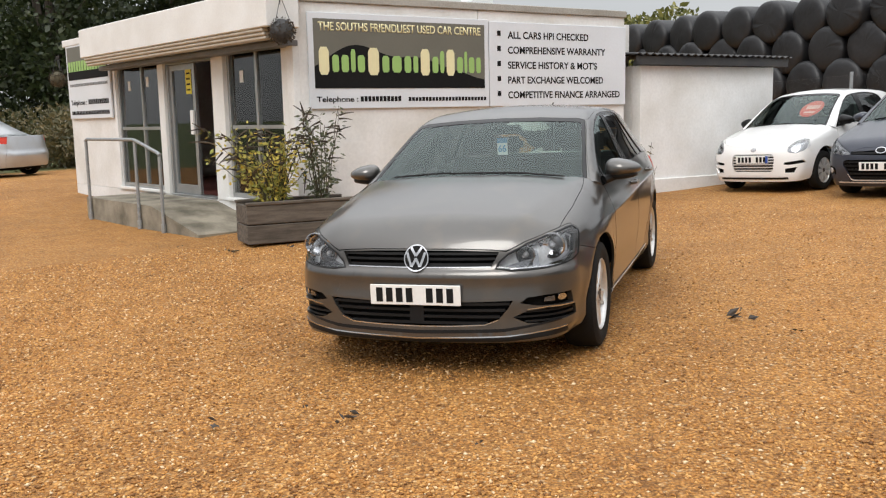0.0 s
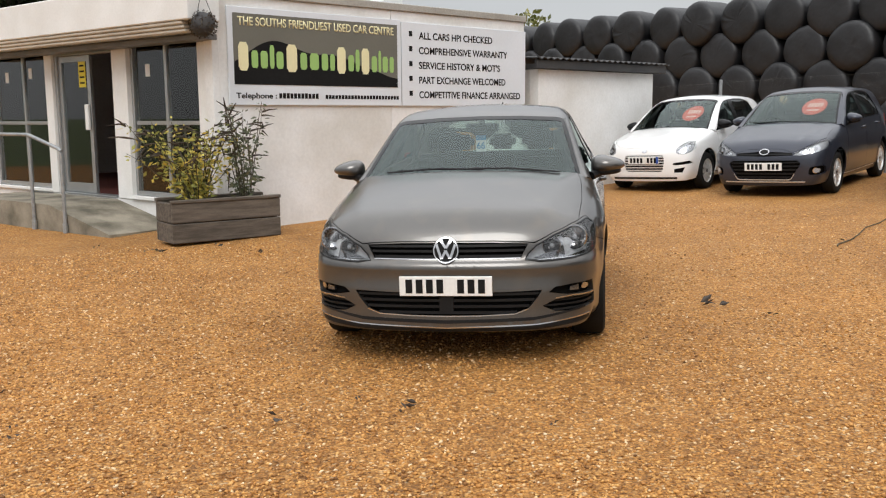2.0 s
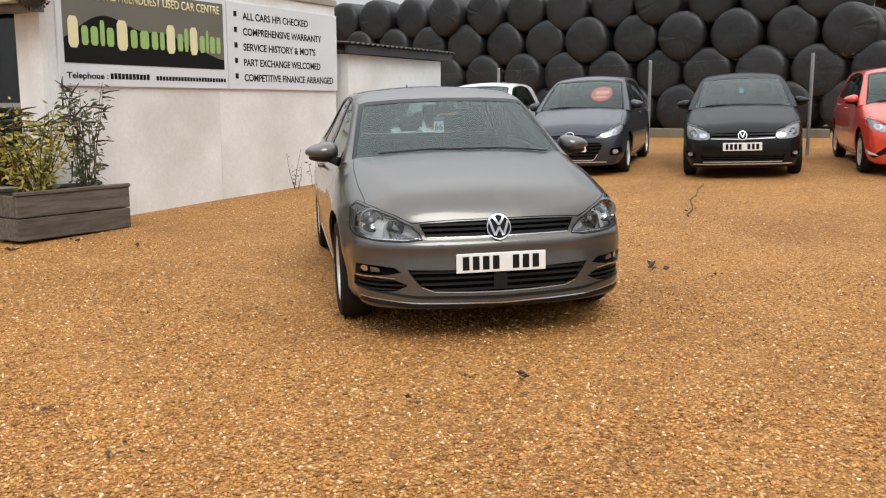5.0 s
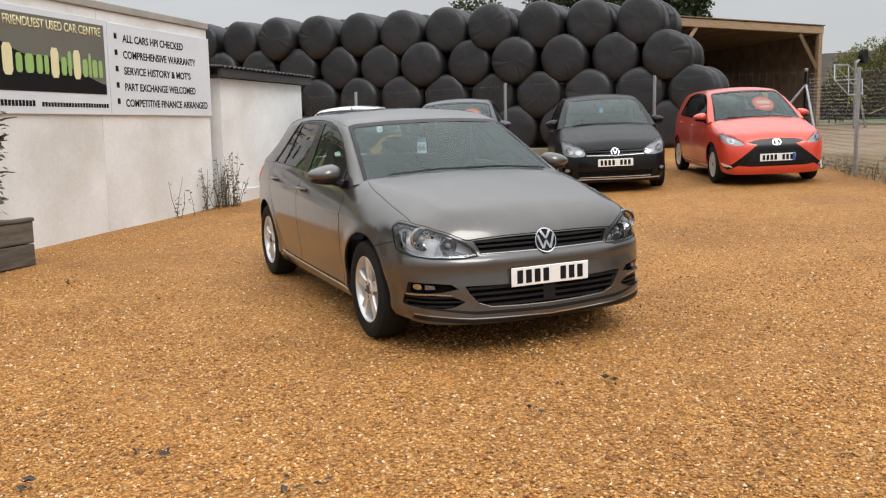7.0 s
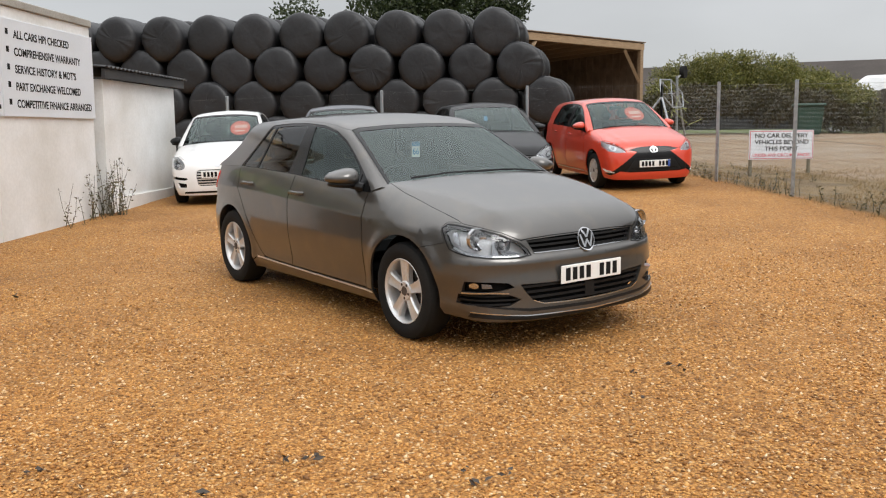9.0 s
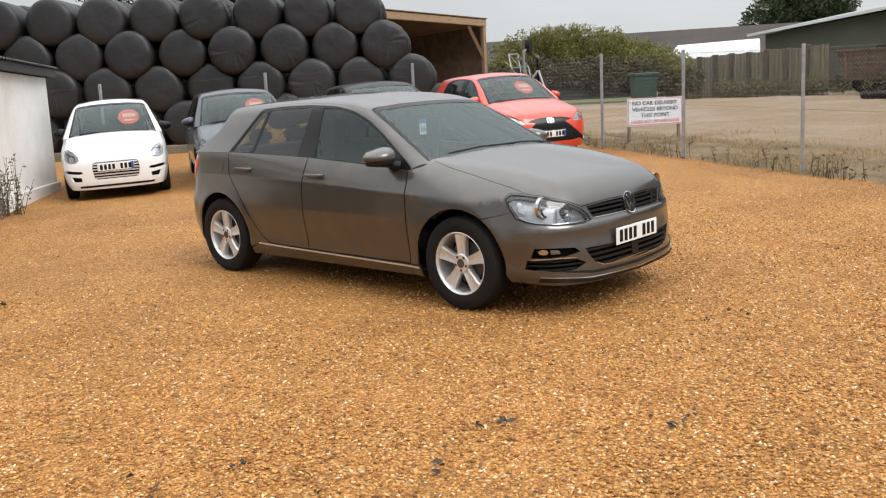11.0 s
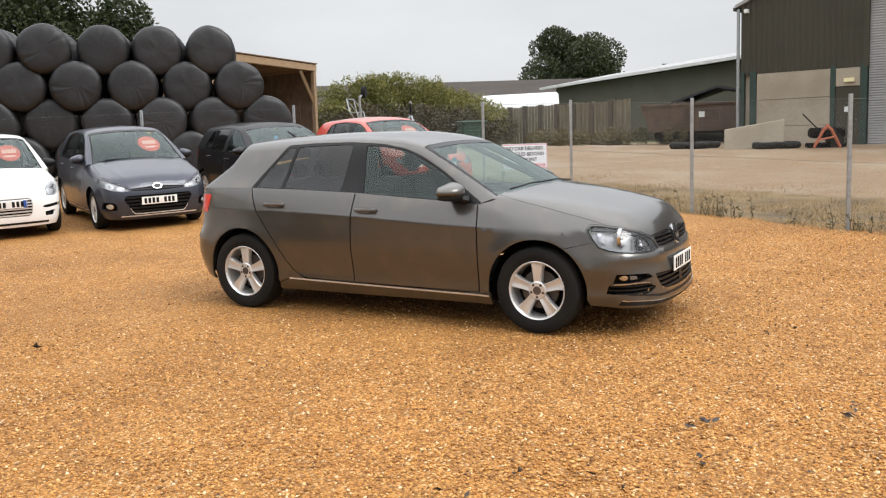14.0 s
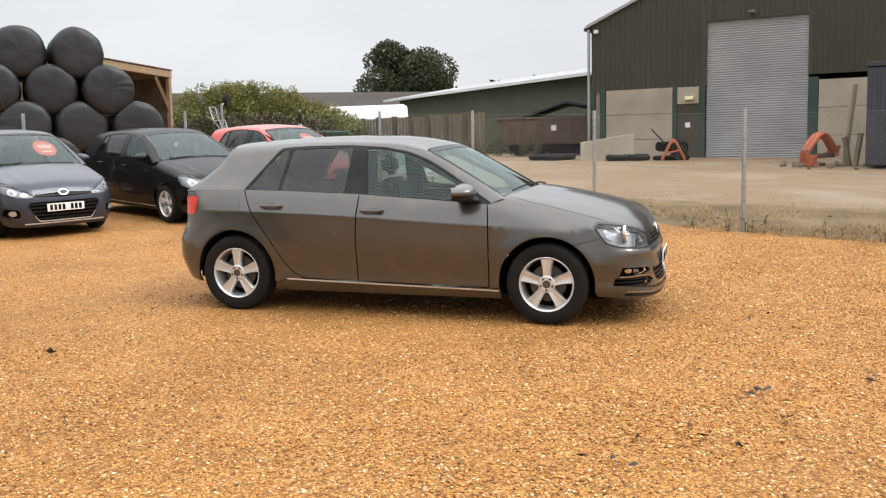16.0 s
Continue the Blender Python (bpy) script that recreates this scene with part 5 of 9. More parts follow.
    # heavy timber kerb in front of the bales
    for i in range(5):
        p = Vector((13.6, 13.2, 0)) + ROW * (-2.35 * i)
        q = p + ROW * (-2.3)
        b = part("timber_sleeper", box(0, 2.3, -0.11, 0.11, -0.05, 0.18, 0.015), M["fence_wood"])
        d = (q - p).normalized()
        b.matrix_world = frame_xy(p.x, p.y, d.x, d.y, gz(p.x, p.y))
        tagged(b, "weathered timber sleeper along the foot of the bales", "sleeper", "timber sleepers")


def sweep(bm, profile, seg, axis="z"):
    """Turns a closed profile (radius, height) round the z axis."""
    rings = []
    for k in range(seg):
        a = k * math.tau / seg
        rings.append([bm.verts.new((r * math.cos(a), r * math.sin(a), z)) for r, z in profile])
    n = len(profile)
    for k in range(seg):
        r0, r1 = rings[k], rings[(k + 1) % seg]
        for i in range(n):
            bm.faces.new((r0[i], r1[i], r1[(i + 1) % n], r0[(i + 1) % n]))
    return bm


yard_clutter()


# ---- trees and hedges ----
def crown_mesh(blobs, count, size, seed, flat=0.6):
    """Many small leaf sprays on the skin and inside of several uneven lobes; built as one mesh with numpy."""
    rng = np.random.default_rng(seed)
    w = np.array([b[3] ** 2 for b in blobs])
    idx = rng.choice(len(blobs), count, p=w / w.sum())
    c = np.array([b[:3] for b in blobs])[idx]
    r = np.array([b[3] for b in blobs])[idx]
    sq = np.array([b[4] if len(b) > 4 else 0.85 for b in blobs])[idx]
    d = rng.normal(size=(count, 3))
    d /= np.linalg.norm(d, axis=1)[:, None]
    rad = r * (0.62 + 0.45 * rng.random(count) ** 0.6)
    pos = c + d * rad[:, None] * np.stack([np.ones(count), np.ones(count), sq], 1)
    t = rng.normal(size=(count, 3)) + 0.8 * d
    t /= np.linalg.norm(t, axis=1)[:, None]
    s = np.cross(t, rng.normal(size=(count, 3)))
    s /= np.linalg.norm(s, axis=1)[:, None]
    L = size * (0.6 + 0.9 * rng.random(count))[:, None]
    q = np.stack([pos, pos + t * L * 0.5 + s * L * flat * 0.5, pos + t * L, pos + t * L * 0.45 - s * L * flat * 0.5], 1)
    me = bpy.data.meshes.new("crown")
    verts = q.reshape(-1, 3)
    me.from_pydata(verts.tolist(), [], np.arange(count * 4).reshape(-1, 4).tolist())
    return me


def tree(name, m, height, blobs, count, size, label, material="leaf_dark", trunk=0.3, seed=1, group="", kind=""):
    t = thing(name, m, label, "tree", group, kind)
    bm = bmesh.new()
    rnd = random.Random(seed)
    fork = height * 0.35
    tube([(0, 0, -0.2), (rnd.gauss(0, 0.1), rnd.gauss(0, 0.1), fork * 0.5), (0, 0, fork)], trunk, 9, bm, trunk * 0.7)
    for b in blobs:
        e = Vector(b[:3])
        mid = Vector((e.x * 0.35, e.y * 0.35, (fork + e.z) * 0.5))
        tube([(0, 0, fork * 0.85), tuple(mid), tuple(e)], trunk * 0.45, 6, bm, 0.03)
    part("trunk", bm, M["bark"], t)
    part("crown", crown_mesh(blobs, count, size, seed), M[material], t)
    return t


def lobes(seed, n, rx, ry, z0, z1, r0, r1):
    rnd = random.Random(seed)
    out = []
    for i in range(n):
        a = rnd.uniform(0, math.tau)
        q = rnd.random() ** 0.5
        z = rnd.uniform(z0, z1)
        taper = 1 - 0.45 * ((z - z0) / (z1 - z0)) ** 2
        out.append((rx * q * math.cos(a) * taper, ry * q * math.sin(a) * taper, z, rnd.uniform(r0, r1)))
    return out


# lone oak beyond the barns
tree("oak_tree", Matrix.Translation((103, 6.5, 1.2)), 13.5, lobes(3, 34, 5.7, 5.7, 4.4, 11.7, 1.4, 2.45), 48000, 0.26, "large dark green oak standing alone beyond the barns", trunk=0.55, seed=3)
tree("oak_tree", Matrix.Translation((140, -9, 1.2)), 11, lobes(8, 10, 3, 3, 6, 9.5, 1.4, 2.2), 1500, 0.8, "distant dark tree top over the barn roof", trunk=0.4, seed=8)
tree("oak_tree", Matrix.Translation((150, -17, 1.2)), 13, lobes(9, 10, 3, 3, 7.5, 11.5, 1.4, 2.2), 1500, 0.8, "distant dark tree top over the barn roof", trunk=0.4, seed=9)
# trees behind the bale stack
for i, (x, y, h, w) in enumerate(((43.8, 37.2, 12.5, 4.0), (43.2, 38.3, 11.8, 3.0), (46.0, 34.2, 11.0, 2.6), (38.6, 43.4, 9.4, 1.2))):
    tree("yard_tree", Matrix.Translation((x, y, 0.9)), h, lobes(40 + i, 24, w, w, h * 0.40, h * 0.86, 1.0, 1.8), 15000 if i < 3 else 3500, 0.24, "dark green tree rising behind the bale stack", trunk=0.3, seed=40 + i, group="trees behind the bales")
tree("far_tree", Matrix.Translation((9.5, 44, 0.5)), 6.6, lobes(50, 10, 2.3, 2.3, 3.4, 5.2, 0.9, 1.4), 3000, 0.3, "small autumn-tinted tree behind the office roof", "leaf_hedge", 0.2, 50)
# tall dark belt of trees behind the office
for i in range(9):
    x, y = -27 + i * 3.6, 36 + 4.5 * ((i * 7) % 3) + 0.9 * i
    tree("belt_tree", Matrix.Translation((x, y, 0.0)), 11, lobes(60 + i, 20, 3.4, 3.0, 1.6, 9.8 if i < 6 else 5.5, 1.4, 2.3), 16000, 0.26, "tall dark tree in the belt behind the office", trunk=0.32, seed=60 + i, group="tree belt")


def hedge():
    h = thing("hedge_bank", Matrix(), "overgrown yellow-green hedge and bramble bank beyond the track", "hedge", kind="stuff")
    rnd = random.Random(77)
    back, front, low = [], [], []
    for i in range(26):
        q = i / 25
        x, y = 27.5 + 5.5 * q, 15.2 - 6.0 * q
        z = gz(x, y)
        k = math.exp(-((q - 0.42) / 0.48) ** 2)
        back.append((x + rnd.gauss(1.2, 0.5), y + rnd.gauss(0.5, 0.4), z + 0.75 + 1.15 * k + rnd.gauss(0, 0.12), rnd.uniform(0.6, 0.95)))
        front.append((x + rnd.gauss(-0.2, 0.4), y + rnd.gauss(0, 0.4), z + 0.5 + 0.7 * k + rnd.gauss(0, 0.1), rnd.uniform(0.5, 0.8)))
    part("crown", crown_mesh(back, 40000, 0.12, 77, 0.35), M["leaf_hedge"], h)
    tips = []
    for i in range(60):
        q = rnd.uniform(0.02, 0.98)
        k = math.exp(-((q - 0.42) / 0.48) ** 2)
        x, y = 28.7 + 5.5 * q + rnd.gauss(0, 0.4), 15.7 - 6.0 * q + rnd.gauss(0, 0.3)
        z = gz(x, y) + 1.25 + 1.25 * k
        for s in range(3):
            tips.append((x, y, z + 0.24 * s + rnd.uniform(0, 0.1), 0.34 - 0.10 * s, 1.3))
    part("hedge_tip", crown_mesh(tips, 26000, 0.10, 76, 0.3), M["leaf_hedge"], h)
    part("bramble", crown_mesh(front, 22000, 0.13, 78, 0.4), M["leaf_bramble"], h)
    for i in range(30):
        q = i / 29
        x, y = 33.5 - 5.2 * q, 8.2 - 6.4 * q
        low.append((x + rnd.gauss(-0.6, 0.5), y + rnd.gauss(0, 0.4), gz(x, y) + rnd.uniform(0.1, 0.4), rnd.uniform(0.25, 0.5)))
    w = thing("weed_bank", Matrix(), "rough green weeds along the foot of the board fence", "weeds", kind="stuff")
    part("weeds", crown_mesh(low, 9000, 0.12, 79, 0.3), M["leaf_brown"], w)
    # rough growth by the silver car, behind the office
    bush = [(-10.5 + rnd.gauss(0, 1.6), 27 + rnd.gauss(0, 1.2), 0.5 + rnd.uniform(0, 0.8), rnd.uniform(0.6, 1.1)) for _ in range(16)]
    b = thing("scrub_bank", Matrix(), "dry brown and green scrub at the edge of the yard", "scrub", kind="stuff")
    part("scrub", crown_mesh(bush, 9000, 0.16, 80, 0.35), M["leaf_brown"], b)
    dark = [(-32 + 3.0 * i + rnd.gauss(0, 0.6), 35 + 0.75 * i + rnd.gauss(0, 1), rnd.uniform(0.5, 2.4), rnd.uniform(1.2, 1.9)) for i in range(14)]
    part("under_growth", crown_mesh(dark, 9000, 0.3, 81, 0.4), M["leaf_dark"], b)


hedge()


def weeds():
    """Dry weed stalks along the fence, the walls and the verge."""
    rnd = random.Random(90)
    spots = []
    for i in range(150):
        q = rnd.random()
        near = rnd.random() < 0.7
        o = abs(rnd.gauss(0, 0.12)) if near else rnd.uniform(0.1, 1.4)
        spots.append((2.9 + 9.23 * q + 0.68 * o, 0.55 + 8.53 * q - 0.73 * o, rnd.uniform(0.06, 0.34) * (1.0 if near else 0.6)))
    for k, n, (x, y) in ((0, 9, (2.55, 13.75)), (1, 34, (2.95, 14.05)), (2, 5, (1.9, 13.35))):
        for i in range(n):
            spots.append((x + rnd.gauss(0, 0.12), y + rnd.gauss(0, 0.10) - 0.06, rnd.uniform(0.35, 0.9 if k == 1 else 0.7)))
    st, lv = bmesh.new(), bmesh.new()
    for x, y, h in spots:
        b = Vector((x, y, gz(x, y) - 0.02))
        e = b + Vector((rnd.gauss(0, 0.15) * h, rnd.gauss(0, 0.15) * h, h))
        tube([b, b.lerp(e, 0.5) + Vector((rnd.gauss(0, 0.02), rnd.gauss(0, 0.02), 0)), e], 0.006, 4, st, 0.002)
        for _ in range(int(14 * h) + 3):
            d = Vector((rnd.gauss(0, 1), rnd.gauss(0, 1), rnd.gauss(0.3, 0.5))).normalized()
            leaf(lv, b.lerp(e, rnd.random()), d, rnd.uniform(0.03, 0.08), rnd.uniform(0.012, 0.03), rnd)
    w = thing("dry_weeds", Matrix(), "dry brown weed stalks along the fence and wall foot", "weeds", kind="stuff")
    part("stalks", st, M["stem"], w)
    part("leaves", lv, M["leaf_brown"], w)
    # thin verge grass
    rng = np.random.default_rng(5)
    n = 26000
    along = rng.uniform(-1.5, 12.5, n)
    off = np.abs(rng.normal(0, 1.6, n)) + rng.normal(0, 0.12, n)
    px, py = 2.9 + 0.735 * along + 0.678 * off, 0.55 + 0.678 * along - 0.735 * off
    keep = np.array([noise.noise((x * 0.8, y * 0.8, 9)) > -0.15 for x, y in zip(px, py)])
    px, py = px[keep], py[keep]
    pz = np.array([gz(x, y) for x, y in zip(px, py)])
    n = len(px)
    h = 0.02 + 0.07 * rng.random(n) ** 2
    a = rng.uniform(0, 6.28, n)
    wv = 0.004
    lean = rng.normal(0, 0.03, (n, 2))
    v = np.zeros((n, 3, 3))
    v[:, 0] = np.stack([px - wv * np.cos(a), py - wv * np.sin(a), pz - 0.005], 1)
    v[:, 1] = np.stack([px + wv * np.cos(a), py + wv * np.sin(a), pz - 0.005], 1)
    v[:, 2] = np.stack([px + lean[:, 0], py + lean[:, 1], pz + h], 1)
    me = bpy.data.meshes.new("verge_grass")
    me.from_pydata(v.reshape(-1, 3).tolist(), [], np.arange(3 * n).reshape(-1, 3).tolist())
    g = part("verge_grass", me, M["dry_grass"])
    tagged(g, "thin dry grass on the verge beyond the fence", "grass", kind="stuff")


weeds()


# ---- cars: panels drawn on one smooth body form ----
def curve(pts, n=24):
    """A smooth curve through points in order of their first coordinate, as a table for interpolation."""
    x, y = np.array(pts, float).T
    m = np.gradient(y, x)
    m[1:-1] = (y[2:] - y[:-2]) / (x[2:] - x[:-2])
    t = np.linspace(0, 1, n, endpoint=False)
    ox, oy = [], []
    for i in range(len(x) - 1):
        h = x[i + 1] - x[i]
        ox.append(x[i] + t * h)
        oy.append((2 * t ** 3 - 3 * t ** 2 + 1) * y[i] + (t ** 3 - 2 * t ** 2 + t) * h * m[i] + (3 * t ** 2 - 2 * t ** 3) * y[i + 1] + (t ** 3 - t ** 2) * h * m[i + 1])
    ox, oy = np.append(np.concatenate(ox), x[-1]), np.append(np.concatenate(oy), y[-1])
    return lambda v: np.interp(v, ox, oy)


def smin(a, b, k):
    h = np.clip(0.5 + 0.5 * (b - a) / k, 0, 1)
    return b * (1 - h) + a * h - k * h * (1 - h)


AX, AXZ, HW = 1.3185, 0.316, 0.895
FLAT = curve([(-3, 0), (0, 0), (3, 0)])
SMALL_FORM = {                                     # the form that the smaller cars are warped from
    "arch": 0.352, "flare": 0.008, "fold": 0.0, "edge": 0.09, "pinch": 0.0, "shear": FLAT, "taper": FLAT, "nose_round": (0.035, 0.275), "crown": 0.055,
    "inset": curve([(0.10, 0.13), (0.20, 0.075), (0.30, 0.035), (0.42, 0.012), (0.55, 0.0), (0.68, 0.004), (0.76, 0.008), (0.79, 0.011), (0.81, 0.018), (0.825, 0.028), (0.85, 0.033), (0.90, 0.040), (1.0, 0.062), (1.1, 0.09)]),
    "plan": curve([(-2.3, 0.15), (-2.0, 0.085), (-1.6, 0.030), (-1.1, 0.006), (-0.3, 0.0), (0.6, 0.003), (1.3, 0.014), (1.7, 0.045), (2.0, 0.09), (2.3, 0.15)]),
    "nose": curve([(0.05, 2.05), (0.18, 2.135), (0.25, 2.172), (0.40, 2.185), (0.52, 2.178), (0.60, 2.160), (0.68, 2.120), (0.76, 2.06), (0.90, 1.90)]),
    "tail": curve([(0.05, -1.88), (0.22, -1.98), (0.40, -2.03), (0.58, -2.04), (0.66, -2.00), (0.80, -1.98), (1.0, -1.94), (1.1, -1.91)]),
    "deck": curve([(-2.3, 1.16), (-1.5, 1.16), (-0.5, 1.16), (0.35, 1.15), (0.62, 1.08), (0.80, 1.020), (1.05, 0.990), (1.32, 0.945), (1.60, 0.890), (1.85, 0.832), (2.02, 0.782), (2.12, 0.735), (2.3, 0.60)]),
    "screen": curve([(0.80, 1.40), (0.95, 1.115), (1.00, 1.02), (1.10, 0.832), (1.20, 0.63), (1.30, 0.405), (1.38, 0.19), (1.42, 0.06), (1.5, -0.24)]),
    "rear": curve([(0.80, -1.99), (0.98, -1.94), (1.10, -1.87), (1.22, -1.775), (1.34, -1.66), (1.45, -1.55)]),
    "roof": curve([(-2.1, 1.31), (-1.7, 1.372), (-1.3, 1.412), (-0.8, 1.438), (-0.35, 1.445), (0.0, 1.434), (0.25, 1.408), (0.5, 1.36), (0.9, 1.25)]),
    "cabin": curve([(0.80, 0.030), (0.90, 0.040), (0.97, 0.054), (1.10, 0.110), (1.25, 0.185), (1.38, 0.262), (1.48, 0.33)]),
}
LARGE_FORM = {                                     # the grey hatchback: rising shoulder line, square tail, blunt nose
    "arch": 0.366, "flare": 0.012, "fold": 0.32, "edge": 0.07, "pinch": 0.15, "nose_round": (0.10, 0.26), "crown": 0.060,
    "shear": curve([(-2.3, -0.035), (-1.27, -0.030), (-0.82, -0.022), (-0.05, 0.004), (0.42, 0.030), (0.9, 0.050), (1.3, 0.060), (1.8, 0.065), (2.3, 0.065)]),
    "taper": curve([(-2.4, 0.0), (1.2, 0.0), (1.5, 0.012), (1.7, 0.030), (1.9, 0.040), (2.3, 0.045)]),
    "inset": curve([(0.10, 0.12), (0.18, 0.075), (0.25, 0.036), (0.29, 0.026), (0.34, 0.027), (0.40, 0.021), (0.50, 0.007), (0.60, 0.000), (0.68, 0.001), (0.74, 0.003), (0.775, 0.0045), (0.792, 0.005), (0.805, 0.0045), (0.816, 0.009), (0.85, 0.023), (0.90, 0.045), (0.95, 0.068), (1.0, 0.094), (1.1, 0.150)]),
    "plan": curve([(-2.3, 0.15), (-2.0, 0.085), (-1.6, 0.032), (-1.1, 0.008), (-0.3, 0.0), (0.6, 0.002), (1.2, 0.008), (1.5, 0.022), (1.7, 0.042), (2.0, 0.09), (2.3, 0.15)]),
    "nose": curve([(0.05, 2.040), (0.17, 2.115), (0.215, 2.150), (0.25, 2.148), (0.32, 2.140), (0.42, 2.132), (0.50, 2.121), (0.555, 2.121), (0.575, 2.116), (0.60, 2.096), (0.66, 2.082), (0.70, 2.068), (0.76, 2.030), (0.90, 1.920)]),
    "tail": curve([(0.05, -1.86), (0.20, -1.93), (0.30, -1.99), (0.42, -2.045), (0.58, -2.045), (0.64, -2.02), (0.70, -1.99), (0.80, -1.975), (1.0, -1.955), (1.1, -1.91)]),
    "deck": curve([(-2.3, 1.16), (-1.5, 1.16), (-0.5, 1.16), (0.35, 1.15), (0.62, 1.09), (0.80, 1.055), (1.05, 1.022), (1.33, 0.984), (1.60, 0.936), (1.82, 0.884), (2.0, 0.824), (2.08, 0.790), (2.3, 0.67)]),
    "screen": curve([(0.80, 1.41), (0.95, 1.11), (1.00, 1.012), (1.10, 0.83), (1.20, 0.645), (1.30, 0.452), (1.36, 0.325), (1.41, 0.16), (1.5, -0.20)]),
    "rear": curve([(0.80, -2.02), (0.98, -1.935), (1.10, -1.845), (1.22, -1.74), (1.34, -1.63), (1.45, -1.53)]),
    "roof": curve([(-2.1, 1.32), (-1.7, 1.375), (-1.3, 1.414), (-0.8, 1.440), (-0.35, 1.448), (0.0, 1.438), (0.25, 1.412), (0.5, 1.362), (0.9, 1.25)]),
    "cabin": curve([(0.80, 0.005), (0.90, 0.045), (0.95, 0.068), (1.0, 0.095), (1.10, 0.146), (1.25, 0.215), (1.38, 0.282), (1.48, 0.345)]),
}
FORM = dict(LARGE_FORM)


def f_body(p):
    F = FORM
    x, y, z = p[:, 0], np.abs(p[:, 1]), p[:, 2]
    zs = z + F["shear"](x) * np.clip((z - 0.3) / 0.4, 0, 1)
    flare = F["flare"] * np.exp(-((np.hypot(np.abs(x) - AX, z - AXZ) - F["arch"] - 0.01) / 0.06) ** 2) * np.clip((0.80 - z) * 8, 0, 1)
    side = HW - F["inset"](zs) - F["plan"](x) - F["taper"](x) * np.clip((z - 0.48) / 0.22, 0, 1) - y + flare
    q = y / 0.9
    a, b = F["nose_round"]
    front = (F["nose"](z) - a * q ** 2 - b * q ** 5 - x) * 0.9
    rear = (x - F["tail"](z) - 0.08 * q ** 2 - 0.22 * q ** 5) * 0.9
    ridge = 0.007 * np.exp(-((y - 0.66 + 0.16 * np.clip(x - 0.9, 0, 2)) / 0.05) ** 2) * np.clip((x - 0.8) * 4, 0, 1)
    fold = F["fold"] * 0.012 * np.log1p(np.exp(np.clip((y - 0.70 + 0.20 * (x - 1.05)) / 0.012, -30, 30))) * np.clip((x - 0.95) * 5, 0, 1)
    top = F["deck"](x) - F["crown"] * (y / 0.8) ** 2 - z + ridge * (F["fold"] == 0) - fold
    f = smin(side, top, 0.10)
    f = smin(f, front, F["edge"])
    f = smin(f, rear, 0.09)
    return smin(f, z - 0.12, 0.06)


def f_cabin(p):
    F = FORM
    x, y, z = p[:, 0], np.abs(p[:, 1]), p[:, 2]
    zs = z + F["shear"](x) * np.clip((1.38 - z) / 0.38, 0, 1)
    lift = np.clip((zs - 0.98) / 0.3, 0, 1)
    side = HW - F["cabin"](zs) - F["plan"](x) * (1 + (0.5 + 6 * F["pinch"] * (x < -0.3)) * lift) - np.clip(x - 0.1, 0, 2) * 0.03 * lift - y
    front = (F["screen"](z) - 0.095 * (y / 0.7) ** 2 - x) * 0.45
    rear = (x - F["rear"](z) - (0.08 + F["pinch"] * np.clip((z - 1.0) / 0.2, 0, 1)) * (y / 0.7) ** 2) * 0.7
    top = F["roof"](x) - 0.045 * (y / 0.6) ** 2 - z
    f = smin(side, top, 0.07)
    f = smin(f, front, 0.05)
    return smin(f, rear, 0.035)


def f_all(p):
    return np.maximum(f_body(p), f_cabin(p))


class Side:
    """Drawn from the car's right: x and z."""
    def flat(self, p):
        return np.stack([p[:, 0], p[:, 2]], 1)

    def line(self, q):
        o = np.zeros((len(q), 3))
        o[:, 0], o[:, 2] = q[:, 0], q[:, 1]
        return o, np.tile([0, -1.0, 0], (len(q), 1)), 1.2


class Slant:
    """Seen from the right and above, for the wings."""
    def __init__(self, deg):
        self.c, self.s = math.cos(radians(deg)), math.sin(radians(deg))

    def flat(self, p):
        return np.stack([p[:, 0], p[:, 2] * self.c + p[:, 1] * self.s], 1)

    def line(self, q):
        w = q[:, 1]
        o = np.stack([q[:, 0], w * self.s, w * self.c], 1)
        return o, np.tile([0, -self.c, self.s], (len(q), 1)), 1.3


class Top:
    def flat(self, p):
        return p[:, :2].copy()

    def line(self, q):
        o = np.zeros((len(q), 3))
        o[:, :2], o[:, 2] = q, 0.45
        return o, np.tile([0, 0, 1.0], (len(q), 1)), 1.3


class Nose:
    """Wrapped round the front (way = 1) or the tail (way = -1): arc and z."""
    def __init__(self, way=1, xc=0.95, r=1.1):
        self.way, self.xc, self.r = way, xc, r

    def flat(self, p):
        a = np.arctan2(p[:, 1], self.way * p[:, 0] - self.xc)
        return np.stack([a * self.r, p[:, 2]], 1)

    def line(self, q):
        a = q[:, 0] / self.r
        o = np.zeros((len(q), 3))
        o[:, 0], o[:, 2] = self.way * self.xc, q[:, 1]
        return o, np.stack([self.way * np.cos(a), np.sin(a), np.zeros(len(q))], 1), 1.9


class Front:
    """Seen straight from ahead: y and z."""
    def __init__(self, way=1, x0=-0.6):
        self.way, self.x0 = way, x0

    def flat(self, p):
        return p[:, 1:].copy()

    def line(self, q):
        o = np.zeros((len(q), 3))
        o[:, 0], o[:, 1:] = self.x0, q
        return o, np.tile([self.way * 1.0, 0, 0], (len(q), 1)), 3.0


def cast(dom, q, f):
    q = np.asarray(q, float).reshape(-1, 2)
    o, d, far = dom.line(q)
    lo, hi = np.zeros(len(q)), np.full(len(q), far)
    for _ in range(34):
        mid = (lo + hi) / 2
        ins = f(o + d * mid[:, None]) > 0
        lo, hi = np.where(ins, mid, lo), np.where(ins, hi, mid)
    return o + d * lo[:, None]


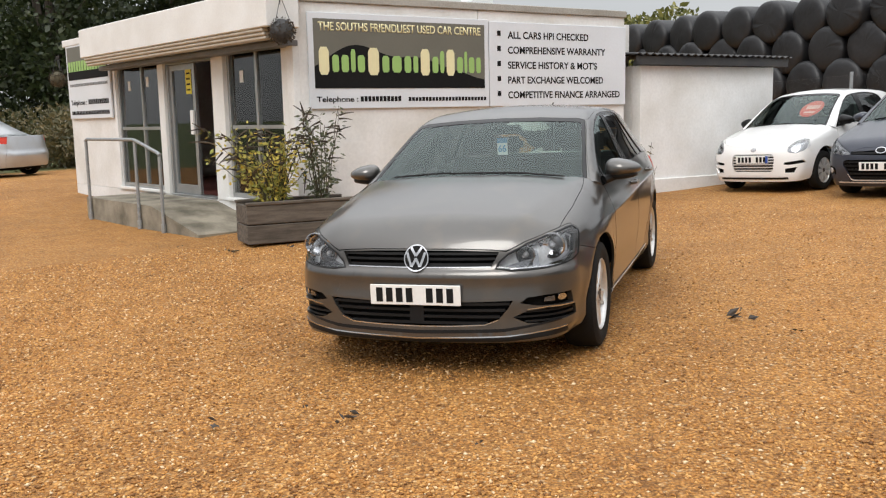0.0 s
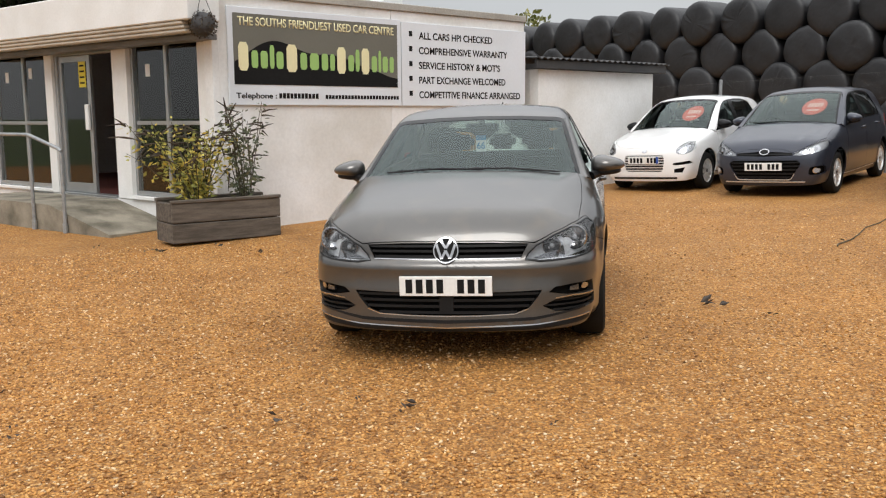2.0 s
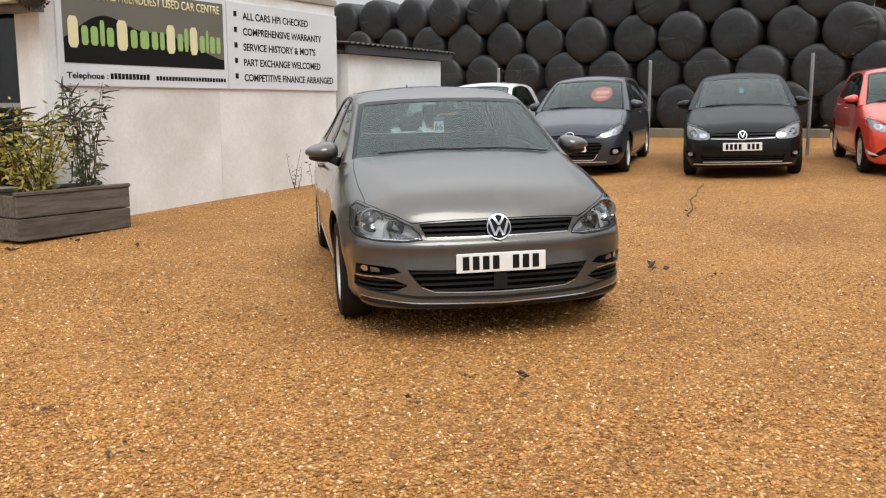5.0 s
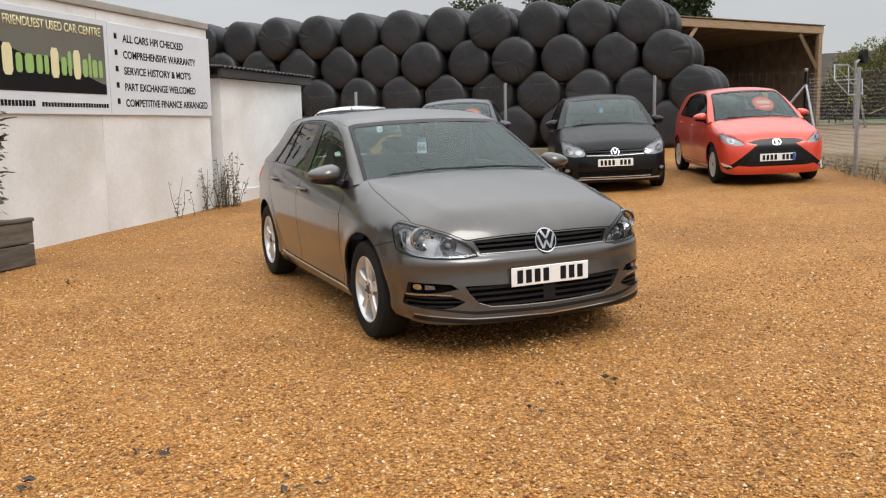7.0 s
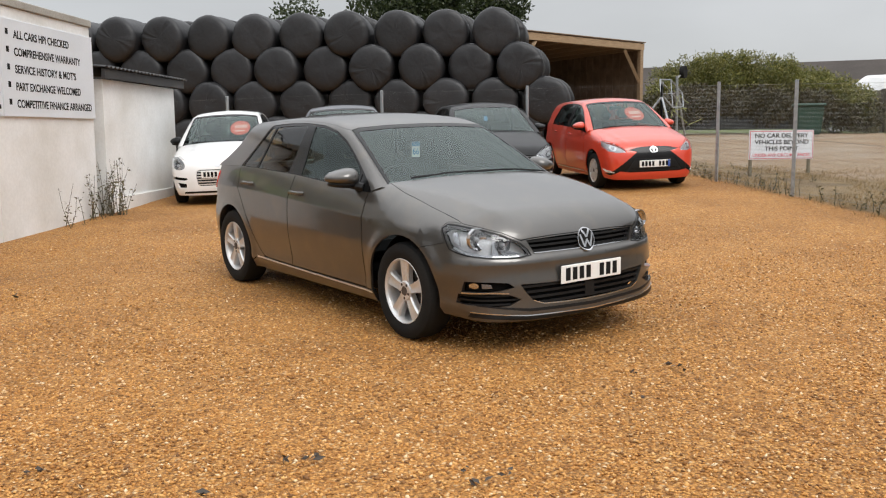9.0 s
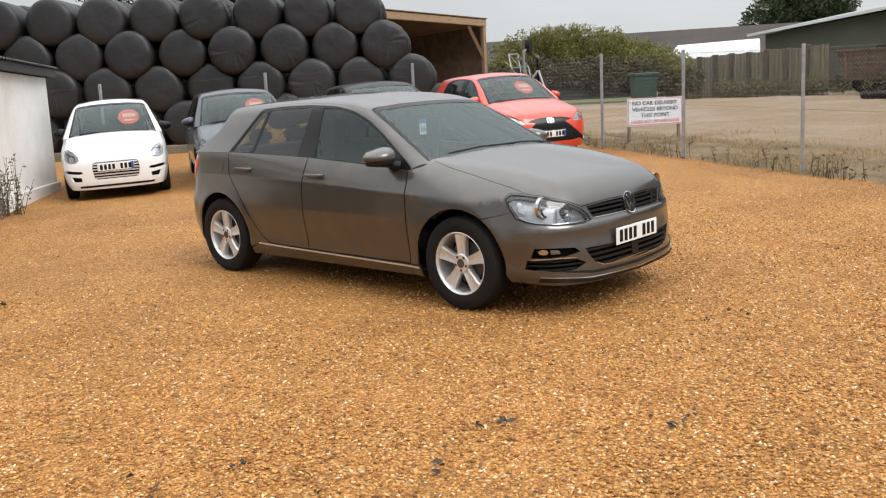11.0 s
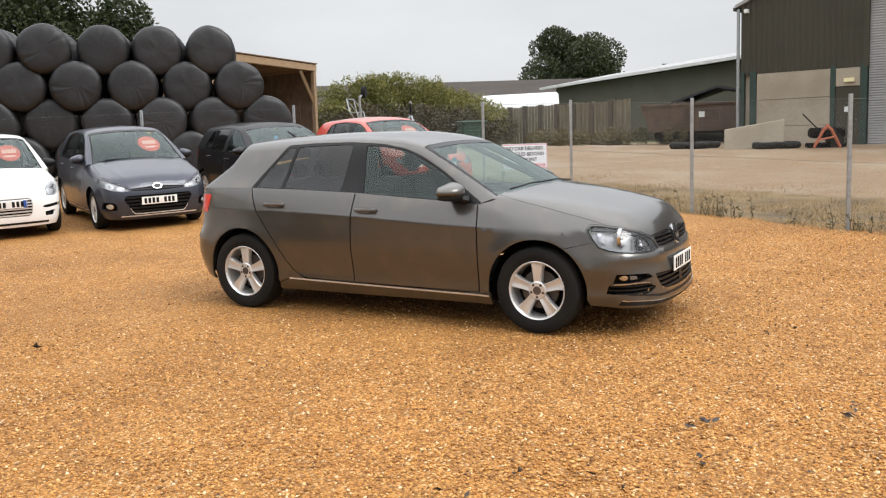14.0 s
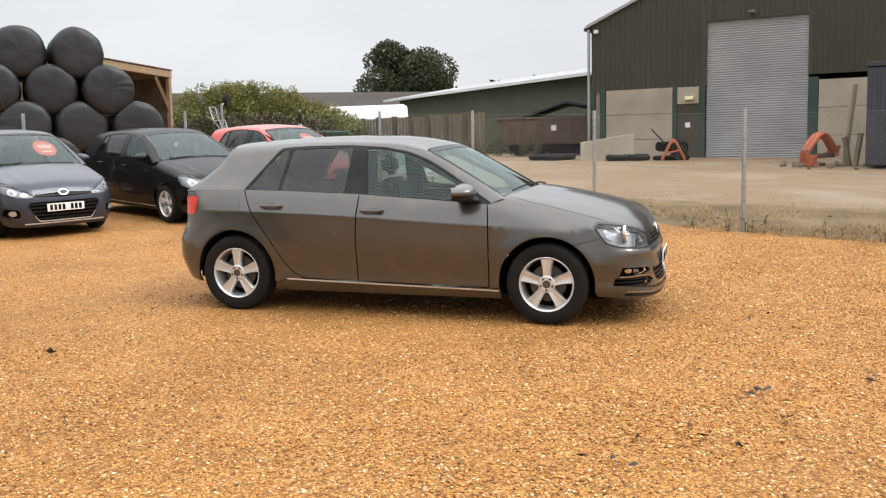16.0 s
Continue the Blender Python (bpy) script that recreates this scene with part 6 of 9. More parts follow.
def slope(p, f, e=0.004):
    g = np.zeros_like(p)
    for i in range(3):
        s = np.zeros(3)
        s[i] = e
        g[:, i] = f(p - s) - f(p + s)
    return g / np.maximum(np.linalg.norm(g, axis=1), 1e-9)[:, None]


def resample(pts, step, closed=True):
    p = np.array(pts, float)
    if closed:
        p = np.vstack([p, p[:1]])
    out = []
    for a, b in zip(p, p[1:]):
        k = max(1, int(np.linalg.norm(b - a) / step))
        out += [a + (b - a) * i / k for i in range(k)]
    if not closed:
        out.append(p[-1])
    return np.array(out)


def shrink(p, g):
    """Moves a closed outline inwards by g."""
    if g == 0:
        return p
    area = 0.5 * np.sum(p[:, 0] * np.roll(p[:, 1], -1) - np.roll(p[:, 0], -1) * p[:, 1])
    s = 1 if area > 0 else -1
    t = np.roll(p, -1, 0) - np.roll(p, 1, 0)
    n = np.stack([-t[:, 1], t[:, 0]], 1) * s
    return p + g * n / np.maximum(np.linalg.norm(n, axis=1), 1e-9)[:, None]


CREASE_X = (-2.3, -1.27, -0.82, -0.05, 0.42, 0.9, 2.3)


def skin(dom, outline, f, holes=(), step=0.045, gap=0.002, lift=0.0, rim=0.018, warp=None, mirror=False):
    """A panel of the body: an outline filled, cut into a fine net and laid on the form. Returns a mesh."""
    loops = [shrink(resample(outline, step * 0.7), gap)] + [shrink(resample(h, step * 0.7), -gap) for h in holes]
    bm = bmesh.new()
    for lp in loops:
        vs = [bm.verts.new((a, b, 0)) for a, b in lp]
        for i in range(len(vs)):
            bm.edges.new((vs[i], vs[(i + 1) % len(vs)]))
    bmesh.ops.triangle_fill(bm, use_beauty=True, use_dissolve=False, edges=bm.edges[:])
    lo, hi = loops[0].min(0), loops[0].max(0)
    for ax in (0, 1):
        no = (1, 0, 0) if ax == 0 else (0, 1, 0)
        v = lo[ax] + step * 0.53
        while v < hi[ax]:
            co = (v, 0, 0) if ax == 0 else (0, v, 0)
            bmesh.ops.bisect_plane(bm, geom=bm.verts[:] + bm.edges[:] + bm.faces[:], dist=1e-6, plane_co=co, plane_no=no)
            v += step
    if isinstance(dom, Side) and f is f_body and step < 0.05:     # cuts along the shoulder line
        for xa in CREASE_X[1:-1]:
            bmesh.ops.bisect_plane(bm, geom=bm.verts[:] + bm.edges[:] + bm.faces[:], dist=1e-6, plane_co=(xa, 0, 0), plane_no=(1, 0, 0))
        for xa, xb in zip(CREASE_X, CREASE_X[1:]):
            for v in (0.792, 0.805, 0.816):
                near = [fc for fc in bm.faces if xa < fc.calc_center_median().x < xb]
                za, zb = v - FORM["shear"](xa), v - FORM["shear"](xb)
                geom = list({w for fc in near for w in fc.verts}) + list({e for fc in near for e in fc.edges}) + near
                if near:
                    bmesh.ops.bisect_plane(bm, geom=geom, dist=1e-6, plane_co=(xa, za, 0), plane_no=(za - zb, xb - xa, 0))
    bmesh.ops.dissolve_degenerate(bm, dist=1e-5, edges=bm.edges[:])
    bm.verts.ensure_lookup_table()
    q = np.array([v.co[:2] for v in bm.verts])
    p = cast(dom, q, f)
    nrm = slope(p, f)
    if lift:
        p = p + nrm * lift
    verts, faces = list(map(tuple, p)), [[v.index for v in fc.verts] for fc in bm.faces]
    normals = list(map(tuple, nrm))
    if rim:
        for e in bm.edges:
            if len(e.link_faces) == 1:
                a, b = (v.index for v in e.verts)
                k = len(verts)
                verts += [tuple(p[a]), tuple(p[b]), tuple(p[b] - nrm[b] * rim), tuple(p[a] - nrm[a] * rim)]
                normals += [(0, 0, 0)] * 4
                faces.append([k, k + 1, k + 2, k + 3])
    # turn faces outwards
    for fc in faces[:len(bm.faces)]:
        a, b, c = (np.array(verts[i]) for i in fc[:3])
        if np.dot(np.cross(b - a, c - a), np.array(normals[fc[0]])) < 0:
            fc.reverse()
    bm.free()
    v = np.array(verts)
    nn = np.array(normals)
    if warp is not None:
        v2 = warp(v)
        e = 0.004
        t1 = np.cross(nn, [0.31, 0.7, 0.64])
        t1 /= np.maximum(np.linalg.norm(t1, axis=1), 1e-9)[:, None]
        t2 = np.cross(nn, t1)
        n2 = np.cross(warp(v + e * t1) - v2, warp(v + e * t2) - v2)
        ln = np.linalg.norm(n2, axis=1)[:, None]
        nn = np.where(ln > 1e-12, n2 / np.maximum(ln, 1e-12), 0)
        v = v2
    if mirror:
        v[:, 1] *= -1
        nn[:, 1] *= -1
        faces = [fc[::-1] for fc in faces]
    me = bpy.data.meshes.new("panel")
    me.from_pydata(v.tolist(), [], faces)
    me.shade_smooth()
    me.normals_split_custom_set_from_vertices([tuple(a) for a in nn])
    return me


def wheel(parent, at, side, r, width, rim_r, spokes, rim_mat, twin=0.30, name="wheel"):
    """A wheel on the y axis; side = -1 shows its face to the car's right."""
    w = thing(name, Matrix(), "", "")
    for key in ("label", "category"):
        if key in w:
            del w[key]
    w.parent = parent
    w.matrix_basis = Matrix.Translation(at) @ (pose(0, 0, 0, 90) if side < 0 else pose(0, 0, 0, -90))
    h = width / 2
    prof = [(rim_r * 0.99, -h * 0.86), (rim_r + 0.025, -h * 0.98), (r * 0.88, -h), (r * 0.965, -h * 0.86), (r, -h * 0.55), (r, h * 0.55), (r * 0.965, h * 0.86), (r * 0.88, h), (rim_r + 0.025, h * 0.98), (rim_r * 0.99, h * 0.86)]
    t = sweep(bmesh.new(), prof, 56)
    part("tyre", t, M["rubber"], w, smooth=True, angle=35)
    lip = sweep(bmesh.new(), [(rim_r * 0.93, h * 0.66), (rim_r * 1.0, h * 0.88), (rim_r * 0.985, h * 0.90), (rim_r * 0.955, h * 0.86), (rim_r * 0.925, h * 0.74), (rim_r * 0.90, -h * 0.6), (rim_r * 0.93, -h * 0.6)], 56)
    part("rim", lip, rim_mat, w, smooth=True, angle=35)
    if twin is not None:
        for k in range(spokes):
            a = k * math.tau / spokes + math.pi / 2
            bm = bmesh.new()
            top, zo, zi = h * 0.80, h * 0.42, h * 0.55
            # each spoke: broad with a ridge along each edge, narrowing to the hub
            rows = []
            for rr, wd, zt in ((rim_r * 0.18, 0.030, h * 0.70), (rim_r * 0.45, 0.033, h * 0.75), (rim_r * 0.72, 0.041, h * 0.77), (rim_r * 0.95, 0.053, h * 0.75)):
                rows.append([bm.verts.new((rr, y, z)) for y, z in ((-wd, zt - 0.045), (-wd, zt - 0.012), (-wd * 0.82, zt), (-wd * 0.22, zt - 0.007), (wd * 0.22, zt - 0.007), (wd * 0.82, zt), (wd, zt - 0.012), (wd, zt - 0.045))])
            for r0, r1 in zip(rows, rows[1:]):
                for i in range(8):
                    bm.faces.new((r0[i], r1[i], r1[(i + 1) % 8], r0[(i + 1) % 8]))
            bm.faces.new(rows[0])
            bm.faces.new(rows[-1][::-1])
            part("spoke", turned(bm, pose(0, 0, 0, 0, 0, math.degrees(a))), rim_mat, w, smooth=True, angle=25)
    bm = bmesh.new()
    sweep(bm, [(0.001, h * 0.45), (0.062, h * 0.45), (0.066, h * 0.70), (0.058, h * 0.765), (0.036, h * 0.775), (0.001, h * 0.775)], 28)
    hub = part("hub", bm, rim_mat, w, smooth=True, angle=30)
    part("hub_cap", sweep(bmesh.new(), [(0.001, h * 0.776), (0.031, h * 0.776), (0.029, h * 0.80), (0.001, h * 0.803)], 20), M["steel_dark"], hub, smooth=True, angle=30)
    for k in range(5):
        a = (k + 0.5) * math.tau / 5 + math.pi / 2
        part("wheel_bolt", turned(sweep(bmesh.new(), [(0.001, h * 0.74), (0.010, h * 0.74), (0.010, h * 0.79), (0.001, h * 0.79)], 8), Matrix.Translation((0.047 * math.cos(a), 0.047 * math.sin(a), 0))), M["steel_dark"], hub)
    part("brake_disc", sweep(bmesh.new(), [(0.05, -0.012), (0.14, -0.012), (0.14, 0.012), (0.05, 0.012)], 32), M["steel_dark"], w)
    part("barrel_back", sweep(bmesh.new(), [(0.001, -h * 0.55), (rim_r * 0.92, -h * 0.55), (rim_r * 0.92, -h * 0.5), (0.001, -h * 0.5)], 32), M["dark"], w)
    return w


def covered_wheel(parent, at, side, r, width, rim_r, holes):
    """A steel wheel behind a silver plastic cover with many slots."""
    w = wheel(parent, at, side, r, width, rim_r, 0, M["alloy"], None)
    h = width / 2
    for k in range(holes):
        a = k * math.tau / holes
        bm = bmesh.new()
        rows = []
        for rr, wd, z in ((rim_r * 0.2, 0.022, h * 0.80), (rim_r * 0.55, 0.024, h * 0.83), (rim_r * 0.94, 0.038, h * 0.80)):
            rows.append([bm.verts.new((rr, y, zz)) for y, zz in ((-wd, z - 0.02), (-wd, z), (wd, z), (wd, z - 0.02))])
        for r0, r1 in zip(rows, rows[1:]):
            for i in range(4):
                bm.faces.new((r0[i], r1[i], r1[(i + 1) % 4], r0[(i + 1) % 4]))
        bm.faces.new(rows[0])
        bm.faces.new(rows[-1][::-1])
        part("cover_spoke", turned(bm, pose(0, 0, 0, 0, 0, math.degrees(a))), M["alloy"], w, smooth=True, angle=30)
    return w


def ellipse(cx, cy, rx, ry, n=28, rot=0.0):
    c, s = math.cos(radians(rot)), math.sin(radians(rot))
    return [(cx + rx * math.cos(a) * c - ry * math.sin(a) * s, cy + rx * math.cos(a) * s + ry * math.sin(a) * c) for a in [i * math.tau / n for i in range(n)]]


def rounded(pts, r, n=4):
    """Rounds the corners of an outline."""
    p = [Vector(a) for a in pts]
    out = []
    for i, b in enumerate(p):
        a, c = p[i - 1], p[(i + 1) % len(p)]
        u, v = (a - b), (c - b)
        k = min(r, u.length * 0.45, v.length * 0.45)
        s, e = b + u.normalized() * k, b + v.normalized() * k
        for j in range(n + 1):
            t = j / n
            out.append(tuple((1 - t) ** 2 * s + 2 * t * (1 - t) * b + t * t * e))
    return out


def flipped(pts):
    return [(-a, b) for a, b in pts[::-1]]


SMALL_SHAPE = {
    "hood_side": [(1.5, -0.768), (1.2, -0.765), (1.08, -0.752), (0.975, -0.735)],
    "cowl": [(0.975, -0.735), (1.005, -0.55), (1.03, -0.3), (1.04, 0.0)],
    "joint": 38, "door_low": (0.268, 0.268),
    "wing_top": [(0.852, 0.895), (0.90, 0.905), (0.955, 0.918)],
    "belt": [(-1.85, 0.980), (-1.2, 0.980), (-0.2, 0.972), (0.4, 0.938), (0.85, 0.893)],
    "rear_edge": [(-1.235, 0.980), (-1.255, 0.88), (-1.265, 0.78)] + [(-AX + 0.405 * math.cos(radians(a)), AXZ + 0.405 * math.sin(radians(a))) for a in (84, 72, 60, 48, 36, 24, 12, 2, -7)],
    "quarter": [(-1.6, 0.981), (-1.84, 0.981), (-1.86, 0.60), (-1.80, 0.24)], "strip": (0.250, 0.250),
    "tail_lamp": [(-1.70, 0.975), (-1.845, 0.975), (-1.85, 0.80), (-1.74, 0.815)],
    "screen_side": [(-0.745, 0.945), (-0.707, 1.06), (-0.668, 1.17), (-0.630, 1.28), (-0.605, 1.345)],
    "screen_top": [(-0.605, 1.345), (-0.55, 1.366), (-0.3, 1.386), (0.0, 1.392)],
    "gutter": [(0.08, 1.362), (-0.12, 1.376), (-0.5, 1.387), (-0.9, 1.382), (-1.3, 1.357), (-1.56, 1.328)],
    "pillar": [(-1.56, 1.328), (-1.70, 1.20), (-1.79, 1.10), (-1.85, 0.978)],
    "roof_end": [(-1.585, -0.5), (-1.605, -0.25), (-1.612, 0.0)],
    "windows": (rounded([(0.715, 0.930), (0.70, 1.035), (0.50, 1.150), (0.30, 1.255), (0.12, 1.315), (-0.112, 1.342), (-0.112, 0.985)], 0.015),
                rounded([(0.885, 0.920), (0.735, 1.008), (0.745, 0.928)], 0.012),
                rounded([(-0.294, 0.994), (-0.294, 1.350), (-0.62, 1.350), (-0.93, 1.328), (-0.93, 1.000)], 0.015),
                rounded([(-0.965, 1.002), (-0.965, 1.322), (-1.09, 1.288), (-1.225, 1.10), (-1.25, 1.010)], 0.02)),
    "band": rounded([(0.905, 0.913), (0.72, 1.040), (0.52, 1.158), (0.30, 1.272), (0.10, 1.335), (-0.15, 1.358), (-0.5, 1.366), (-0.8, 1.356), (-1.0, 1.332), (-1.12, 1.296), (-1.255, 1.10), (-1.285, 0.993), (-0.9, 0.988), (-0.1, 0.974), (0.45, 0.942)], 0.03),
    "handles": ((-0.07, 0.862), (-0.99, 0.882)),
}
LARGE_SHAPE = {
    "hood_side": [(1.74, -0.728), (1.5, -0.742), (1.2, -0.738), (1.08, -0.728), (0.975, -0.712)],
    "cowl": [(0.975, -0.712), (1.03, -0.55), (1.075, -0.3), (1.09, 0.0)],
    "joint": 57, "door_low": (0.278, 0.300),
    "wing_top": [(0.852, 0.915), (0.90, 0.935), (0.955, 0.956)],
    "belt": [(-1.80, 1.000), (-1.26, 1.012), (-0.82, 1.005), (-0.21, 0.985), (0.42, 0.946), (0.85, 0.913)],
    "rear_edge": [(-1.24, 1.0118), (-1.205, 0.93), (-1.135, 0.81), (-1.06, 0.71), (-0.985, 0.61), (-0.915, 0.505), (-0.855, 0.415), (-0.79, 0.345), (-0.72, 0.308)],
    "quarter": [(-1.6, 1.005), (-1.80, 1.000), (-1.86, 0.60), (-1.78, 0.24)], "strip": (0.246, 0.278),
    "tail_lamp": [(-1.685, 0.955), (-1.845, 0.950), (-1.86, 0.80), (-1.70, 0.805)],
    "screen_side": [(-0.735, 0.955), (-0.700, 1.06), (-0.664, 1.17), (-0.625, 1.28), (-0.605, 1.325)],
    "screen_top": [(-0.605, 1.325), (-0.55, 1.341), (-0.3, 1.356), (0.0, 1.361)],
    "gutter": [(0.10, 1.358), (-0.12, 1.379), (-0.5, 1.391), (-0.9, 1.384), (-1.25, 1.364), (-1.45, 1.342)],
    "pillar": [(-1.45, 1.342), (-1.55, 1.24), (-1.66, 1.13), (-1.80, 0.999)],
    "roof_end": [(-1.51, -0.42), (-1.58, -0.22), (-1.61, 0.0)],
    "windows": (rounded([(0.655, 0.942), (0.635, 1.055), (0.50, 1.142), (0.34, 1.232), (0.17, 1.298), (-0.03, 1.338), (-0.198, 1.350), (-0.140, 0.990)], 0.018),
                rounded([(0.865, 0.928), (0.675, 1.035), (0.690, 0.942)], 0.012),
                rounded([(-0.352, 1.000), (-0.330, 1.356), (-0.62, 1.351), (-0.862, 1.340), (-0.915, 1.016)], 0.018),
                rounded([(-0.945, 1.018), (-0.895, 1.337), (-0.968, 1.332), (-1.06, 1.225), (-1.15, 1.115), (-1.215, 1.020)], 0.02)),
    "band": rounded([(0.895, 0.917), (0.72, 1.026), (0.52, 1.152), (0.34, 1.252), (0.16, 1.320), (-0.05, 1.357), (-0.35, 1.373), (-0.70, 1.369), (-0.975, 1.352), (-1.07, 1.240), (-1.17, 1.120), (-1.258, 1.007), (-0.9, 1.001), (-0.2, 0.980), (0.45, 0.939)], 0.03),
    "handles": ((-0.085, 0.860), (-0.97, 0.886)),
}


def build_car(name, m, label, paint, spec):
    """A hatchback with all its panels, glass, lamps, wheels and cabin."""
    FORM.update(LARGE_FORM if spec.get("large") else SMALL_FORM)
    S = LARGE_SHAPE if spec.get("large") else SMALL_SHAPE
    ARCH = FORM["arch"]
    car = thing(name, m, label, "car", "parked cars")
    warp = spec.get("warp")
    step = spec.get("step", 0.045)
    side, slant, top, nose, tail, ahead = Side(), Slant(28), Top(), Nose(1), Nose(-1, 0.9, 1.1), Front(1, 0.2)
    glass_mat = M["car_glass"]

    def add(pname, dom, outline, f, material, parent=car, holes=(), gap=0.0015, lift=0.0, rim=0.018, both=False, label="", st=None):
        made = []
        for mir in ((False, True) if both else (False,)):
            me = skin(dom, outline, f, holes, st or step, gap, lift, rim, warp, mir)
            me.materials.append(material)
            ob = new(pname, me)
            ob.parent = parent
            if label:
                tagged(ob, label)
            made.append(ob)
        return made[0] if not both else made

    def to(dom, p3):
        return [tuple(a) for a in dom.flat(np.asarray(p3))]

    fr = spec["front"]
    # shared edges, right-hand side (y < 0)
    lamp = [(-y, z) for y, z in fr["lamp"]]                       # closed outline from ahead, first the outer top corner
    hood_front_r = [(-y, z) for y, z in fr["hood_edge"]]          # from the middle outwards, along the lamp's top to its outer top corner
    if fr.get("wrapped"):                                         # lamp and bonnet edge drawn round the nose
        lamp3 = cast(nose, resample(lamp, 0.03), f_body)
        hf3 = cast(nose, resample(hood_front_r, 0.03, False), f_body)
    else:
        lamp3 = cast(nose, to(nose, cast(ahead, resample(lamp, 0.04), f_body)), f_body)
        hf3 = cast(ahead, resample(hood_front_r, 0.04, False), f_body)
    cut3 = cast(top, resample(S["hood_side"], 0.05, False), f_body)
    cowl3 = cast(top, resample(S["cowl"], 0.06, False), f_body)
    # bonnet
    half = to(top, hf3)[::1]
    right = half + to(top, cut3)[0:] + to(top, cowl3)[1:]
    out = right + [(x, -y) for x, y in right[::-1] if abs(y) > 1e-4]
    add("bonnet", top, out, f_body, paint)
    # nose: bumper with openings
    edge = to(nose, hf3)
    side_join = cast(side, resample([(AX + ARCH * math.cos(radians(a)), AXZ + ARCH * math.sin(radians(a))) for a in range(S["joint"], -13, -8)], 0.04, False), f_body)
    lamp_low = fr["lamp_low"]                                      # the lamp's lowest rear corner
    low3 = cast(nose if fr.get("wrapped") else ahead, [(-lamp_low[0], lamp_low[1])], f_body)[0]
    round3 = cast(nose, [(-a, z) for a, z in fr["wrapped"]], f_body) if fr.get("wrapped") else lamp3[:1]   # behind the lamp
    join_up = np.stack([low3 + (side_join[0] - low3) * t for t in np.linspace(0, 1, 5)[1:-1]])
    half_n = edge + to(nose, round3) + [to(nose, low3[None])[0]] + to(nose, join_up) + to(nose, side_join)
    sbot = to(nose, side_join[-1:])[0]
    half_n += [(-abs(sbot[0]) * t, fr.get("bottom", 0.175) + 0.03 * t ** 3) for t in np.linspace(0.97, 0.0, 14)]
    # nose outline: middle top, out to the lamp, its rear end, down to the arch, back along the bottom
    n_out = half_n[:-1] + [half_n[-1]] + [(-a, b) for a, b in half_n[::-1] if abs(a) > 1e-3]
    lamp_n = shrink(np.array(to(nose, lamp3)), 0.001)
    holes = [[tuple(v) for v in shrink(lamp_n, 0.0055)]]
    holes.append([(-a, b) for a, b in holes[0]])
    grilles = []
    for g in fr["openings"]:
        p3 = cast(ahead, resample([(-y, z) for y, z in g["outline"]], 0.05), f_body)
        hn = to(nose, p3)
        grilles.append((g, hn))
        holes.append(hn)
        if g.get("both"):
            holes.append([(-a, b) for a, b in hn])
    add("front_bumper", nose, n_out, f_body, paint, holes=holes, rim=0.035)
    for g, hn in grilles:
        mats = g.get("mat", M["black"])
        back = add(g["name"], nose, hn, f_body, M["dark"], gap=0.0, lift=-0.045, rim=0, both=g.get("both", False), label=g.get("label", ""))
        for obs, sgn in zip(back if isinstance(back, list) else [back], (1, -1)):
            q = np.array(hn)
            zlo, zhi = q[:, 1].min(), q[:, 1].max()
            for i in range(g.get("slats", 0)):
                z = zlo + (zhi - zlo) * (i + 0.5) / g["slats"]
                dz = (zhi - zlo) / g["slats"] * g.get("fill", 0.28)
                xs = []
                for a, b in zip(q, np.roll(q, -1, 0)):
                    if (a[1] - z) * (b[1] - z) <= 0 and a[1] != b[1]:
                        xs.append(a[0] + (b[0] - a[0]) * (z - a[1]) / (b[1] - a[1]))
                if len(xs) < 2:
                    continue
                x0, x1 = min(xs) + 0.003, max(xs) - 0.003
                me = skin(nose, [(x0, z - dz), (x1, z - dz), (x1, z + dz), (x0, z + dz)], f_body, (), step, 0, g.get("slat_lift", -0.012), 0.03, warp, sgn < 0)
                part("slat", me, mats, obs)
            if g.get("trim"):
                z0 = g["trim"]
                path = np.array([(a, b) for a, b in hn])
                lo = path[path[:, 1] > zlo + (zhi - zlo) * 0.4] if g.get("trim_top") else path[path[:, 1] < zlo + (zhi - zlo) * g.get("trim_low", 0.35)]
                lo = lo[np.argsort(lo[:, 0])]
                o2 = [(a, b - z0) for a, b in lo] + [(a, b + 0.001) for a, b in lo[::-1]]
                part("chrome_strip", skin(nose, o2, f_body, (), step, 0, 0.004, 0.006, warp, sgn < 0), M[g.get("trim_mat", "alloy")], obs)
    # head lamps
    for mir in (False, True):
        hl = part("headlamp", skin(nose, lamp_n, f_body, (), step, 0.004, -0.055 if fr.get("bowls") else -0.03, 0, warp, mir), M[fr.get("lamp_back", "lamp_back")], car, "clear headlamp with chrome reflectors")
        for nm, o, lf, mt in fr["lamp_parts"]:
            p3 = cast(nose if fr.get("wrapped") else ahead, [(-y, z) for y, z in o], f_body)
            part(nm, skin(nose, to(nose, p3), f_body, (), 0.03, 0, lf, 0.03, warp, mir), M[mt], hl)
        for nm, by, bz, br in fr.get("bowls", ()):
            c = cast(ahead, [(-by, bz)], f_body)[0]
            bm = bmesh.new()
            prof = [(0.012, -0.028), (0.30 * br, -0.026), (0.55 * br, -0.020), (0.8 * br, -0.010), (br, 0.004), (br + 0.006, 0.003), (br + 0.006, -0.02)]
            sweep(bm, prof, 18)
            turned(bm, Matrix.Translation((c[0] - 0.030, (1 if mir else -1) * by, bz)) @ pose(0, 0, 0, 0, 90, 0))
            bowl = part(nm, bm, M["lamp_chrome"] if br > 0.05 else M["lamp_dull"], hl)
            bulb = bmesh.new()
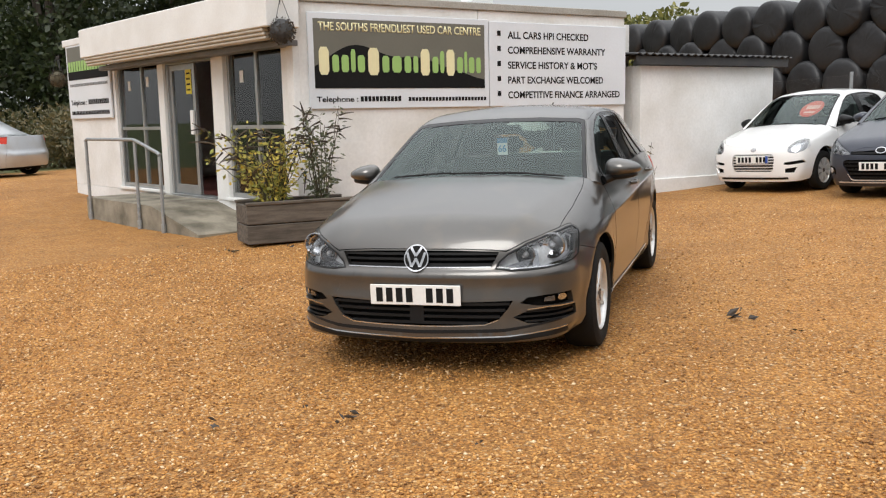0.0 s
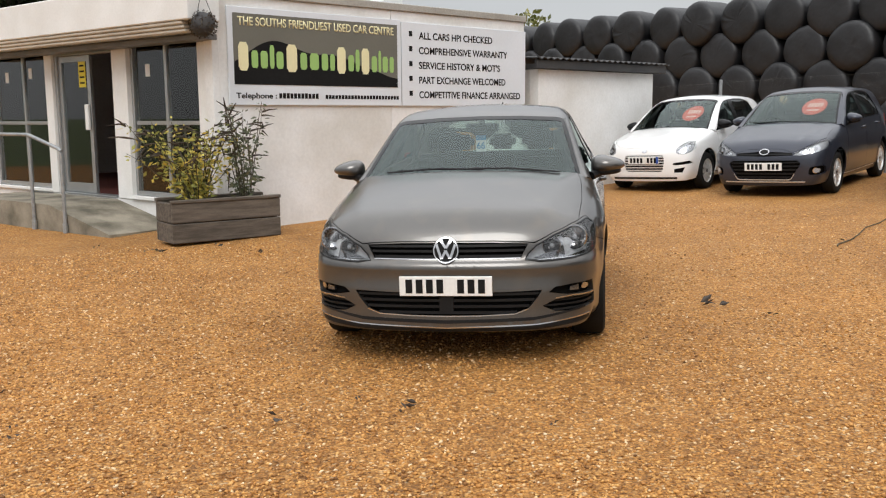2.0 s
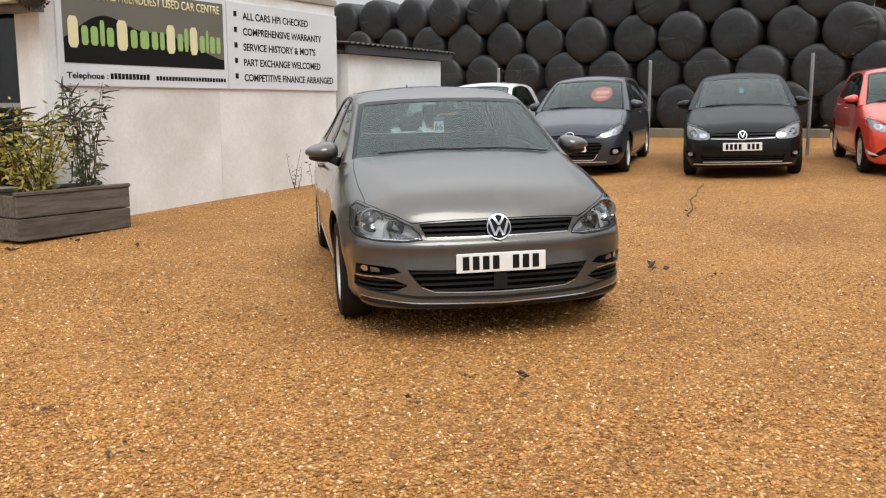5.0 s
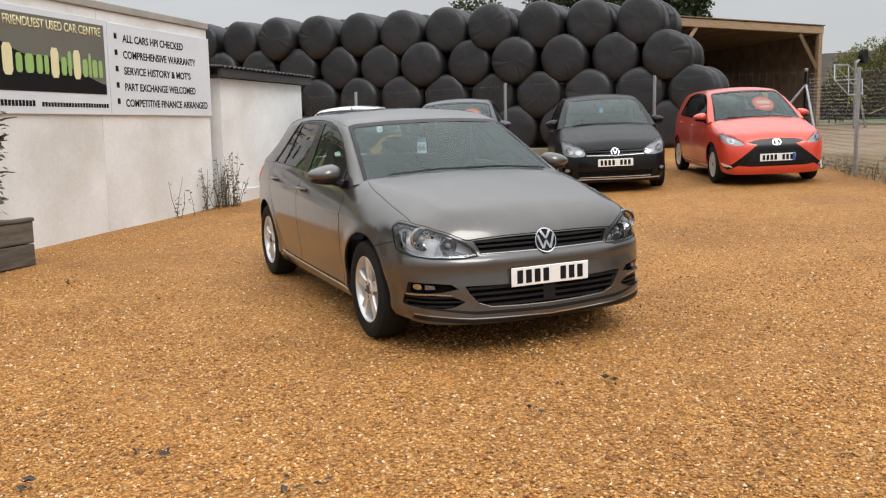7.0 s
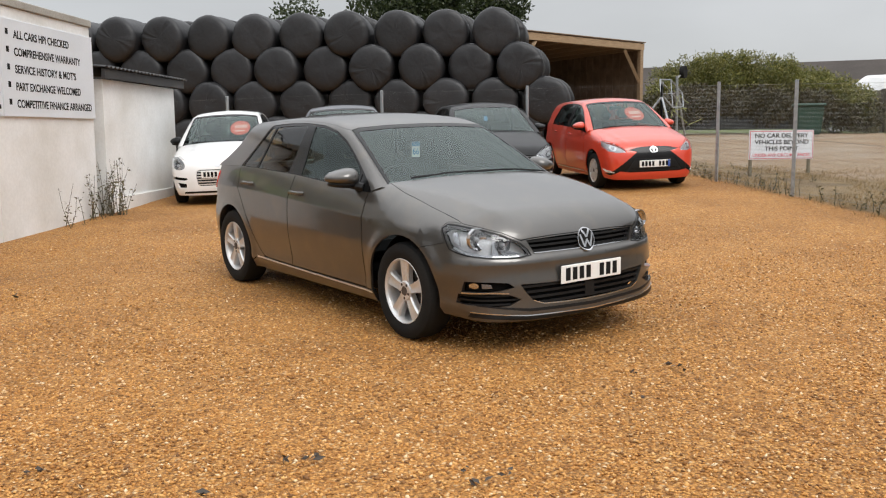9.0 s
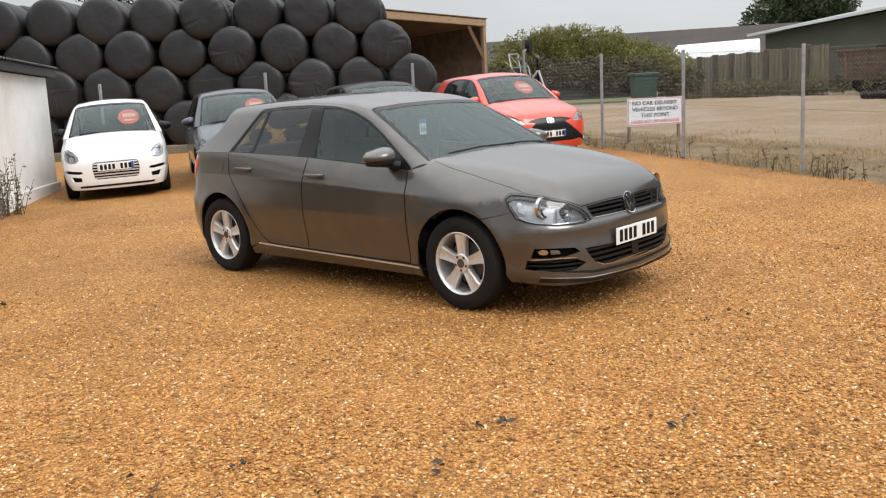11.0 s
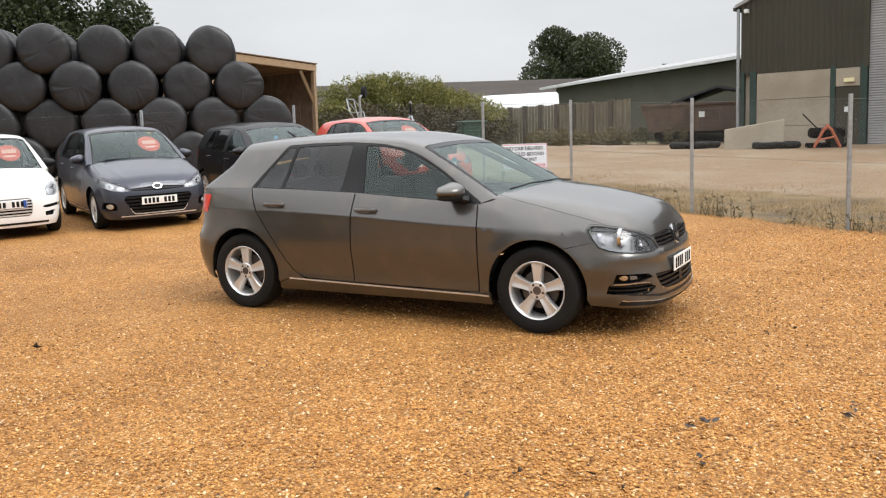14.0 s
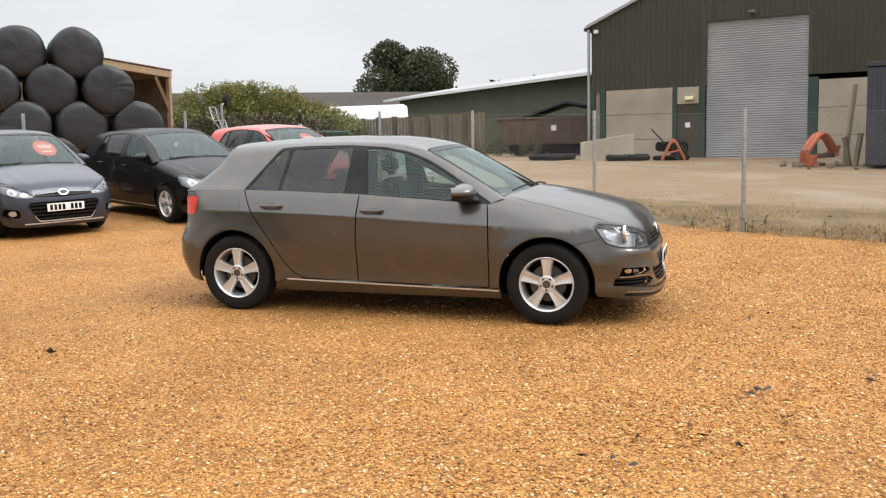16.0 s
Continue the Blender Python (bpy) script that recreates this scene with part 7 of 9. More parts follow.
            bmesh.ops.create_uvsphere(bulb, u_segments=12, v_segments=8, radius=0.016, matrix=Matrix.Translation((c[0] - 0.044, (1 if mir else -1) * by, bz)) @ Matrix.Diagonal((1.6, 1, 1, 1)))
            part("bulb", bulb, M["lamp_glow"], hl, "", True)
        if fr.get("bowls"):
            part("lamp_seal", skin(nose, lamp_n, f_body, [shrink(np.array(lamp_n), 0.0075)], step, 0.0, 0.0035, 0.004, warp, mir), M["black"], hl)
        ln = part("lens", skin(nose, lamp_n, f_body, (), step, 0.003, 0.002, 0.0, warp, mir), M["lens"], hl)
        ln.visible_shadow = False
    # overlays on the nose: badge, plate surround, trims
    for nm, o, lf, thick, mt, both in fr.get("overlays", ()):
        p3 = cast(ahead, resample([(-y, z) for y, z in o], 0.03), f_body)
        add(nm, nose, to(nose, p3), f_body, M[mt] if isinstance(mt, str) else mt, gap=0, lift=lf, rim=thick, both=both, st=0.03)
    # wings
    w3 = cast(side, resample([(0.875, S["door_low"][0] - 0.006), (0.875, 0.60), (0.868, 0.80)] + S["wing_top"], 0.05, False), f_body)
    arch3 = cast(side, [(AX + ARCH * math.cos(radians(a)), AXZ + ARCH * math.sin(radians(a))) for a in range(S["joint"], 190, 8)], f_body)
    lo3 = cast(side, [(AX - ARCH * 0.985, S["door_low"][0] - 0.006)], f_body)
    w_out = to(slant, w3) + to(slant, cut3[::-1]) + to(slant, hf3[-1:]) + (to(slant, round3) if fr.get("wrapped") else []) + to(slant, low3[None]) + to(slant, join_up) + to(slant, arch3) + to(slant, lo3)
    add("front_wing", slant, w_out, f_body, paint, both=True)
    # doors, quarters, sills
    bl = sorted(S["belt"])
    belt_z = lambda v: float(np.interp(v, [a for a, b in bl], [b for a, b in bl]))
    lf, lr = S["door_low"]
    lm = lf + (lr - lf) * 0.55
    add("front_door", side, [(0.868, lf), (0.868, 0.60), (0.861, 0.80), (0.845, belt_z(0.845)), (0.42, belt_z(0.42)), (-0.206, belt_z(-0.206)), (-0.218, 0.6), (-0.210, lm)], f_body, paint, both=True)
    rear_edge = S["rear_edge"]
    add("rear_door", side, [(-0.217, lm), (-0.225, 0.6), (-0.213, belt_z(-0.213)), (-0.82, belt_z(-0.82))] + rear_edge + ([(-0.66, lr - 0.002)] if spec.get("large") else []), f_body, paint, both=True)
    behind = [(x + (-0.007 if i else -0.006), z) for i, (x, z) in enumerate(rear_edge)][::-1]
    if spec.get("large"):
        behind = [(-0.70, lr - 0.008)] + behind
    rear_arch = [(-AX + ARCH * math.cos(radians(a)), AXZ + ARCH * math.sin(radians(a))) for a in range(194, -14, -8)]
    add("rear_quarter", side, behind + S["quarter"] + rear_arch + ([(-0.93, 0.235)] if not spec.get("large") else [(-0.95, 0.245), (-0.86, 0.282)]), f_body, paint, both=True)
    s0, s1 = S["strip"]
    add("sill", side, [(0.965, 0.185), (0.962, lf - 0.010), (-0.69, lr - 0.012), (-0.862, 0.277), (-0.952, 0.240), (-0.965, 0.185)] if spec.get("large") else [(0.965, 0.185), (0.962, s0 + 0.008), (-0.925, s1 + 0.008), (-0.955, 0.185)], f_body, paint, both=True, rim=0.03)
    add("sill_strip", side, [(0.95, s0), (0.95, s0 + 0.014), (-0.85, s1 + 0.014), (-0.85, s1)], f_body, M[spec.get("strip", "alloy")], both=True, lift=0.003, rim=0.006)
    # wheel-arch liners
    for ax in (AX, -AX):
        for s in (1, -1):
            bm = bmesh.new()
            pr = []
            for yy in (0.55, 0.80):
                pr.append([bm.verts.new((ax + (ARCH + 0.004) * math.cos(radians(a)), s * yy, AXZ + (ARCH + 0.004) * math.sin(radians(a)))) for a in range(-16, 198, 12)])
            for i in range(len(pr[0]) - 1):
                bm.faces.new((pr[0][i], pr[0][i + 1], pr[1][i + 1], pr[1][i]))
            bm.faces.new(pr[0])
            if warp is not None:
                bm.verts.ensure_lookup_table()
                w = warp(np.array([v.co[:] for v in bm.verts]))
                for v, c in zip(bm.verts, w):
                    v.co = c
            part("wheel_arch", bm, M["dark"], car)
    # tail
    t_edge = cast(side, resample(S["quarter"][1:], 0.06, False), f_body)
    th = to(tail, t_edge)
    add("tailgate", tail, [(-a, b) for a, b in th] + th[::-1] if th[0][0] > 0 else th + [(-a, b) for a, b in th[::-1]], f_body, paint, rim=0.02)
    add("tail_lamp", side, rounded(S["tail_lamp"], 0.02), f_body, M["lamp_red"], both=True, lift=0.006, rim=0.02, label="red tail lamp", st=0.03)
    # cabin: screen, side frames, roof
    ws, wtop = S["screen_side"], S["screen_top"]
    wz = ws[0][1]
    screen_o = ws + wtop[1:] + [(-a, b) for a, b in wtop[-2::-1]] + [(-a, b) for a, b in ws[-2::-1]] + [(0.55, wz), (0.0, wz), (-0.55, wz)]
    shield = add("windscreen", Front(1, -1.0), screen_o, f_cabin, glass_mat, gap=0.004, rim=0.004, label="raked windscreen glass")
    shield.visible_shadow = False
    border = add("screen_border", Front(1, -1.0), screen_o, f_cabin, M["gloss_black"], holes=[[tuple(v) for v in shrink(resample(screen_o, 0.05), 0.028)]], gap=0.003, lift=0.0015, rim=0.006)
    pill3 = cast(Front(1, -1.0), resample(ws, 0.04, False), f_cabin)
    # the pillar's outer edge: where the form turns from facing ahead to facing sideways
    turn3 = []
    for yy, zz in resample(ws, 0.04, False):
        c = cast(Front(1, -1.0), [(-v, zz) for v in np.linspace(abs(yy) + 0.004, abs(yy) + 0.17, 70)], f_cabin)
        nr = slope(c, f_cabin)
        hit = np.nonzero((np.abs(nr[:, 1]) > 0.8 * np.abs(nr[:, 0])) | (c[:, 0] < -0.9))[0]
        k = int(hit[0]) if len(hit) else 20
        turn3.append(c[k - 1 if c[k, 0] < -0.9 else k])
    turn3 = np.array(turn3)
    top3 = cast(Front(1, -1.0), resample(wtop, 0.06, False), f_cabin)
    gut = S["gutter"]
    gut = [tuple(side.flat(turn3[-1:])[0])] + gut
    gut3 = cast(side, resample(gut, 0.05, False), f_cabin)
    gut3[0] = turn3[-1]
    cp3 = cast(side, resample(S["pillar"], 0.05, False), f_cabin)
    belt = S["belt"] + S["wing_top"][1:]
    wind = Front(1, -1.0)
    add("screen_pillar", wind, to(wind, pill3) + to(wind, turn3[::-1]), f_cabin, paint, both=True, gap=0.0003, st=0.03 if step < 0.05 else None)
    f_out = to(side, turn3) + to(side, gut3)[1:] + to(side, cp3)[1:] + belt[1:]
    shape, band = S["windows"], S["band"]
    add("cabin_frame", side, f_out, f_cabin, paint, holes=[band], both=True, gap=0.0006, st=0.032 if step < 0.05 else None)
    add("window_surround", side, band, f_cabin, M["gloss_black"], holes=list(shape), both=True, lift=-0.004, rim=0.012)
    for nm, o, gm in zip(("front_window", "mirror_sail", "rear_window", "quarter_window"), shape, (glass_mat, M["gloss_black"], spec.get("rear_glass", M["dark_glass"]), spec.get("rear_glass", M["dark_glass"]))):
        for ob in add(nm, side, o, f_cabin, gm, both=True, lift=-0.008, rim=0.0, gap=-0.004):
            if gm is not M["gloss_black"]:
                ob.visible_shadow = False
    g2 = to(top, gut3)
    rear_top = cast(top, S["roof_end"], f_cabin)
    r_half = to(top, top3[::-1]) + g2 + to(top, rear_top)
    add("roof", top, r_half + [(x, -y) for x, y in r_half[::-1] if abs(y) > 1e-4], f_cabin, paint, gap=0.0004)
    rg = [(0.0, 1.33), (0.40, 1.32), (0.52, 1.28), (0.62, 1.06), (0.60, 1.0), (0.0, 0.99)]
    rg = rg + [(-a, b) for a, b in rg[::-1] if a]
    back = Front(-1, 0.0)
    tg = [(abs(y), z) for x, y, z in rear_top[::-1]] + [(abs(y), z) for x, y, z in cp3] + [(0.0, cp3[-1][2] - 0.005)]
    tg = tg + [(-a, b) for a, b in tg[::-1] if a]
    add("rear_hatch_frame", back, tg, f_cabin, paint, holes=[rg])
    rw = add("rear_screen", back, rg, f_cabin, M["car_glass"], lift=-0.006, rim=0.0, gap=-0.004)
    rw.visible_shadow = False

    # simple solids inside and on the body, warped with it
    def solid(nm, bm, material, parent=car, smooth=False, lab=""):
        if warp is not None:
            bm.verts.ensure_lookup_table()
            w = warp(np.array([v.co[:] for v in bm.verts]))
            for v, c in zip(bm.verts, w):
                v.co = c
        return part(nm, bm, material, parent, lab, smooth, 40 if smooth else None)

    solid("floor_pan", box(-1.80, 1.85, -0.60, 0.60, 0.17, 0.30, 0.05), M["dark"])
    solid("engine_bay", box(0.95, 1.95, -0.55, 0.55, 0.31, 0.62, 0.05), M["dark"])
    dash = solid("dashboard", box(0.58, 1.00, -0.68, 0.68, 0.62, 0.935, 0.05, None, 3), M["seat"], smooth=True)
    for sy in (0.38, -0.38):
        seat = solid("front_seat", turned(box(-0.28, 0.24, -0.25, 0.25, 0.34, 0.54, 0.06, None, 3), Matrix.Translation((0, sy, 0))), M["seat"], smooth=True)
        solid("backrest", turned(box(-0.08, 0.08, -0.25, 0.25, 0, 0.58, 0.06, None, 3), Matrix.Translation((-0.18, sy, 0.50)) @ pose(0, 0, 0, 0, -17, 0)), M["seat"], seat, True)
        solid("headrest", turned(box(-0.05, 0.05, -0.13, 0.13, 0, 0.19, 0.045, None, 3), Matrix.Translation((-0.36, sy, 1.08)) @ pose(0, 0, 0, 0, -10, 0)), M["seat"], seat, True)
    bench = solid("rear_seat", box(-1.15, -0.65, -0.62, 0.62, 0.34, 0.55, 0.06, None, 3), M["seat"], smooth=True)
    solid("backrest", turned(box(-0.08, 0.08, -0.62, 0.62, 0, 0.55, 0.06, None, 3), Matrix.Translation((-1.15, 0, 0.50)) @ pose(0, 0, 0, 0, -20, 0)), M["seat"], bench, True)
    for sy in (0.38, 0.0, -0.38):
        solid("headrest", turned(box(-0.045, 0.045, -0.12, 0.12, 0, 0.14, 0.04, None, 3), Matrix.Translation((-1.34, sy, 1.04)) @ pose(0, 0, 0, 0, -10, 0)), M["seat"], bench, True)
    sw = bmesh.new()
    sweep(sw, [(0.18 + 0.014 * math.cos(a), 0.014 * math.sin(a)) for a in [i * math.tau / 8 for i in range(8)]], 32)
    sweep(sw, [(0.001, -0.02), (0.06, -0.02), (0.06, 0.02), (0.001, 0.02)], 16)
    for a in (0, 180, 270):
        turned_b = box(0.05, 0.18, -0.018, 0.018, -0.008, 0.008)
        turned(turned_b, pose(0, 0, 0, 0, 0, a))
        me = bpy.data.meshes.new("tmp")
        turned_b.to_mesh(me)
        turned_b.free()
        sw.from_mesh(me)
        bpy.data.meshes.remove(me)
    solid("steering_wheel", turned(sw, Matrix.Translation((0.50, -0.38, 0.90)) @ pose(0, 0, 0, 0, -65, 0) @ pose(0, 0, 0, 0, 0, 90)), M["black"], smooth=True)
    mir_in = solid("inside_mirror", box(0.19, 0.22, -0.125, 0.125, 1.245, 1.31, 0.012), M["black"])
    solid("mirror_stem", tube([(0.22, 0, 1.29), (0.20, 0, 1.355)], 0.02, 8), M["black"], mir_in)
    for sy in (1, -1):
        solid("pillar_trim", tube([(0.76, sy * 0.69, 0.99), (0.10, sy * 0.555, 1.31)], 0.025, 6), M["seat"])
        solid("belt_pillar", box(-0.28, -0.13, sy * 0.585, sy * 0.61, 0.5, 1.33), M["seat"])
        solid("door_card", box(-1.10, 0.74, sy * 0.76, sy * 0.79, 0.35, 0.93, 0.01), M["seat"])
    solid("roof_lining", box(-1.45, 0.06, -0.52, 0.52, 1.345, 1.36), M["seat"])
    # door mirrors
    mm = paint if spec.get("mirror_paint", True) else M["black"]
    for s in (1, -1):
        bm = bmesh.new()
        bmesh.ops.create_icosphere(bm, subdivisions=4, radius=1)
        for v in bm.verts:
            c = v.co
            c.x, c.y, c.z = (0.112 if c.x > 0 else 0.052) * math.copysign(abs(c.x) ** 0.9, c.x), 0.115 * math.copysign(abs(c.y) ** 0.78, c.y), (0.066 if c.z > 0 else 0.045) * math.copysign(abs(c.z) ** 0.85, c.z)
            c.z *= 1 - 0.34 * (c.y / 0.108)
            c.x -= 0.25 * max(0, c.y)
        turned(bm, Matrix.Diagonal((1, s, 1, 1)))
        turned(bm, Matrix.Translation((0.665, s * 0.912, 1.008)))
        dm = solid("door_mirror", bm, mm, smooth=True)
        lowr = bmesh.new()
        bmesh.ops.create_icosphere(lowr, subdivisions=3, radius=1)
        for v in lowr.verts:
            c = v.co
            c.x, c.y, c.z = 0.088 * math.copysign(abs(c.x) ** 0.8, c.x), 0.098 * math.copysign(abs(c.y) ** 0.75, c.y), 0.030 * math.copysign(abs(c.z) ** 0.7, c.z)
            c.z *= 1 - 0.3 * (c.y / 0.1)
            c.x = max(c.x, -0.03) - 0.25 * max(0, c.y)
        turned(lowr, Matrix.Diagonal((1, s, 1, 1)))
        turned(lowr, Matrix.Translation((0.667, s * 0.905, 0.972)))
        solid("mirror_base", lowr, M["black"], dm, True)
        g = bmesh.new()
        bmesh.ops.create_cube(g, size=1, matrix=Matrix.Translation((0.611, s * 0.905, 1.008)) @ Matrix.Diagonal((0.008, 0.15, 0.085, 1)))
        bmesh.ops.bevel(g, geom=g.edges[:], offset=0.003, segments=1, affect="EDGES")
        solid("mirror_glass", g, M["chrome"], dm)
        solid("mirror_foot", tube([(0.76, s * 0.80, 0.945), (0.69, s * 0.875, 0.968)], 0.032, 8, None, 0.025), M["black"], dm)
    # handles
    for hx, hz in S["handles"]:
        for s in (1, -1):
            p = cast(side, [(hx, hz)], f_body)[0]
            bm = bmesh.new()
            tube([(hx - 0.095, 0, hz), (hx - 0.075, 0.034, hz + 0.002), (hx + 0.075, 0.034, hz + 0.002), (hx + 0.095, 0, hz)], 0.0125, 8, bm)
            turned(bm, Matrix.Translation((0, abs(p[1]), 0)))
            turned(bm, Matrix.Diagonal((1, s, 1, 1)))
            solid("door_handle", bm, paint if spec.get("mirror_paint", True) else M["black"], smooth=True)
            part("handle_recess", skin(side, ellipse(hx, hz - 0.002, 0.075, 0.022), f_body, (), 0.03, 0, 0.0012, 0.0, warp, s > 0), M["steel_dark"], car)
    # wipers
    for x0, y0, x1, y1 in ((1.045, 0.60, 1.05, 0.0), (1.07, 0.10, 0.995, -0.56)):
        a = cast(top, [(x0, y0), ((x0 + x1) / 2 - 0.01, (y0 + y1) / 2), (x1, y1)], f_all)
        solid("wiper", tube([tuple(q + np.array([0, 0, 0.010])) for q in a], 0.0065, 6), M["black"])
    # wheels
    wr, ww, rr = spec.get("wheel", (0.316, 0.205, 0.212))
    y = spec.get("track", 0.775)
    for ax in spec.get("axles", (AX, -AX)):
        for s in (-1, 1):
            if spec.get("covers"):
                covered_wheel(car, (ax, s * y, wr), s, wr, ww, rr, spec["covers"])
            else:
                wheel(car, (ax, s * y, wr), s, wr, ww, rr, spec.get("spokes", 5), M["alloy"])
    # number plate with plain bars
    pl = fr["plate"]
    z = pl["z"]
    p = cast(ahead, [(0, z)], f_body)
    if warp is not None:
        p = warp(p)
    px, pz = p[0][0] + 0.012, p[0][2]
    plate = part("number_plate", box(px, px + 0.008, -0.26, 0.26, pz - 0.0555, pz + 0.0555, 0.003), M["plate_white"], car, "white number plate with plain black bars")
    if pl.get("blue"):
        part("blue_band", box(px + 0.0082, px + 0.0092, 0.215, 0.257, pz - 0.052, pz + 0.052), M["plate_blue"], plate)
    for i in range(8):
        if i == 4:
            continue
        c = -0.205 + i * 0.058
        part("plate_bar", box(px + 0.0083, px + 0.0098, c - 0.019, c + 0.019, pz - 0.039, pz + 0.039), M["ink"], plate)
    return car, add, to, (side, slant, top, nose, tail, ahead), solid


M["lamp_glow"] = mat("lamp_bulb_glass", (0.50, 0.51, 0.52), (0.42, 0.43, 0.44), 20, 80, 0.2, 0.3)
M["lamp_back"] = mat("lamp_reflector", (0.46, 0.47, 0.48), (0.30, 0.31, 0.32), 20, 80, 0.30, 0.3)

M["lamp_inner"] = mat("lamp_housing", (0.66, 0.67, 0.68), (0.52, 0.53, 0.54), 25, 80, 0.30, 0.15)
M["lamp_dull"] = mat("dull_reflector", (0.30, 0.30, 0.31), (0.22, 0.22, 0.23), 25, 80, 0.22, 0.9)
GREY = car_paint("grey_metallic_paint", (0.086, 0.081, 0.075), (0.158, 0.149, 0.139), 0.75, 0.29, coat=0.9, haze=0.09)


def bar_line(x0, z0, x1, z1, w):
    """A straight stroke as a four-cornered outline."""
    d = Vector((x1 - x0, z1 - z0)).normalized()
    n = Vector((-d.y, d.x)) * w
    return [(x0 + n.x, z0 + n.y), (x1 + n.x, z1 + n.y), (x1 - n.x, z1 - n.y), (x0 - n.x, z0 - n.y)]


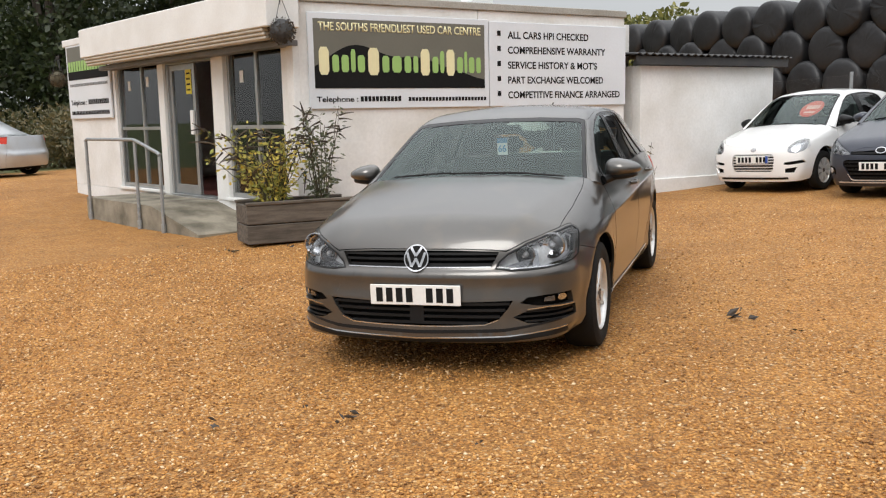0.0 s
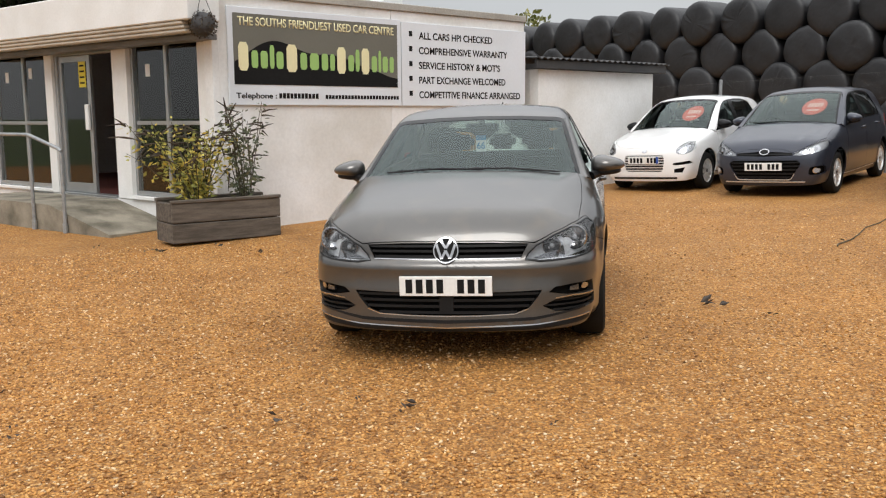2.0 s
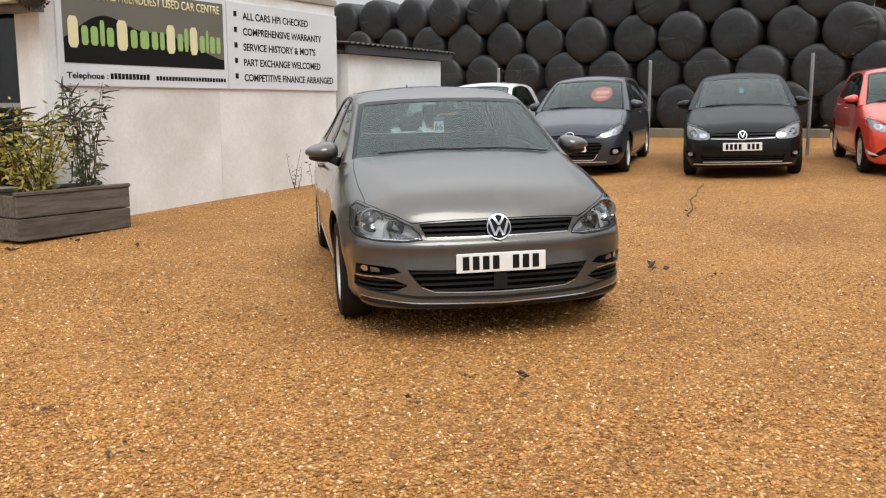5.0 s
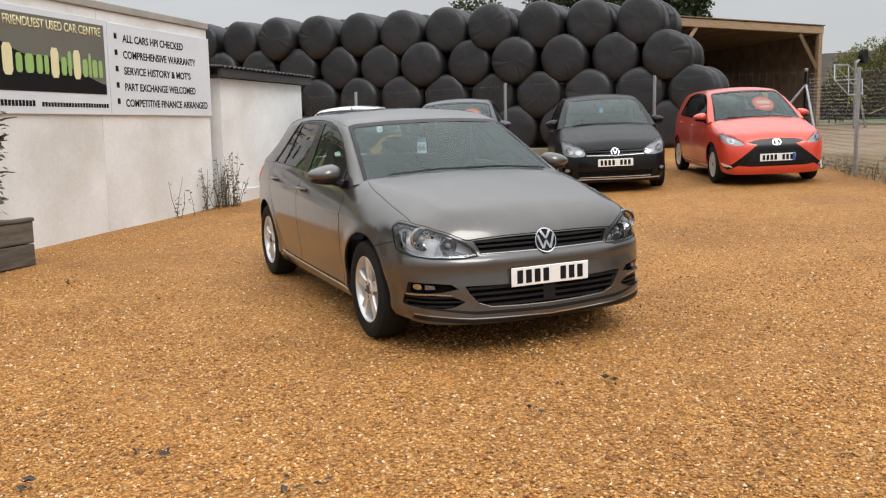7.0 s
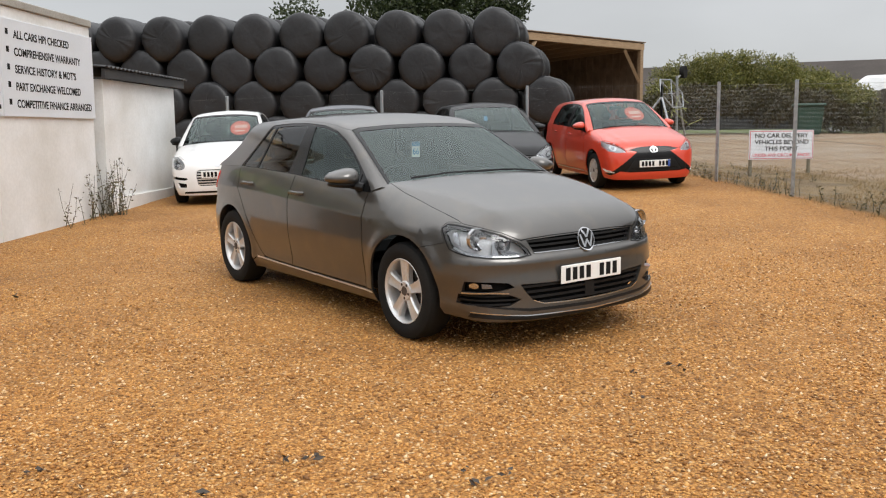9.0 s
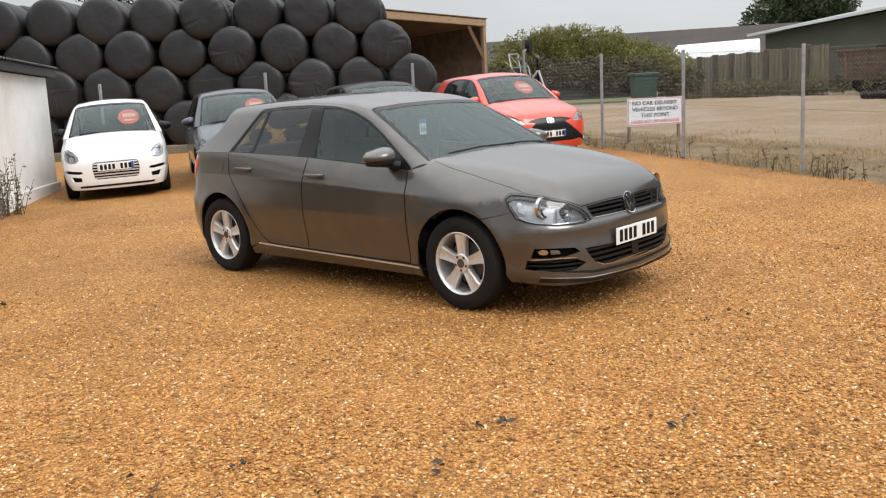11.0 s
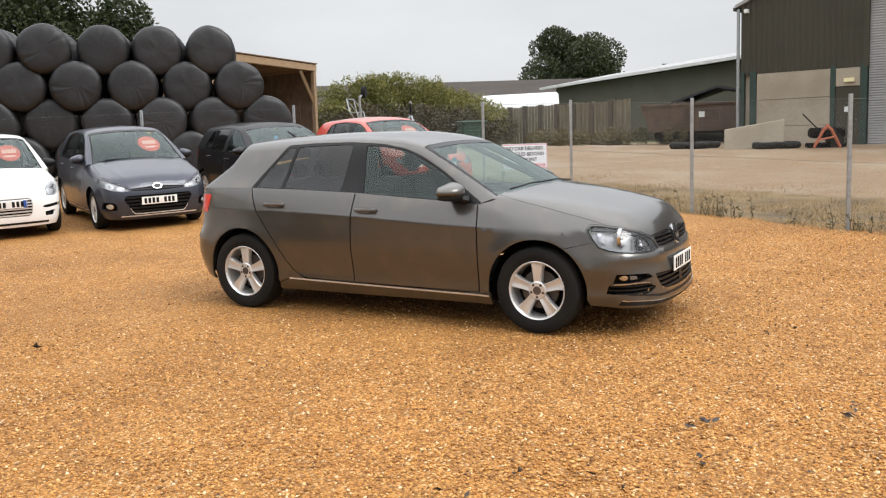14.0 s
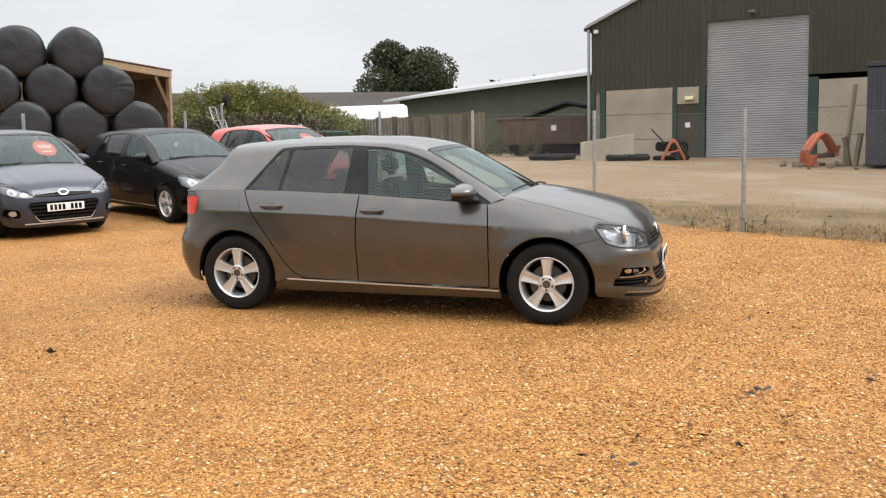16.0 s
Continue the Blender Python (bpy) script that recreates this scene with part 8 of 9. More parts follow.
golf_front = {
    "lamp_back": "lamp_inner", "bottom": 0.200,
    "wrapped": [(0.850, 0.788), (0.890, 0.787), (0.931, 0.756), (0.914, 0.705)],
    "lamp": [(0.925, 0.752), (0.885, 0.779), (0.829, 0.777), (0.70, 0.758), (0.571, 0.722), (0.47, 0.672), (0.425, 0.630), (0.405, 0.592), (0.48, 0.581), (0.56, 0.582), (0.66, 0.585), (0.76, 0.597), (0.82, 0.611), (0.872, 0.632), (0.902, 0.690)],
    "lamp_low": (0.897, 0.670),
    "hood_edge": [(0.0, 0.698), (0.25, 0.697), (0.40, 0.690), (0.465, 0.682), (0.571, 0.730), (0.70, 0.766), (0.79, 0.781)],
    "openings": [
        {"name": "upper_grille", "outline": [(0.452, 0.680), (0.430, 0.640), (0.412, 0.606), (0.0, 0.603), (-0.412, 0.606), (-0.430, 0.640), (-0.452, 0.680), (-0.25, 0.688), (0.0, 0.690), (0.25, 0.688)], "slats": 3, "fill": 0.24, "mat": M["black"], "trim": 0.0045, "trim_mat": "chrome", "trim_low": 0.15, "label": "black upper grille with a chrome strip"},
        {"name": "lower_grille", "outline": [(0.527, 0.426), (0.50, 0.385), (0.452, 0.328), (0.38, 0.302), (0.20, 0.294), (0.0, 0.291), (-0.20, 0.294), (-0.38, 0.302), (-0.452, 0.328), (-0.50, 0.385), (-0.527, 0.426), (-0.3, 0.420), (0.0, 0.418), (0.3, 0.420)], "slats": 4, "fill": 0.22, "trim": 0.005, "trim_mat": "chrome", "label": "black lower air intake with slats"},
        {"name": "fog_recess", "outline": [(0.800, 0.450), (0.69, 0.446), (0.60, 0.438), (0.565, 0.412), (0.66, 0.394), (0.805, 0.386)], "slats": 0, "both": True},
        {"name": "side_intake", "outline": [(0.810, 0.372), (0.70, 0.376), (0.60, 0.368), (0.53, 0.338), (0.60, 0.306), (0.70, 0.300), (0.81, 0.316)], "slats": 3, "fill": 0.2, "both": True},
    ],
    "bowls": [("main_reflector", 0.705, 0.695, 0.064), ("inner_reflector", 0.580, 0.656, 0.045)],
    "lamp_parts": [
        ("lamp_bezel", [(0.44, 0.597), (0.44, 0.588), (0.66, 0.593), (0.80, 0.613), (0.86, 0.640), (0.85, 0.652), (0.79, 0.627), (0.66, 0.606)], -0.02, "lamp_chrome"),
        ("lamp_divider", [(0.590, 0.604), (0.630, 0.604), (0.622, 0.690), (0.610, 0.690)], -0.025, "lamp_chrome"),
        ("lamp_wing", [(0.46, 0.608), (0.56, 0.602), (0.60, 0.640), (0.52, 0.625)], -0.022, "lamp_dull"),
        ("turn_lens", [(0.825, 0.66), (0.862, 0.685), (0.868, 0.745), (0.838, 0.755)], -0.035, "lamp_chrome"),
    ],
    "overlays": [
        ("badge_ring", ellipse(0, 0.648, 0.071, 0.071), 0.010, 0.03, "chrome", False),
        ("badge_face", ellipse(0, 0.648, 0.064, 0.064), 0.0125, 0.004, "ink", False),
        ("badge_stroke", bar_line(-0.030, 0.702, 0.0, 0.661, 0.0068), 0.0145, 0.003, "chrome", True),
        ("badge_leg", bar_line(-0.052, 0.680, -0.024, 0.602, 0.0068), 0.0145, 0.003, "chrome", True),
        ("badge_arm", bar_line(-0.024, 0.602, 0.0, 0.649, 0.0068), 0.0146, 0.003, "chrome", True),
        ("fog_lamp", ellipse(0.770, 0.424, 0.019, 0.017), -0.014, 0.03, "lamp_chrome", True),
        ("turn_lamp", [(0.738, 0.408), (0.738, 0.438), (0.690, 0.432), (0.685, 0.410)], -0.018, 0.02, "lamp_dull", True),
        ("radar_cover", [(-0.04, 0.315), (0.04, 0.315), (0.04, 0.405), (-0.04, 0.405)], -0.010, 0.03, "black", False),
        ("lower_lip", [(-0.78, 0.236), (-0.5, 0.212), (0.0, 0.202), (0.5, 0.212), (0.78, 0.236), (0.78, 0.262), (0.5, 0.234), (0.0, 0.220), (-0.5, 0.234), (-0.78, 0.262)], 0.002, 0.01, "black", False),
        # chrome line added for the highlight on the body-coloured lip edge
        ("lip_strip", [(-0.78, 0.265), (-0.5, 0.236), (0.0, 0.222), (0.5, 0.236), (0.78, 0.265), (0.78, 0.271), (0.5, 0.242), (0.0, 0.228), (-0.5, 0.242), (-0.78, 0.271)], 0.004, 0.008, "chrome", False),
        ("lower_skirt", [(-0.76, 0.306), (-0.48, 0.262), (0.0, 0.248), (0.48, 0.262), (0.76, 0.306), (0.76, 0.314), (0.48, 0.280), (0.0, 0.268), (-0.48, 0.280), (-0.76, 0.314)], 0.002, 0.004, "black", False),
        ("tow_cover", ellipse(0.50, 0.490, 0.030, 0.028), 0.001, 0.002, GREY, True),
        ("intake_strip", [(0.805, 0.377), (0.70, 0.381), (0.60, 0.374), (0.60, 0.380), (0.70, 0.388), (0.805, 0.384)], 0.002, 0.006, "chrome", True),
    ],
    "plate": {"z": 0.459},
}


def squeeze(wb, noz, tal, hw, belt, high, s, up=0.0):
    """Fits the form to another car: wheelbase, nose, tail, half width, belt, height, wheel scale."""
    a = wb / 2
    gx = [-2.6, -2.04, -1.70, -0.93, 0.93, 1.70, 2.185, 2.6]
    tx = [tal - 0.5, tal, -a - 0.38 * s, -a + 0.385 * s, a - 0.385 * s, a + 0.38 * s, noz, noz + 0.4]
    gzz = [0.0, 0.70, 0.975, 1.452, 1.7]
    tz = [0.0, 0.70 * (s + up), belt, high, high + 0.2]
    k = hw / HW

    def w(p):
        q = np.array(p, float)
        q[:, 0] = np.interp(p[:, 0], gx, tx)
        q[:, 1] = p[:, 1] * k
        q[:, 2] = np.interp(p[:, 2], gzz, tz)
        return q
    return w


def sticker(tools, y0):
    """A red oval price card behind the windscreen, its print as plain bars."""
    car, add, to, dom, solid = tools
    f = Front(1, -1.0)
    ob = add("price_card", f, ellipse(y0, 1.19, 0.185, 0.105), f_cabin, M["sticker_red"], gap=0, lift=-0.012, rim=0.0, st=0.05, label="red oval price card with pale print")
    for i in range(5):
        x = y0 - 0.10 + i * 0.047
        add("print_bar", f, [(x, 1.185), (x + 0.034, 1.185), (x + 0.034, 1.235), (x, 1.235)], f_cabin, M["sticker_pale"], ob, gap=0, lift=-0.010, rim=0, st=0.05)
    add("print_bar", f, [(y0 - 0.09, 1.135), (y0 + 0.09, 1.135), (y0 + 0.09, 1.155), (y0 - 0.09, 1.155)], f_cabin, M["sticker_pale"], ob, gap=0, lift=-0.010, rim=0, st=0.05)


def parked(plate_x, plate_y, deg, noz):
    h = Vector((math.cos(radians(deg)), math.sin(radians(deg)), 0))
    return on_ground(plate_x - h.x * noz, plate_y - h.y * noz, deg)


golf = build_car("grey_hatchback", on_ground(0.566, 6.8355, -109.4), "dusty grey metallic five-door hatchback parked on golden gravel", GREY, {"front": golf_front, "large": True})


def golf_extras(tools):
    car, add, to, dom, solid = tools
    side = dom[0]
    add("fuel_flap", side, rounded([(-1.27, 0.845), (-1.44, 0.845), (-1.445, 0.968), (-1.265, 0.968)], 0.04), f_body, GREY, lift=0.0015, rim=0.004, st=0.03)
    # hanging stock tag below the mirror, with its number
    tag = solid("stock_tag", box(0.25, 0.254, -0.045, 0.03, 1.10, 1.22, 0.001), M["paper"])
    solid("tag_head", box(0.2542, 0.256, -0.045, 0.03, 1.185, 1.22), M["tag_blue"], tag)
    t = lettering("66", 0.05, 0.06, 0.001, "CENTER")
    solid("lettering", turned(t, Matrix.Translation((0.2562, -0.008, 1.122)) @ pose(0, 0, 0, 0, 0, 90)), M["tag_blue"], tag)
    solid("aerial", tube([(-1.35, 0, 1.40), (-1.45, 0, 1.46)], 0.014, 6, None, 0.006), M["black"])
    # paper in the near rear window and the dashboard reflection card
    solid("tax_card", box(0.74, 0.80, -0.12, 0.02, 0.936, 0.939), M["paper"])


golf_extras(golf)

WHITE = car_paint("white_paint", (0.80, 0.80, 0.79), (0.82, 0.82, 0.81), 0.0, 0.3, (0.55, 0.5, 0.42))
SLATE = car_paint("dark_slate_paint", (0.030, 0.034, 0.048), (0.06, 0.067, 0.09), 0.4, 0.34, (0.08, 0.07, 0.06), 0.7)
BLACK = car_paint("black_paint", (0.003, 0.003, 0.0035), (0.006, 0.006, 0.0065), 0.0, 0.45, (0.012, 0.011, 0.009), 0.4, 0.05, 0.12)
RED = car_paint("orange_red_paint", (0.62, 0.058, 0.028), (0.68, 0.075, 0.04), 0.1, 0.3, (0.4, 0.12, 0.08))
SILVER = car_paint("silver_paint", (0.48, 0.50, 0.52), (0.6, 0.62, 0.64), 0.6, 0.3)

suzuki_front = {
    "lamp_back": "lamp_glow",
    "lamp": [(0.83, 0.755), (0.80, 0.80), (0.72, 0.815), (0.64, 0.775), (0.575, 0.70), (0.57, 0.64), (0.62, 0.605), (0.72, 0.60), (0.80, 0.63), (0.84, 0.69)],
    "lamp_low": (0.83, 0.66),
    "hood_edge": [(0.0, 0.715), (0.30, 0.715), (0.50, 0.735), (0.60, 0.765), (0.70, 0.822), (0.78, 0.818)],
    "openings": [
        {"name": "front_grille", "outline": rounded([(0.36, 0.60), (0.38, 0.50), (0.35, 0.335), (-0.35, 0.335), (-0.38, 0.50), (-0.36, 0.60)], 0.05), "slats": 6, "fill": 0.22, "mat": M["alloy"], "slat_lift": -0.004, "label": "black grille with silver slats"},
        {"name": "bumper_slot", "outline": [(0.80, 0.50), (0.55, 0.47), (0.53, 0.445), (0.60, 0.435), (0.82, 0.455)], "both": True},
        {"name": "bumper_slot", "outline": [(0.74, 0.40), (0.56, 0.375), (0.56, 0.315), (0.70, 0.315)], "both": True},
    ],
    "lamp_parts": [("main_reflector", ellipse(0.70, 0.68, 0.075, 0.065), -0.018, "lamp_chrome"), ("bulb_dome", ellipse(0.70, 0.68, 0.03, 0.03), -0.012, "lamp_glow"), ("turn_lens", ellipse(0.755, 0.765, 0.04, 0.028), -0.025, "lamp_chrome")],
    "overlays": [("badge", rounded([(-0.055, 0.655), (0.0, 0.63), (0.055, 0.655), (0.04, 0.69), (0.0, 0.70), (-0.04, 0.69)], 0.02), 0.004, 0.01, "chrome", False), ("lower_skirt", [(-0.6, 0.215), (0.6, 0.215), (0.6, 0.245), (-0.6, 0.245)], 0.002, 0.01, "black", False)],
    "plate": {"z": 0.52, "blue": True},
}
hyundai_front = {
    "lamp": [(0.845, 0.79), (0.80, 0.80), (0.68, 0.765), (0.55, 0.705), (0.44, 0.645), (0.43, 0.61), (0.55, 0.60), (0.70, 0.625), (0.81, 0.67), (0.85, 0.72)],
    "lamp_low": (0.846, 0.68),
    "hood_edge": [(0.0, 0.705), (0.25, 0.700), (0.42, 0.652), (0.55, 0.711), (0.68, 0.771), (0.79, 0.806)],
    "openings": [
        {"name": "upper_grille", "outline": [(0.42, 0.645), (0.42, 0.612), (0.0, 0.60), (-0.42, 0.612), (-0.42, 0.645), (0.0, 0.668)], "slats": 1, "fill": 0.2, "label": "thin black upper grille"},
        {"name": "lower_grille", "outline": rounded([(0.50, 0.54), (0.54, 0.49), (0.40, 0.27), (-0.40, 0.27), (-0.54, 0.49), (-0.50, 0.54)], 0.04), "slats": 5, "fill": 0.2, "trim": 0.012, "label": "large black hexagonal grille"},
        {"name": "fog_recess", "outline": rounded([(0.82, 0.46), (0.66, 0.44), (0.64, 0.33), (0.82, 0.33)], 0.04), "both": True},
    ],
    "lamp_parts": [("main_reflector", ellipse(0.72, 0.695, 0.06, 0.05), -0.018, "lamp_chrome"), ("bulb_dome", ellipse(0.72, 0.695, 0.025, 0.025), -0.012, "lamp_glow"), ("inner_reflector", ellipse(0.57, 0.655, 0.06, 0.035), -0.018, "lamp_chrome")],
    "overlays": [("badge", ellipse(0, 0.662, 0.075, 0.042), 0.006, 0.02, "chrome", False), ("badge_face", ellipse(0, 0.662, 0.062, 0.031), 0.008, 0.004, "gloss_black", False), ("fog_lamp", ellipse(0.74, 0.39, 0.045, 0.042), 0.0, 0.03, "chrome", True), ("fog_glass", ellipse(0.74, 0.39, 0.034, 0.032), 0.003, 0.004, "lamp_glow", True), ("lower_lip", [(-0.6, 0.225), (0.6, 0.225), (0.6, 0.24), (-0.6, 0.24)], 0.003, 0.01, "alloy", False)],
    "plate": {"z": 0.455},
}
polo_front = {
    "lamp": [(0.845, 0.785), (0.80, 0.80), (0.70, 0.790), (0.56, 0.745), (0.47, 0.70), (0.46, 0.625), (0.50, 0.590), (0.64, 0.585), (0.78, 0.605), (0.84, 0.65)],
    "lamp_low": (0.845, 0.66),
    "hood_edge": [(0.0, 0.705), (0.25, 0.703), (0.44, 0.700), (0.47, 0.706), (0.56, 0.752), (0.70, 0.797), (0.79, 0.806)],
    "openings": [
        {"name": "upper_grille", "outline": [(0.46, 0.68), (0.455, 0.612), (0.0, 0.60), (-0.455, 0.612), (-0.46, 0.68), (0.0, 0.692)], "slats": 2, "fill": 0.2, "mat": M["gloss_black"], "trim": 0.010, "label": "black upper grille with a chrome strip"},
        {"name": "lower_grille", "outline": [(0.60, 0.36), (0.56, 0.27), (-0.56, 0.27), (-0.60, 0.36)], "slats": 3, "fill": 0.2, "trim": 0.010},
        {"name": "fog_recess", "outline": [(0.82, 0.42), (0.68, 0.40), (0.68, 0.32), (0.82, 0.33)], "both": True},
    ],
    "lamp_parts": [("main_reflector", ellipse(0.72, 0.69, 0.065, 0.06), -0.018, "lamp_chrome"), ("bulb_dome", ellipse(0.72, 0.69, 0.025, 0.025), -0.012, "lamp_glow"), ("inner_reflector", ellipse(0.57, 0.665, 0.055, 0.045), -0.018, "lamp_chrome")],
    "overlays": [("badge_ring", ellipse(0, 0.645, 0.066, 0.066), 0.008, 0.02, "chrome", False), ("badge_face", ellipse(0, 0.645, 0.052, 0.052), 0.010, 0.004, "gloss_black", False), ("badge_stroke", [(-0.038, 0.683), (-0.024, 0.686), (0.004, 0.625), (-0.004, 0.605)], 0.012, 0.004, "chrome", True), ("fog_lamp", ellipse(0.76, 0.375, 0.035, 0.028), -0.004, 0.03, "lamp_glow", True), ("lower_lip", [(-0.7, 0.225), (0.7, 0.225), (0.7, 0.24), (-0.7, 0.24)], 0.003, 0.01, "alloy", False)],
    "plate": {"z": 0.49},
}
CROSS = [(0.0, 0.722), (0.14, 0.716), (0.30, 0.708), (0.47, 0.672), (0.31, 0.640), (0.56, 0.46), (0.80, 0.285), (0.76, 0.262), (0.62, 0.325), (0.45, 0.305), (0.0, 0.305)]
aygo_front = {
    "lamp_back": "lamp_glow",
    "lamp": [(0.85, 0.80), (0.81, 0.815), (0.70, 0.785), (0.56, 0.715), (0.50, 0.655), (0.52, 0.63), (0.66, 0.625), (0.80, 0.655), (0.852, 0.72)],
    "lamp_low": (0.847, 0.69),
    "hood_edge": [(0.0, 0.72), (0.25, 0.715), (0.44, 0.69), (0.50, 0.672), (0.56, 0.722), (0.70, 0.792), (0.80, 0.822)],
    "openings": [
    ],
    "lamp_parts": [("main_reflector", ellipse(0.72, 0.715, 0.06, 0.05), -0.018, "lamp_chrome"), ("bulb_dome", ellipse(0.72, 0.715, 0.025, 0.025), -0.012, "lamp_glow")],
    "overlays": [
        ("nose_panel", CROSS + flipped(CROSS)[1:-1], 0.003, 0.006, "gloss_black", False),
        ("lower_grille", [(-0.52, 0.325), (0.52, 0.325), (0.46, 0.40), (0.36, 0.53), (-0.36, 0.53), (-0.46, 0.40)], 0.0045, 0.004, "black", False),
        ("grille_slat", [(-0.45, 0.345), (0.45, 0.345), (0.45, 0.352), (-0.45, 0.352)], 0.008, 0.006, "gloss_black", False),
        ("grille_slat", [(-0.44, 0.368), (0.44, 0.368), (0.44, 0.375), (-0.44, 0.375)], 0.008, 0.006, "gloss_black", False),
        ("grille_slat", [(-0.38, 0.510), (0.38, 0.510), (0.38, 0.517), (-0.38, 0.517)], 0.008, 0.006, "gloss_black", False),
        ("badge", ellipse(0, 0.662, 0.072, 0.050), 0.010, 0.02, "chrome", False), ("badge_face", ellipse(0, 0.662, 0.058, 0.038), 0.012, 0.004, "gloss_black", False), ("badge_bar", ellipse(0, 0.662, 0.017, 0.035), 0.014, 0.004, "chrome", False),
        ("day_lamp", [(0.70, 0.30), (0.80, 0.31), (0.83, 0.36), (0.72, 0.31)], 0.006, 0.01, "paper", True)],
    "plate": {"z": 0.44, "blue": True},
}
a = build_car("white_hatchback", parked(4.63, 13.50, -139, 1.87), "small white five-door hatchback with black mirrors and a red price card", WHITE, {"front": suzuki_front, "warp": squeeze(2.36, 1.86, -1.64, 0.80, 0.95, 1.47, 0.90, 0.06), "step": 0.08, "mirror_paint": False, "wheel": (0.285, 0.165, 0.185), "track": 0.69, "axles": (1.18, -1.18), "covers": 9, "strip": "black"})
sticker(a, 0.30)
b = build_car("slate_hatchback", parked(5.67, 11.73, -139, 1.95), "small dark slate five-door hatchback with a red price card", SLATE, {"front": hyundai_front, "warp": squeeze(2.385, 1.94, -1.72, 0.83, 0.99, 1.50, 0.93, 0.04), "step": 0.08, "wheel": (0.294, 0.175, 0.20), "track": 0.71, "axles": (1.1925, -1.1925), "spokes": 7})
sticker(b, 0.30)
c = build_car("black_hatchback", parked(7.0, 9.54, -137, 2.045), "black five-door hatchback parked in front of the bales", BLACK, {"front": polo_front, "warp": squeeze(2.47, 2.035, -1.93, 0.841, 0.98, 1.455, 0.955), "step": 0.08, "wheel": (0.302, 0.185, 0.205), "track": 0.73, "axles": (1.235, -1.235)})
c[4]("stock_tag", box(0.25, 0.254, -0.04, 0.03, 1.14, 1.22, 0.001), M["tag_blue"])
d = build_car("red_hatchback", parked(8.71, 7.86, -135, 1.89), "orange-red hatchback with black cross-shaped nose and red price card", RED, {"front": aygo_front, "warp": squeeze(2.34, 1.88, -1.585, 0.8075, 0.97, 1.46, 0.925, 0.04), "step": 0.08, "wheel": (0.292, 0.165, 0.195), "track": 0.70, "axles": (1.17, -1.17), "covers": 10})
sticker(d, 0.22)


def saloon(p):
    q = np.array(p, float)
    q[:, 0] *= 1.08
    k = np.clip((p[:, 0] + 1.55) / 0.75, 0.02, 1)
    q[:, 2] = np.where(p[:, 2] > 0.985, 0.985 + (p[:, 2] - 0.985) * k, p[:, 2])
    return q


build_car("silver_saloon", on_ground(-12.1, 22.9, 168), "silver saloon parked tail-on at the edge of the yard", SILVER, {"front": polo_front, "warp": saloon, "step": 0.1, "axles": (AX * 1.08, -AX * 1.08), "spokes": 7})


# ---- loose gravel round the car, leaves and twigs ----
def gravel():
    rng = np.random.default_rng(17)
    n = 420000
    px, py = rng.uniform(-8.5, 5.5, n), rng.uniform(-1.5, 13.0, n)
    rad = np.hypot(px - 0.5, py - 6.85)
    ang = np.degrees(np.arctan2(py - 6.85, px - 0.5)) % 360
    front = np.clip(1 - np.abs(ang - 220) / 110, 0, 1) ** 0.5
    chance = front * np.clip((7.6 - rad) / 2.2, 0, 1) * (0.35 + 0.65 * np.clip((rad - 1.0) / 2.5, 0, 1))
    chance = np.maximum(chance, 0.10 * np.clip((7.0 - rad) / 1.5, 0, 1))
    wall = (px + 1.69) * 0.526 - (py - 11.28) * 0.851
    keep = (rng.random(n) < chance) & (wall > 0.15)
    px, py = px[keep], py[keep]
    n = len(px)
    size = 0.0052 + 0.0065 * rng.random(n) ** 1.6
    pz = 0.03 + 0.025 * px + 0.006 * np.clip(py - 4, 0, 10) + np.vectorize(lambda x: gz(x, 4.0) - 0.03 - 0.025 * x)(px)
    pz += 0.012 * np.array([noise.noise((x * 0.9, y * 0.9, 3.0)) for x, y in zip(px, py)])
    base = np.array([[1, 0, 0], [0, 1, 0], [-1, 0, 0], [0, -1, 0], [0, 0, 1], [0, 0, -1]], float)
    v = np.repeat(base[None], n, 0) * rng.uniform(0.7, 1.35, (n, 6, 1))
    v *= np.stack([rng.uniform(0.8, 1.7, n), rng.uniform(0.7, 1.1, n), rng.uniform(0.45, 0.8, n)], 1)[:, None]
    a, b = rng.uniform(0, 6.28, n), rng.normal(0, 0.35, n)
    ca, sa, cb, sb = np.cos(a), np.sin(a), np.cos(b), np.sin(b)
    x, y, z = v[..., 0], v[..., 1], v[..., 2]
    x, z = x * cb[:, None] + z * sb[:, None], -x * sb[:, None] + z * cb[:, None]
    x, y = x * ca[:, None] - y * sa[:, None], x * sa[:, None] + y * ca[:, None]
    v = np.stack([x, y, z], 2) * size[:, None, None] + np.stack([px, py, pz + size * 0.25], 1)[:, None]
    tri = np.array([[0, 1, 4], [1, 2, 4], [2, 3, 4], [3, 0, 4], [1, 0, 5], [2, 1, 5], [3, 2, 5], [0, 3, 5]])
    f = (tri[None] + 6 * np.arange(n)[:, None, None]).reshape(-1)
    me = bpy.data.meshes.new("gravel_stones")
    me.vertices.add(n * 6)
    me.vertices.foreach_set("co", v.astype(np.float32).reshape(-1))
    me.loops.add(len(f))
    me.loops.foreach_set("vertex_index", f.astype(np.int32))
    me.polygons.add(n * 8)
    me.polygons.foreach_set("loop_start", np.arange(0, n * 24, 3, dtype=np.int32))
    me.update(calc_edges=True)
    ob = part("gravel_stones", me, M["stone"])
    tagged(ob, "loose golden gravel stones over the yard", "gravel", kind="stuff")


gravel()


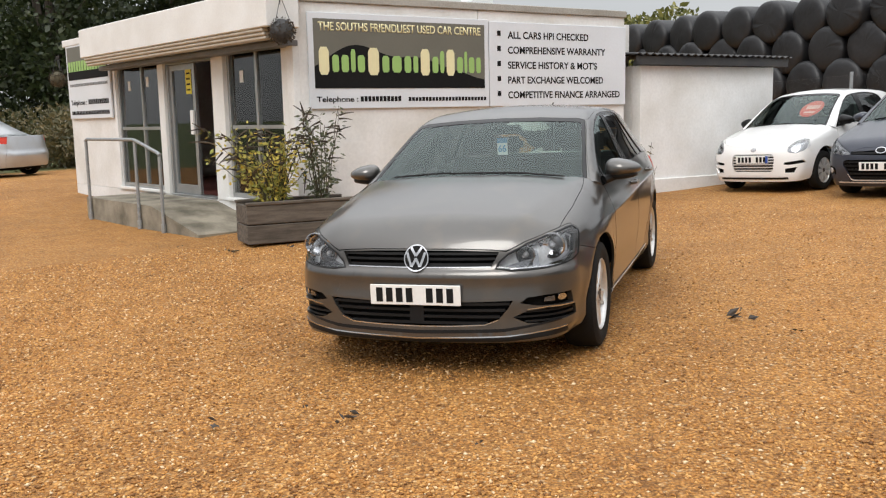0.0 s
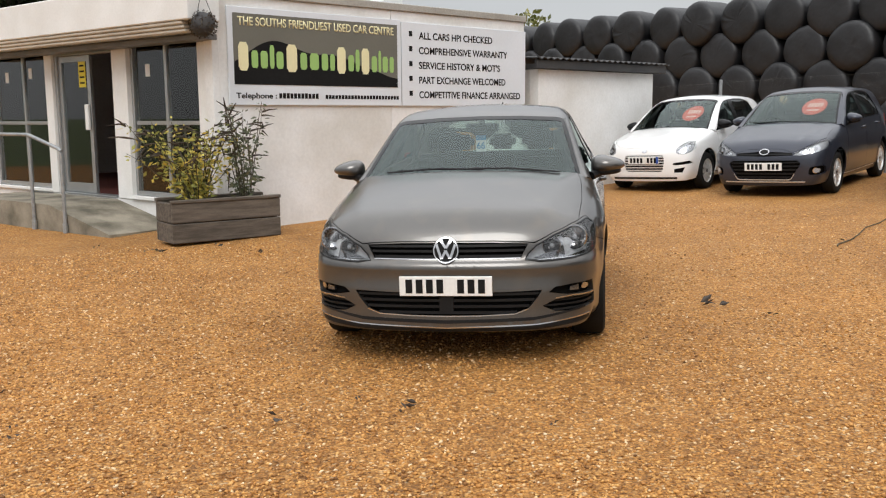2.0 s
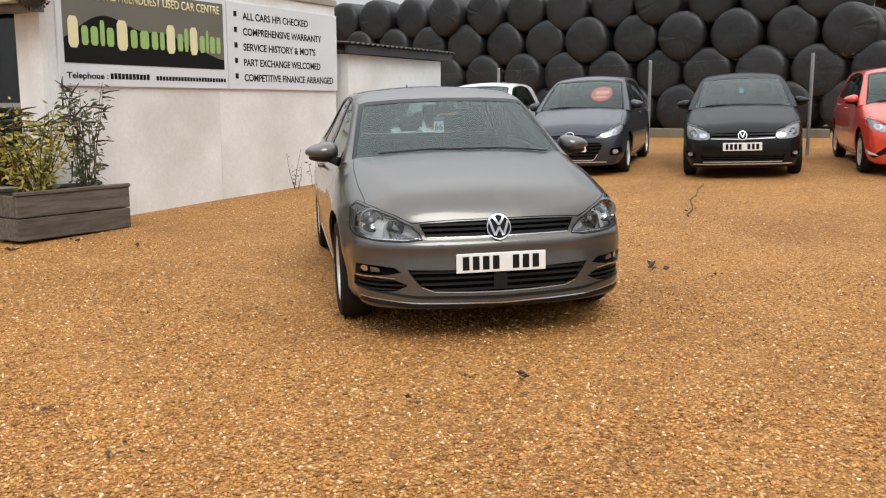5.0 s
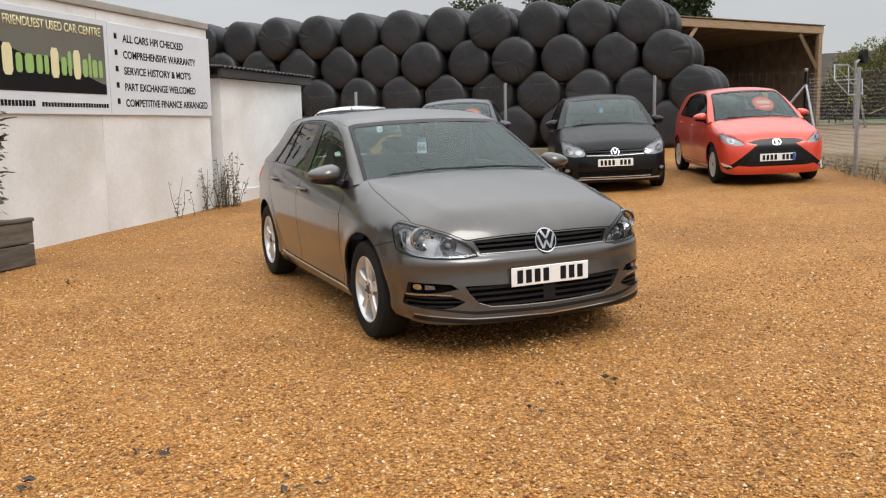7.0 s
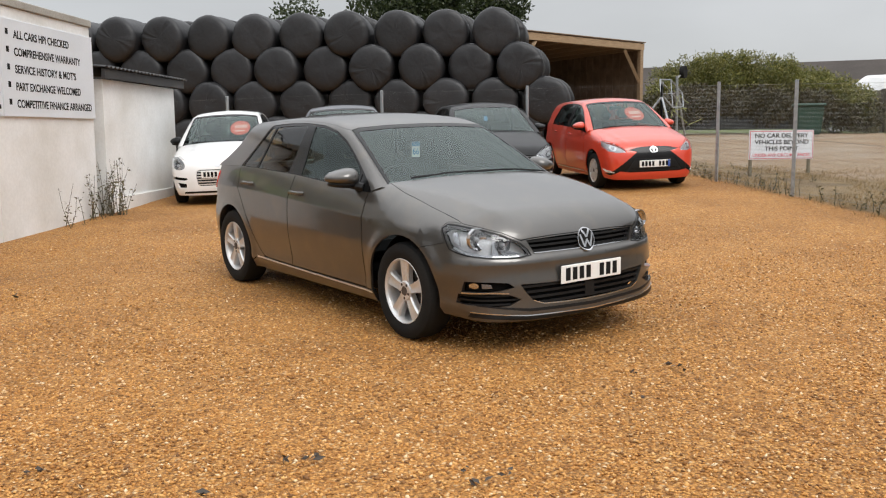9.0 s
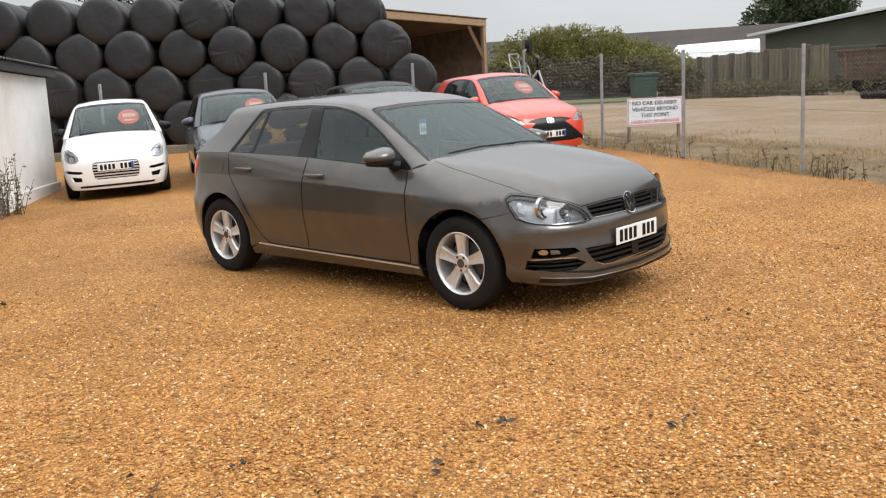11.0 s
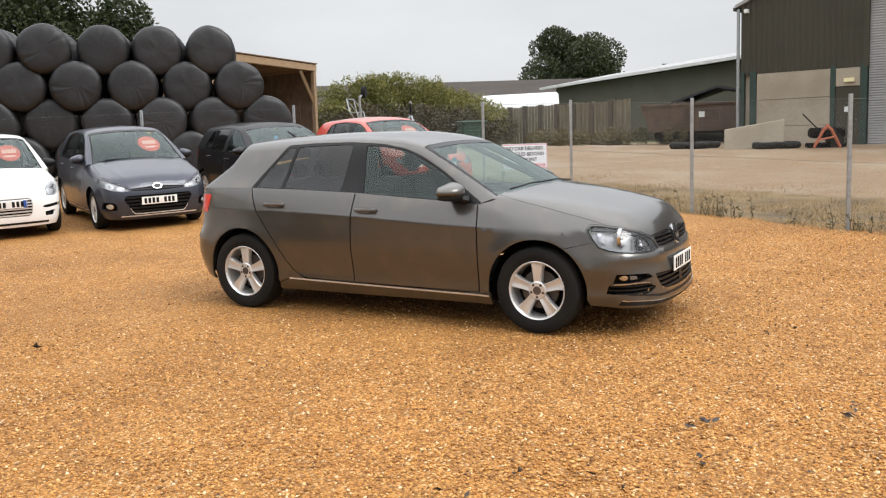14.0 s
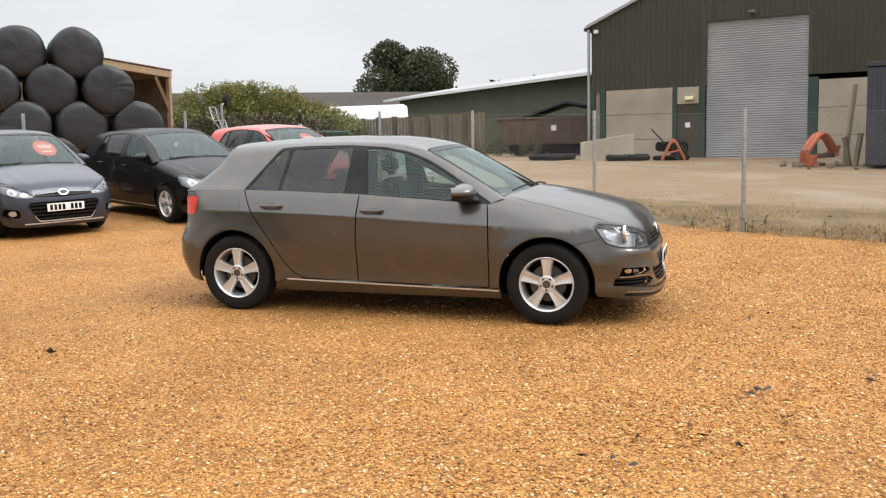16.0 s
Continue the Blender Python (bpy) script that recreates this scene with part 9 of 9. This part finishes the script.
def litter():
    """Dark wet leaves, clods and twigs lying on the gravel."""
    rnd = random.Random(61)
    spots = [(1.86, 5.78, 0.12), (1.93, 5.76, 0.08), (2.11, 5.335, 0.05), (-2.42, 9.82, 0.13), (-2.30, 9.80, 0.10), (-3.04, 10.54, 0.07), (-1.25, 9.37, 0.09), (-0.43, 4.15, 0.07), (-0.50, 4.12, 0.05), (-1.08, 4.12, 0.06),
             (-2.30, 4.37, 0.04), (-2.43, 4.24, 0.07), (-2.26, 4.19, 0.05), (-2.64, 5.03, 0.06), (-2.53, 4.95, 0.07), (-3.31, 5.46, 0.09), (-3.40, 5.41, 0.05), (-3.08, 5.06, 0.07), (-3.47, 6.18, 0.07), (-3.58, 6.05, 0.08),
             (-3.27, 5.85, 0.05), (0.14, 3.73, 0.03), (-0.69, 4.31, 0.03), (-1.73, 7.53, 0.03), (-3.65, 7.09, 0.04), (-1.7, 10.1, 0.08), (4.42, 7.92, 0.05)]
    for _ in range(14):
        a, r = rnd.uniform(2.4, 5.0), rnd.uniform(2.3, 5.9)
        spots.append((0.5 + r * math.cos(a), 6.85 + r * math.sin(a), rnd.uniform(0.012, 0.03)))
    for x, y, s in spots:
        at = on_ground(x, y, rnd.uniform(0, 360), 0.006)
        for k in range(rnd.randint(2, 4)):
            bm = bmesh.new()
            o = Vector((rnd.gauss(0, s * 0.5), rnd.gauss(0, s * 0.25), 0.008 + 0.006 * k))
            d = Vector((rnd.gauss(0, 1), rnd.gauss(0, 1), 0.25)).normalized()
            leaf(bm, o, d, s * rnd.uniform(0.5, 1.0), s * rnd.uniform(0.25, 0.5), rnd)
            ob = part("dead_leaf", bm, M["litter"])
            ob.matrix_world = at
            tagged(ob, "dark wet dead leaf on the gravel", "leaf", "dead leaves")
    path = [(4.15, 7.68), (4.22, 7.78), (4.50, 7.98), (4.76, 8.24), (5.10, 8.62), (5.45, 8.86), (5.85, 9.24), (6.28, 9.55)]
    pts = [Vector((x, y, gz(x, y) + 0.012)) for x, y in path]
    tw = part("twig", tube(pts, 0.008, 5, None, 0.004), M["stem"])
    tagged(tw, "long dark twig lying on the gravel", "twig")


M["litter"] = leaf_mat("wet_dead_leaves", [(0.0, (0.012, 0.010, 0.008)), (1.0, (0.045, 0.032, 0.022))], 0.6, 0.0)
litter()
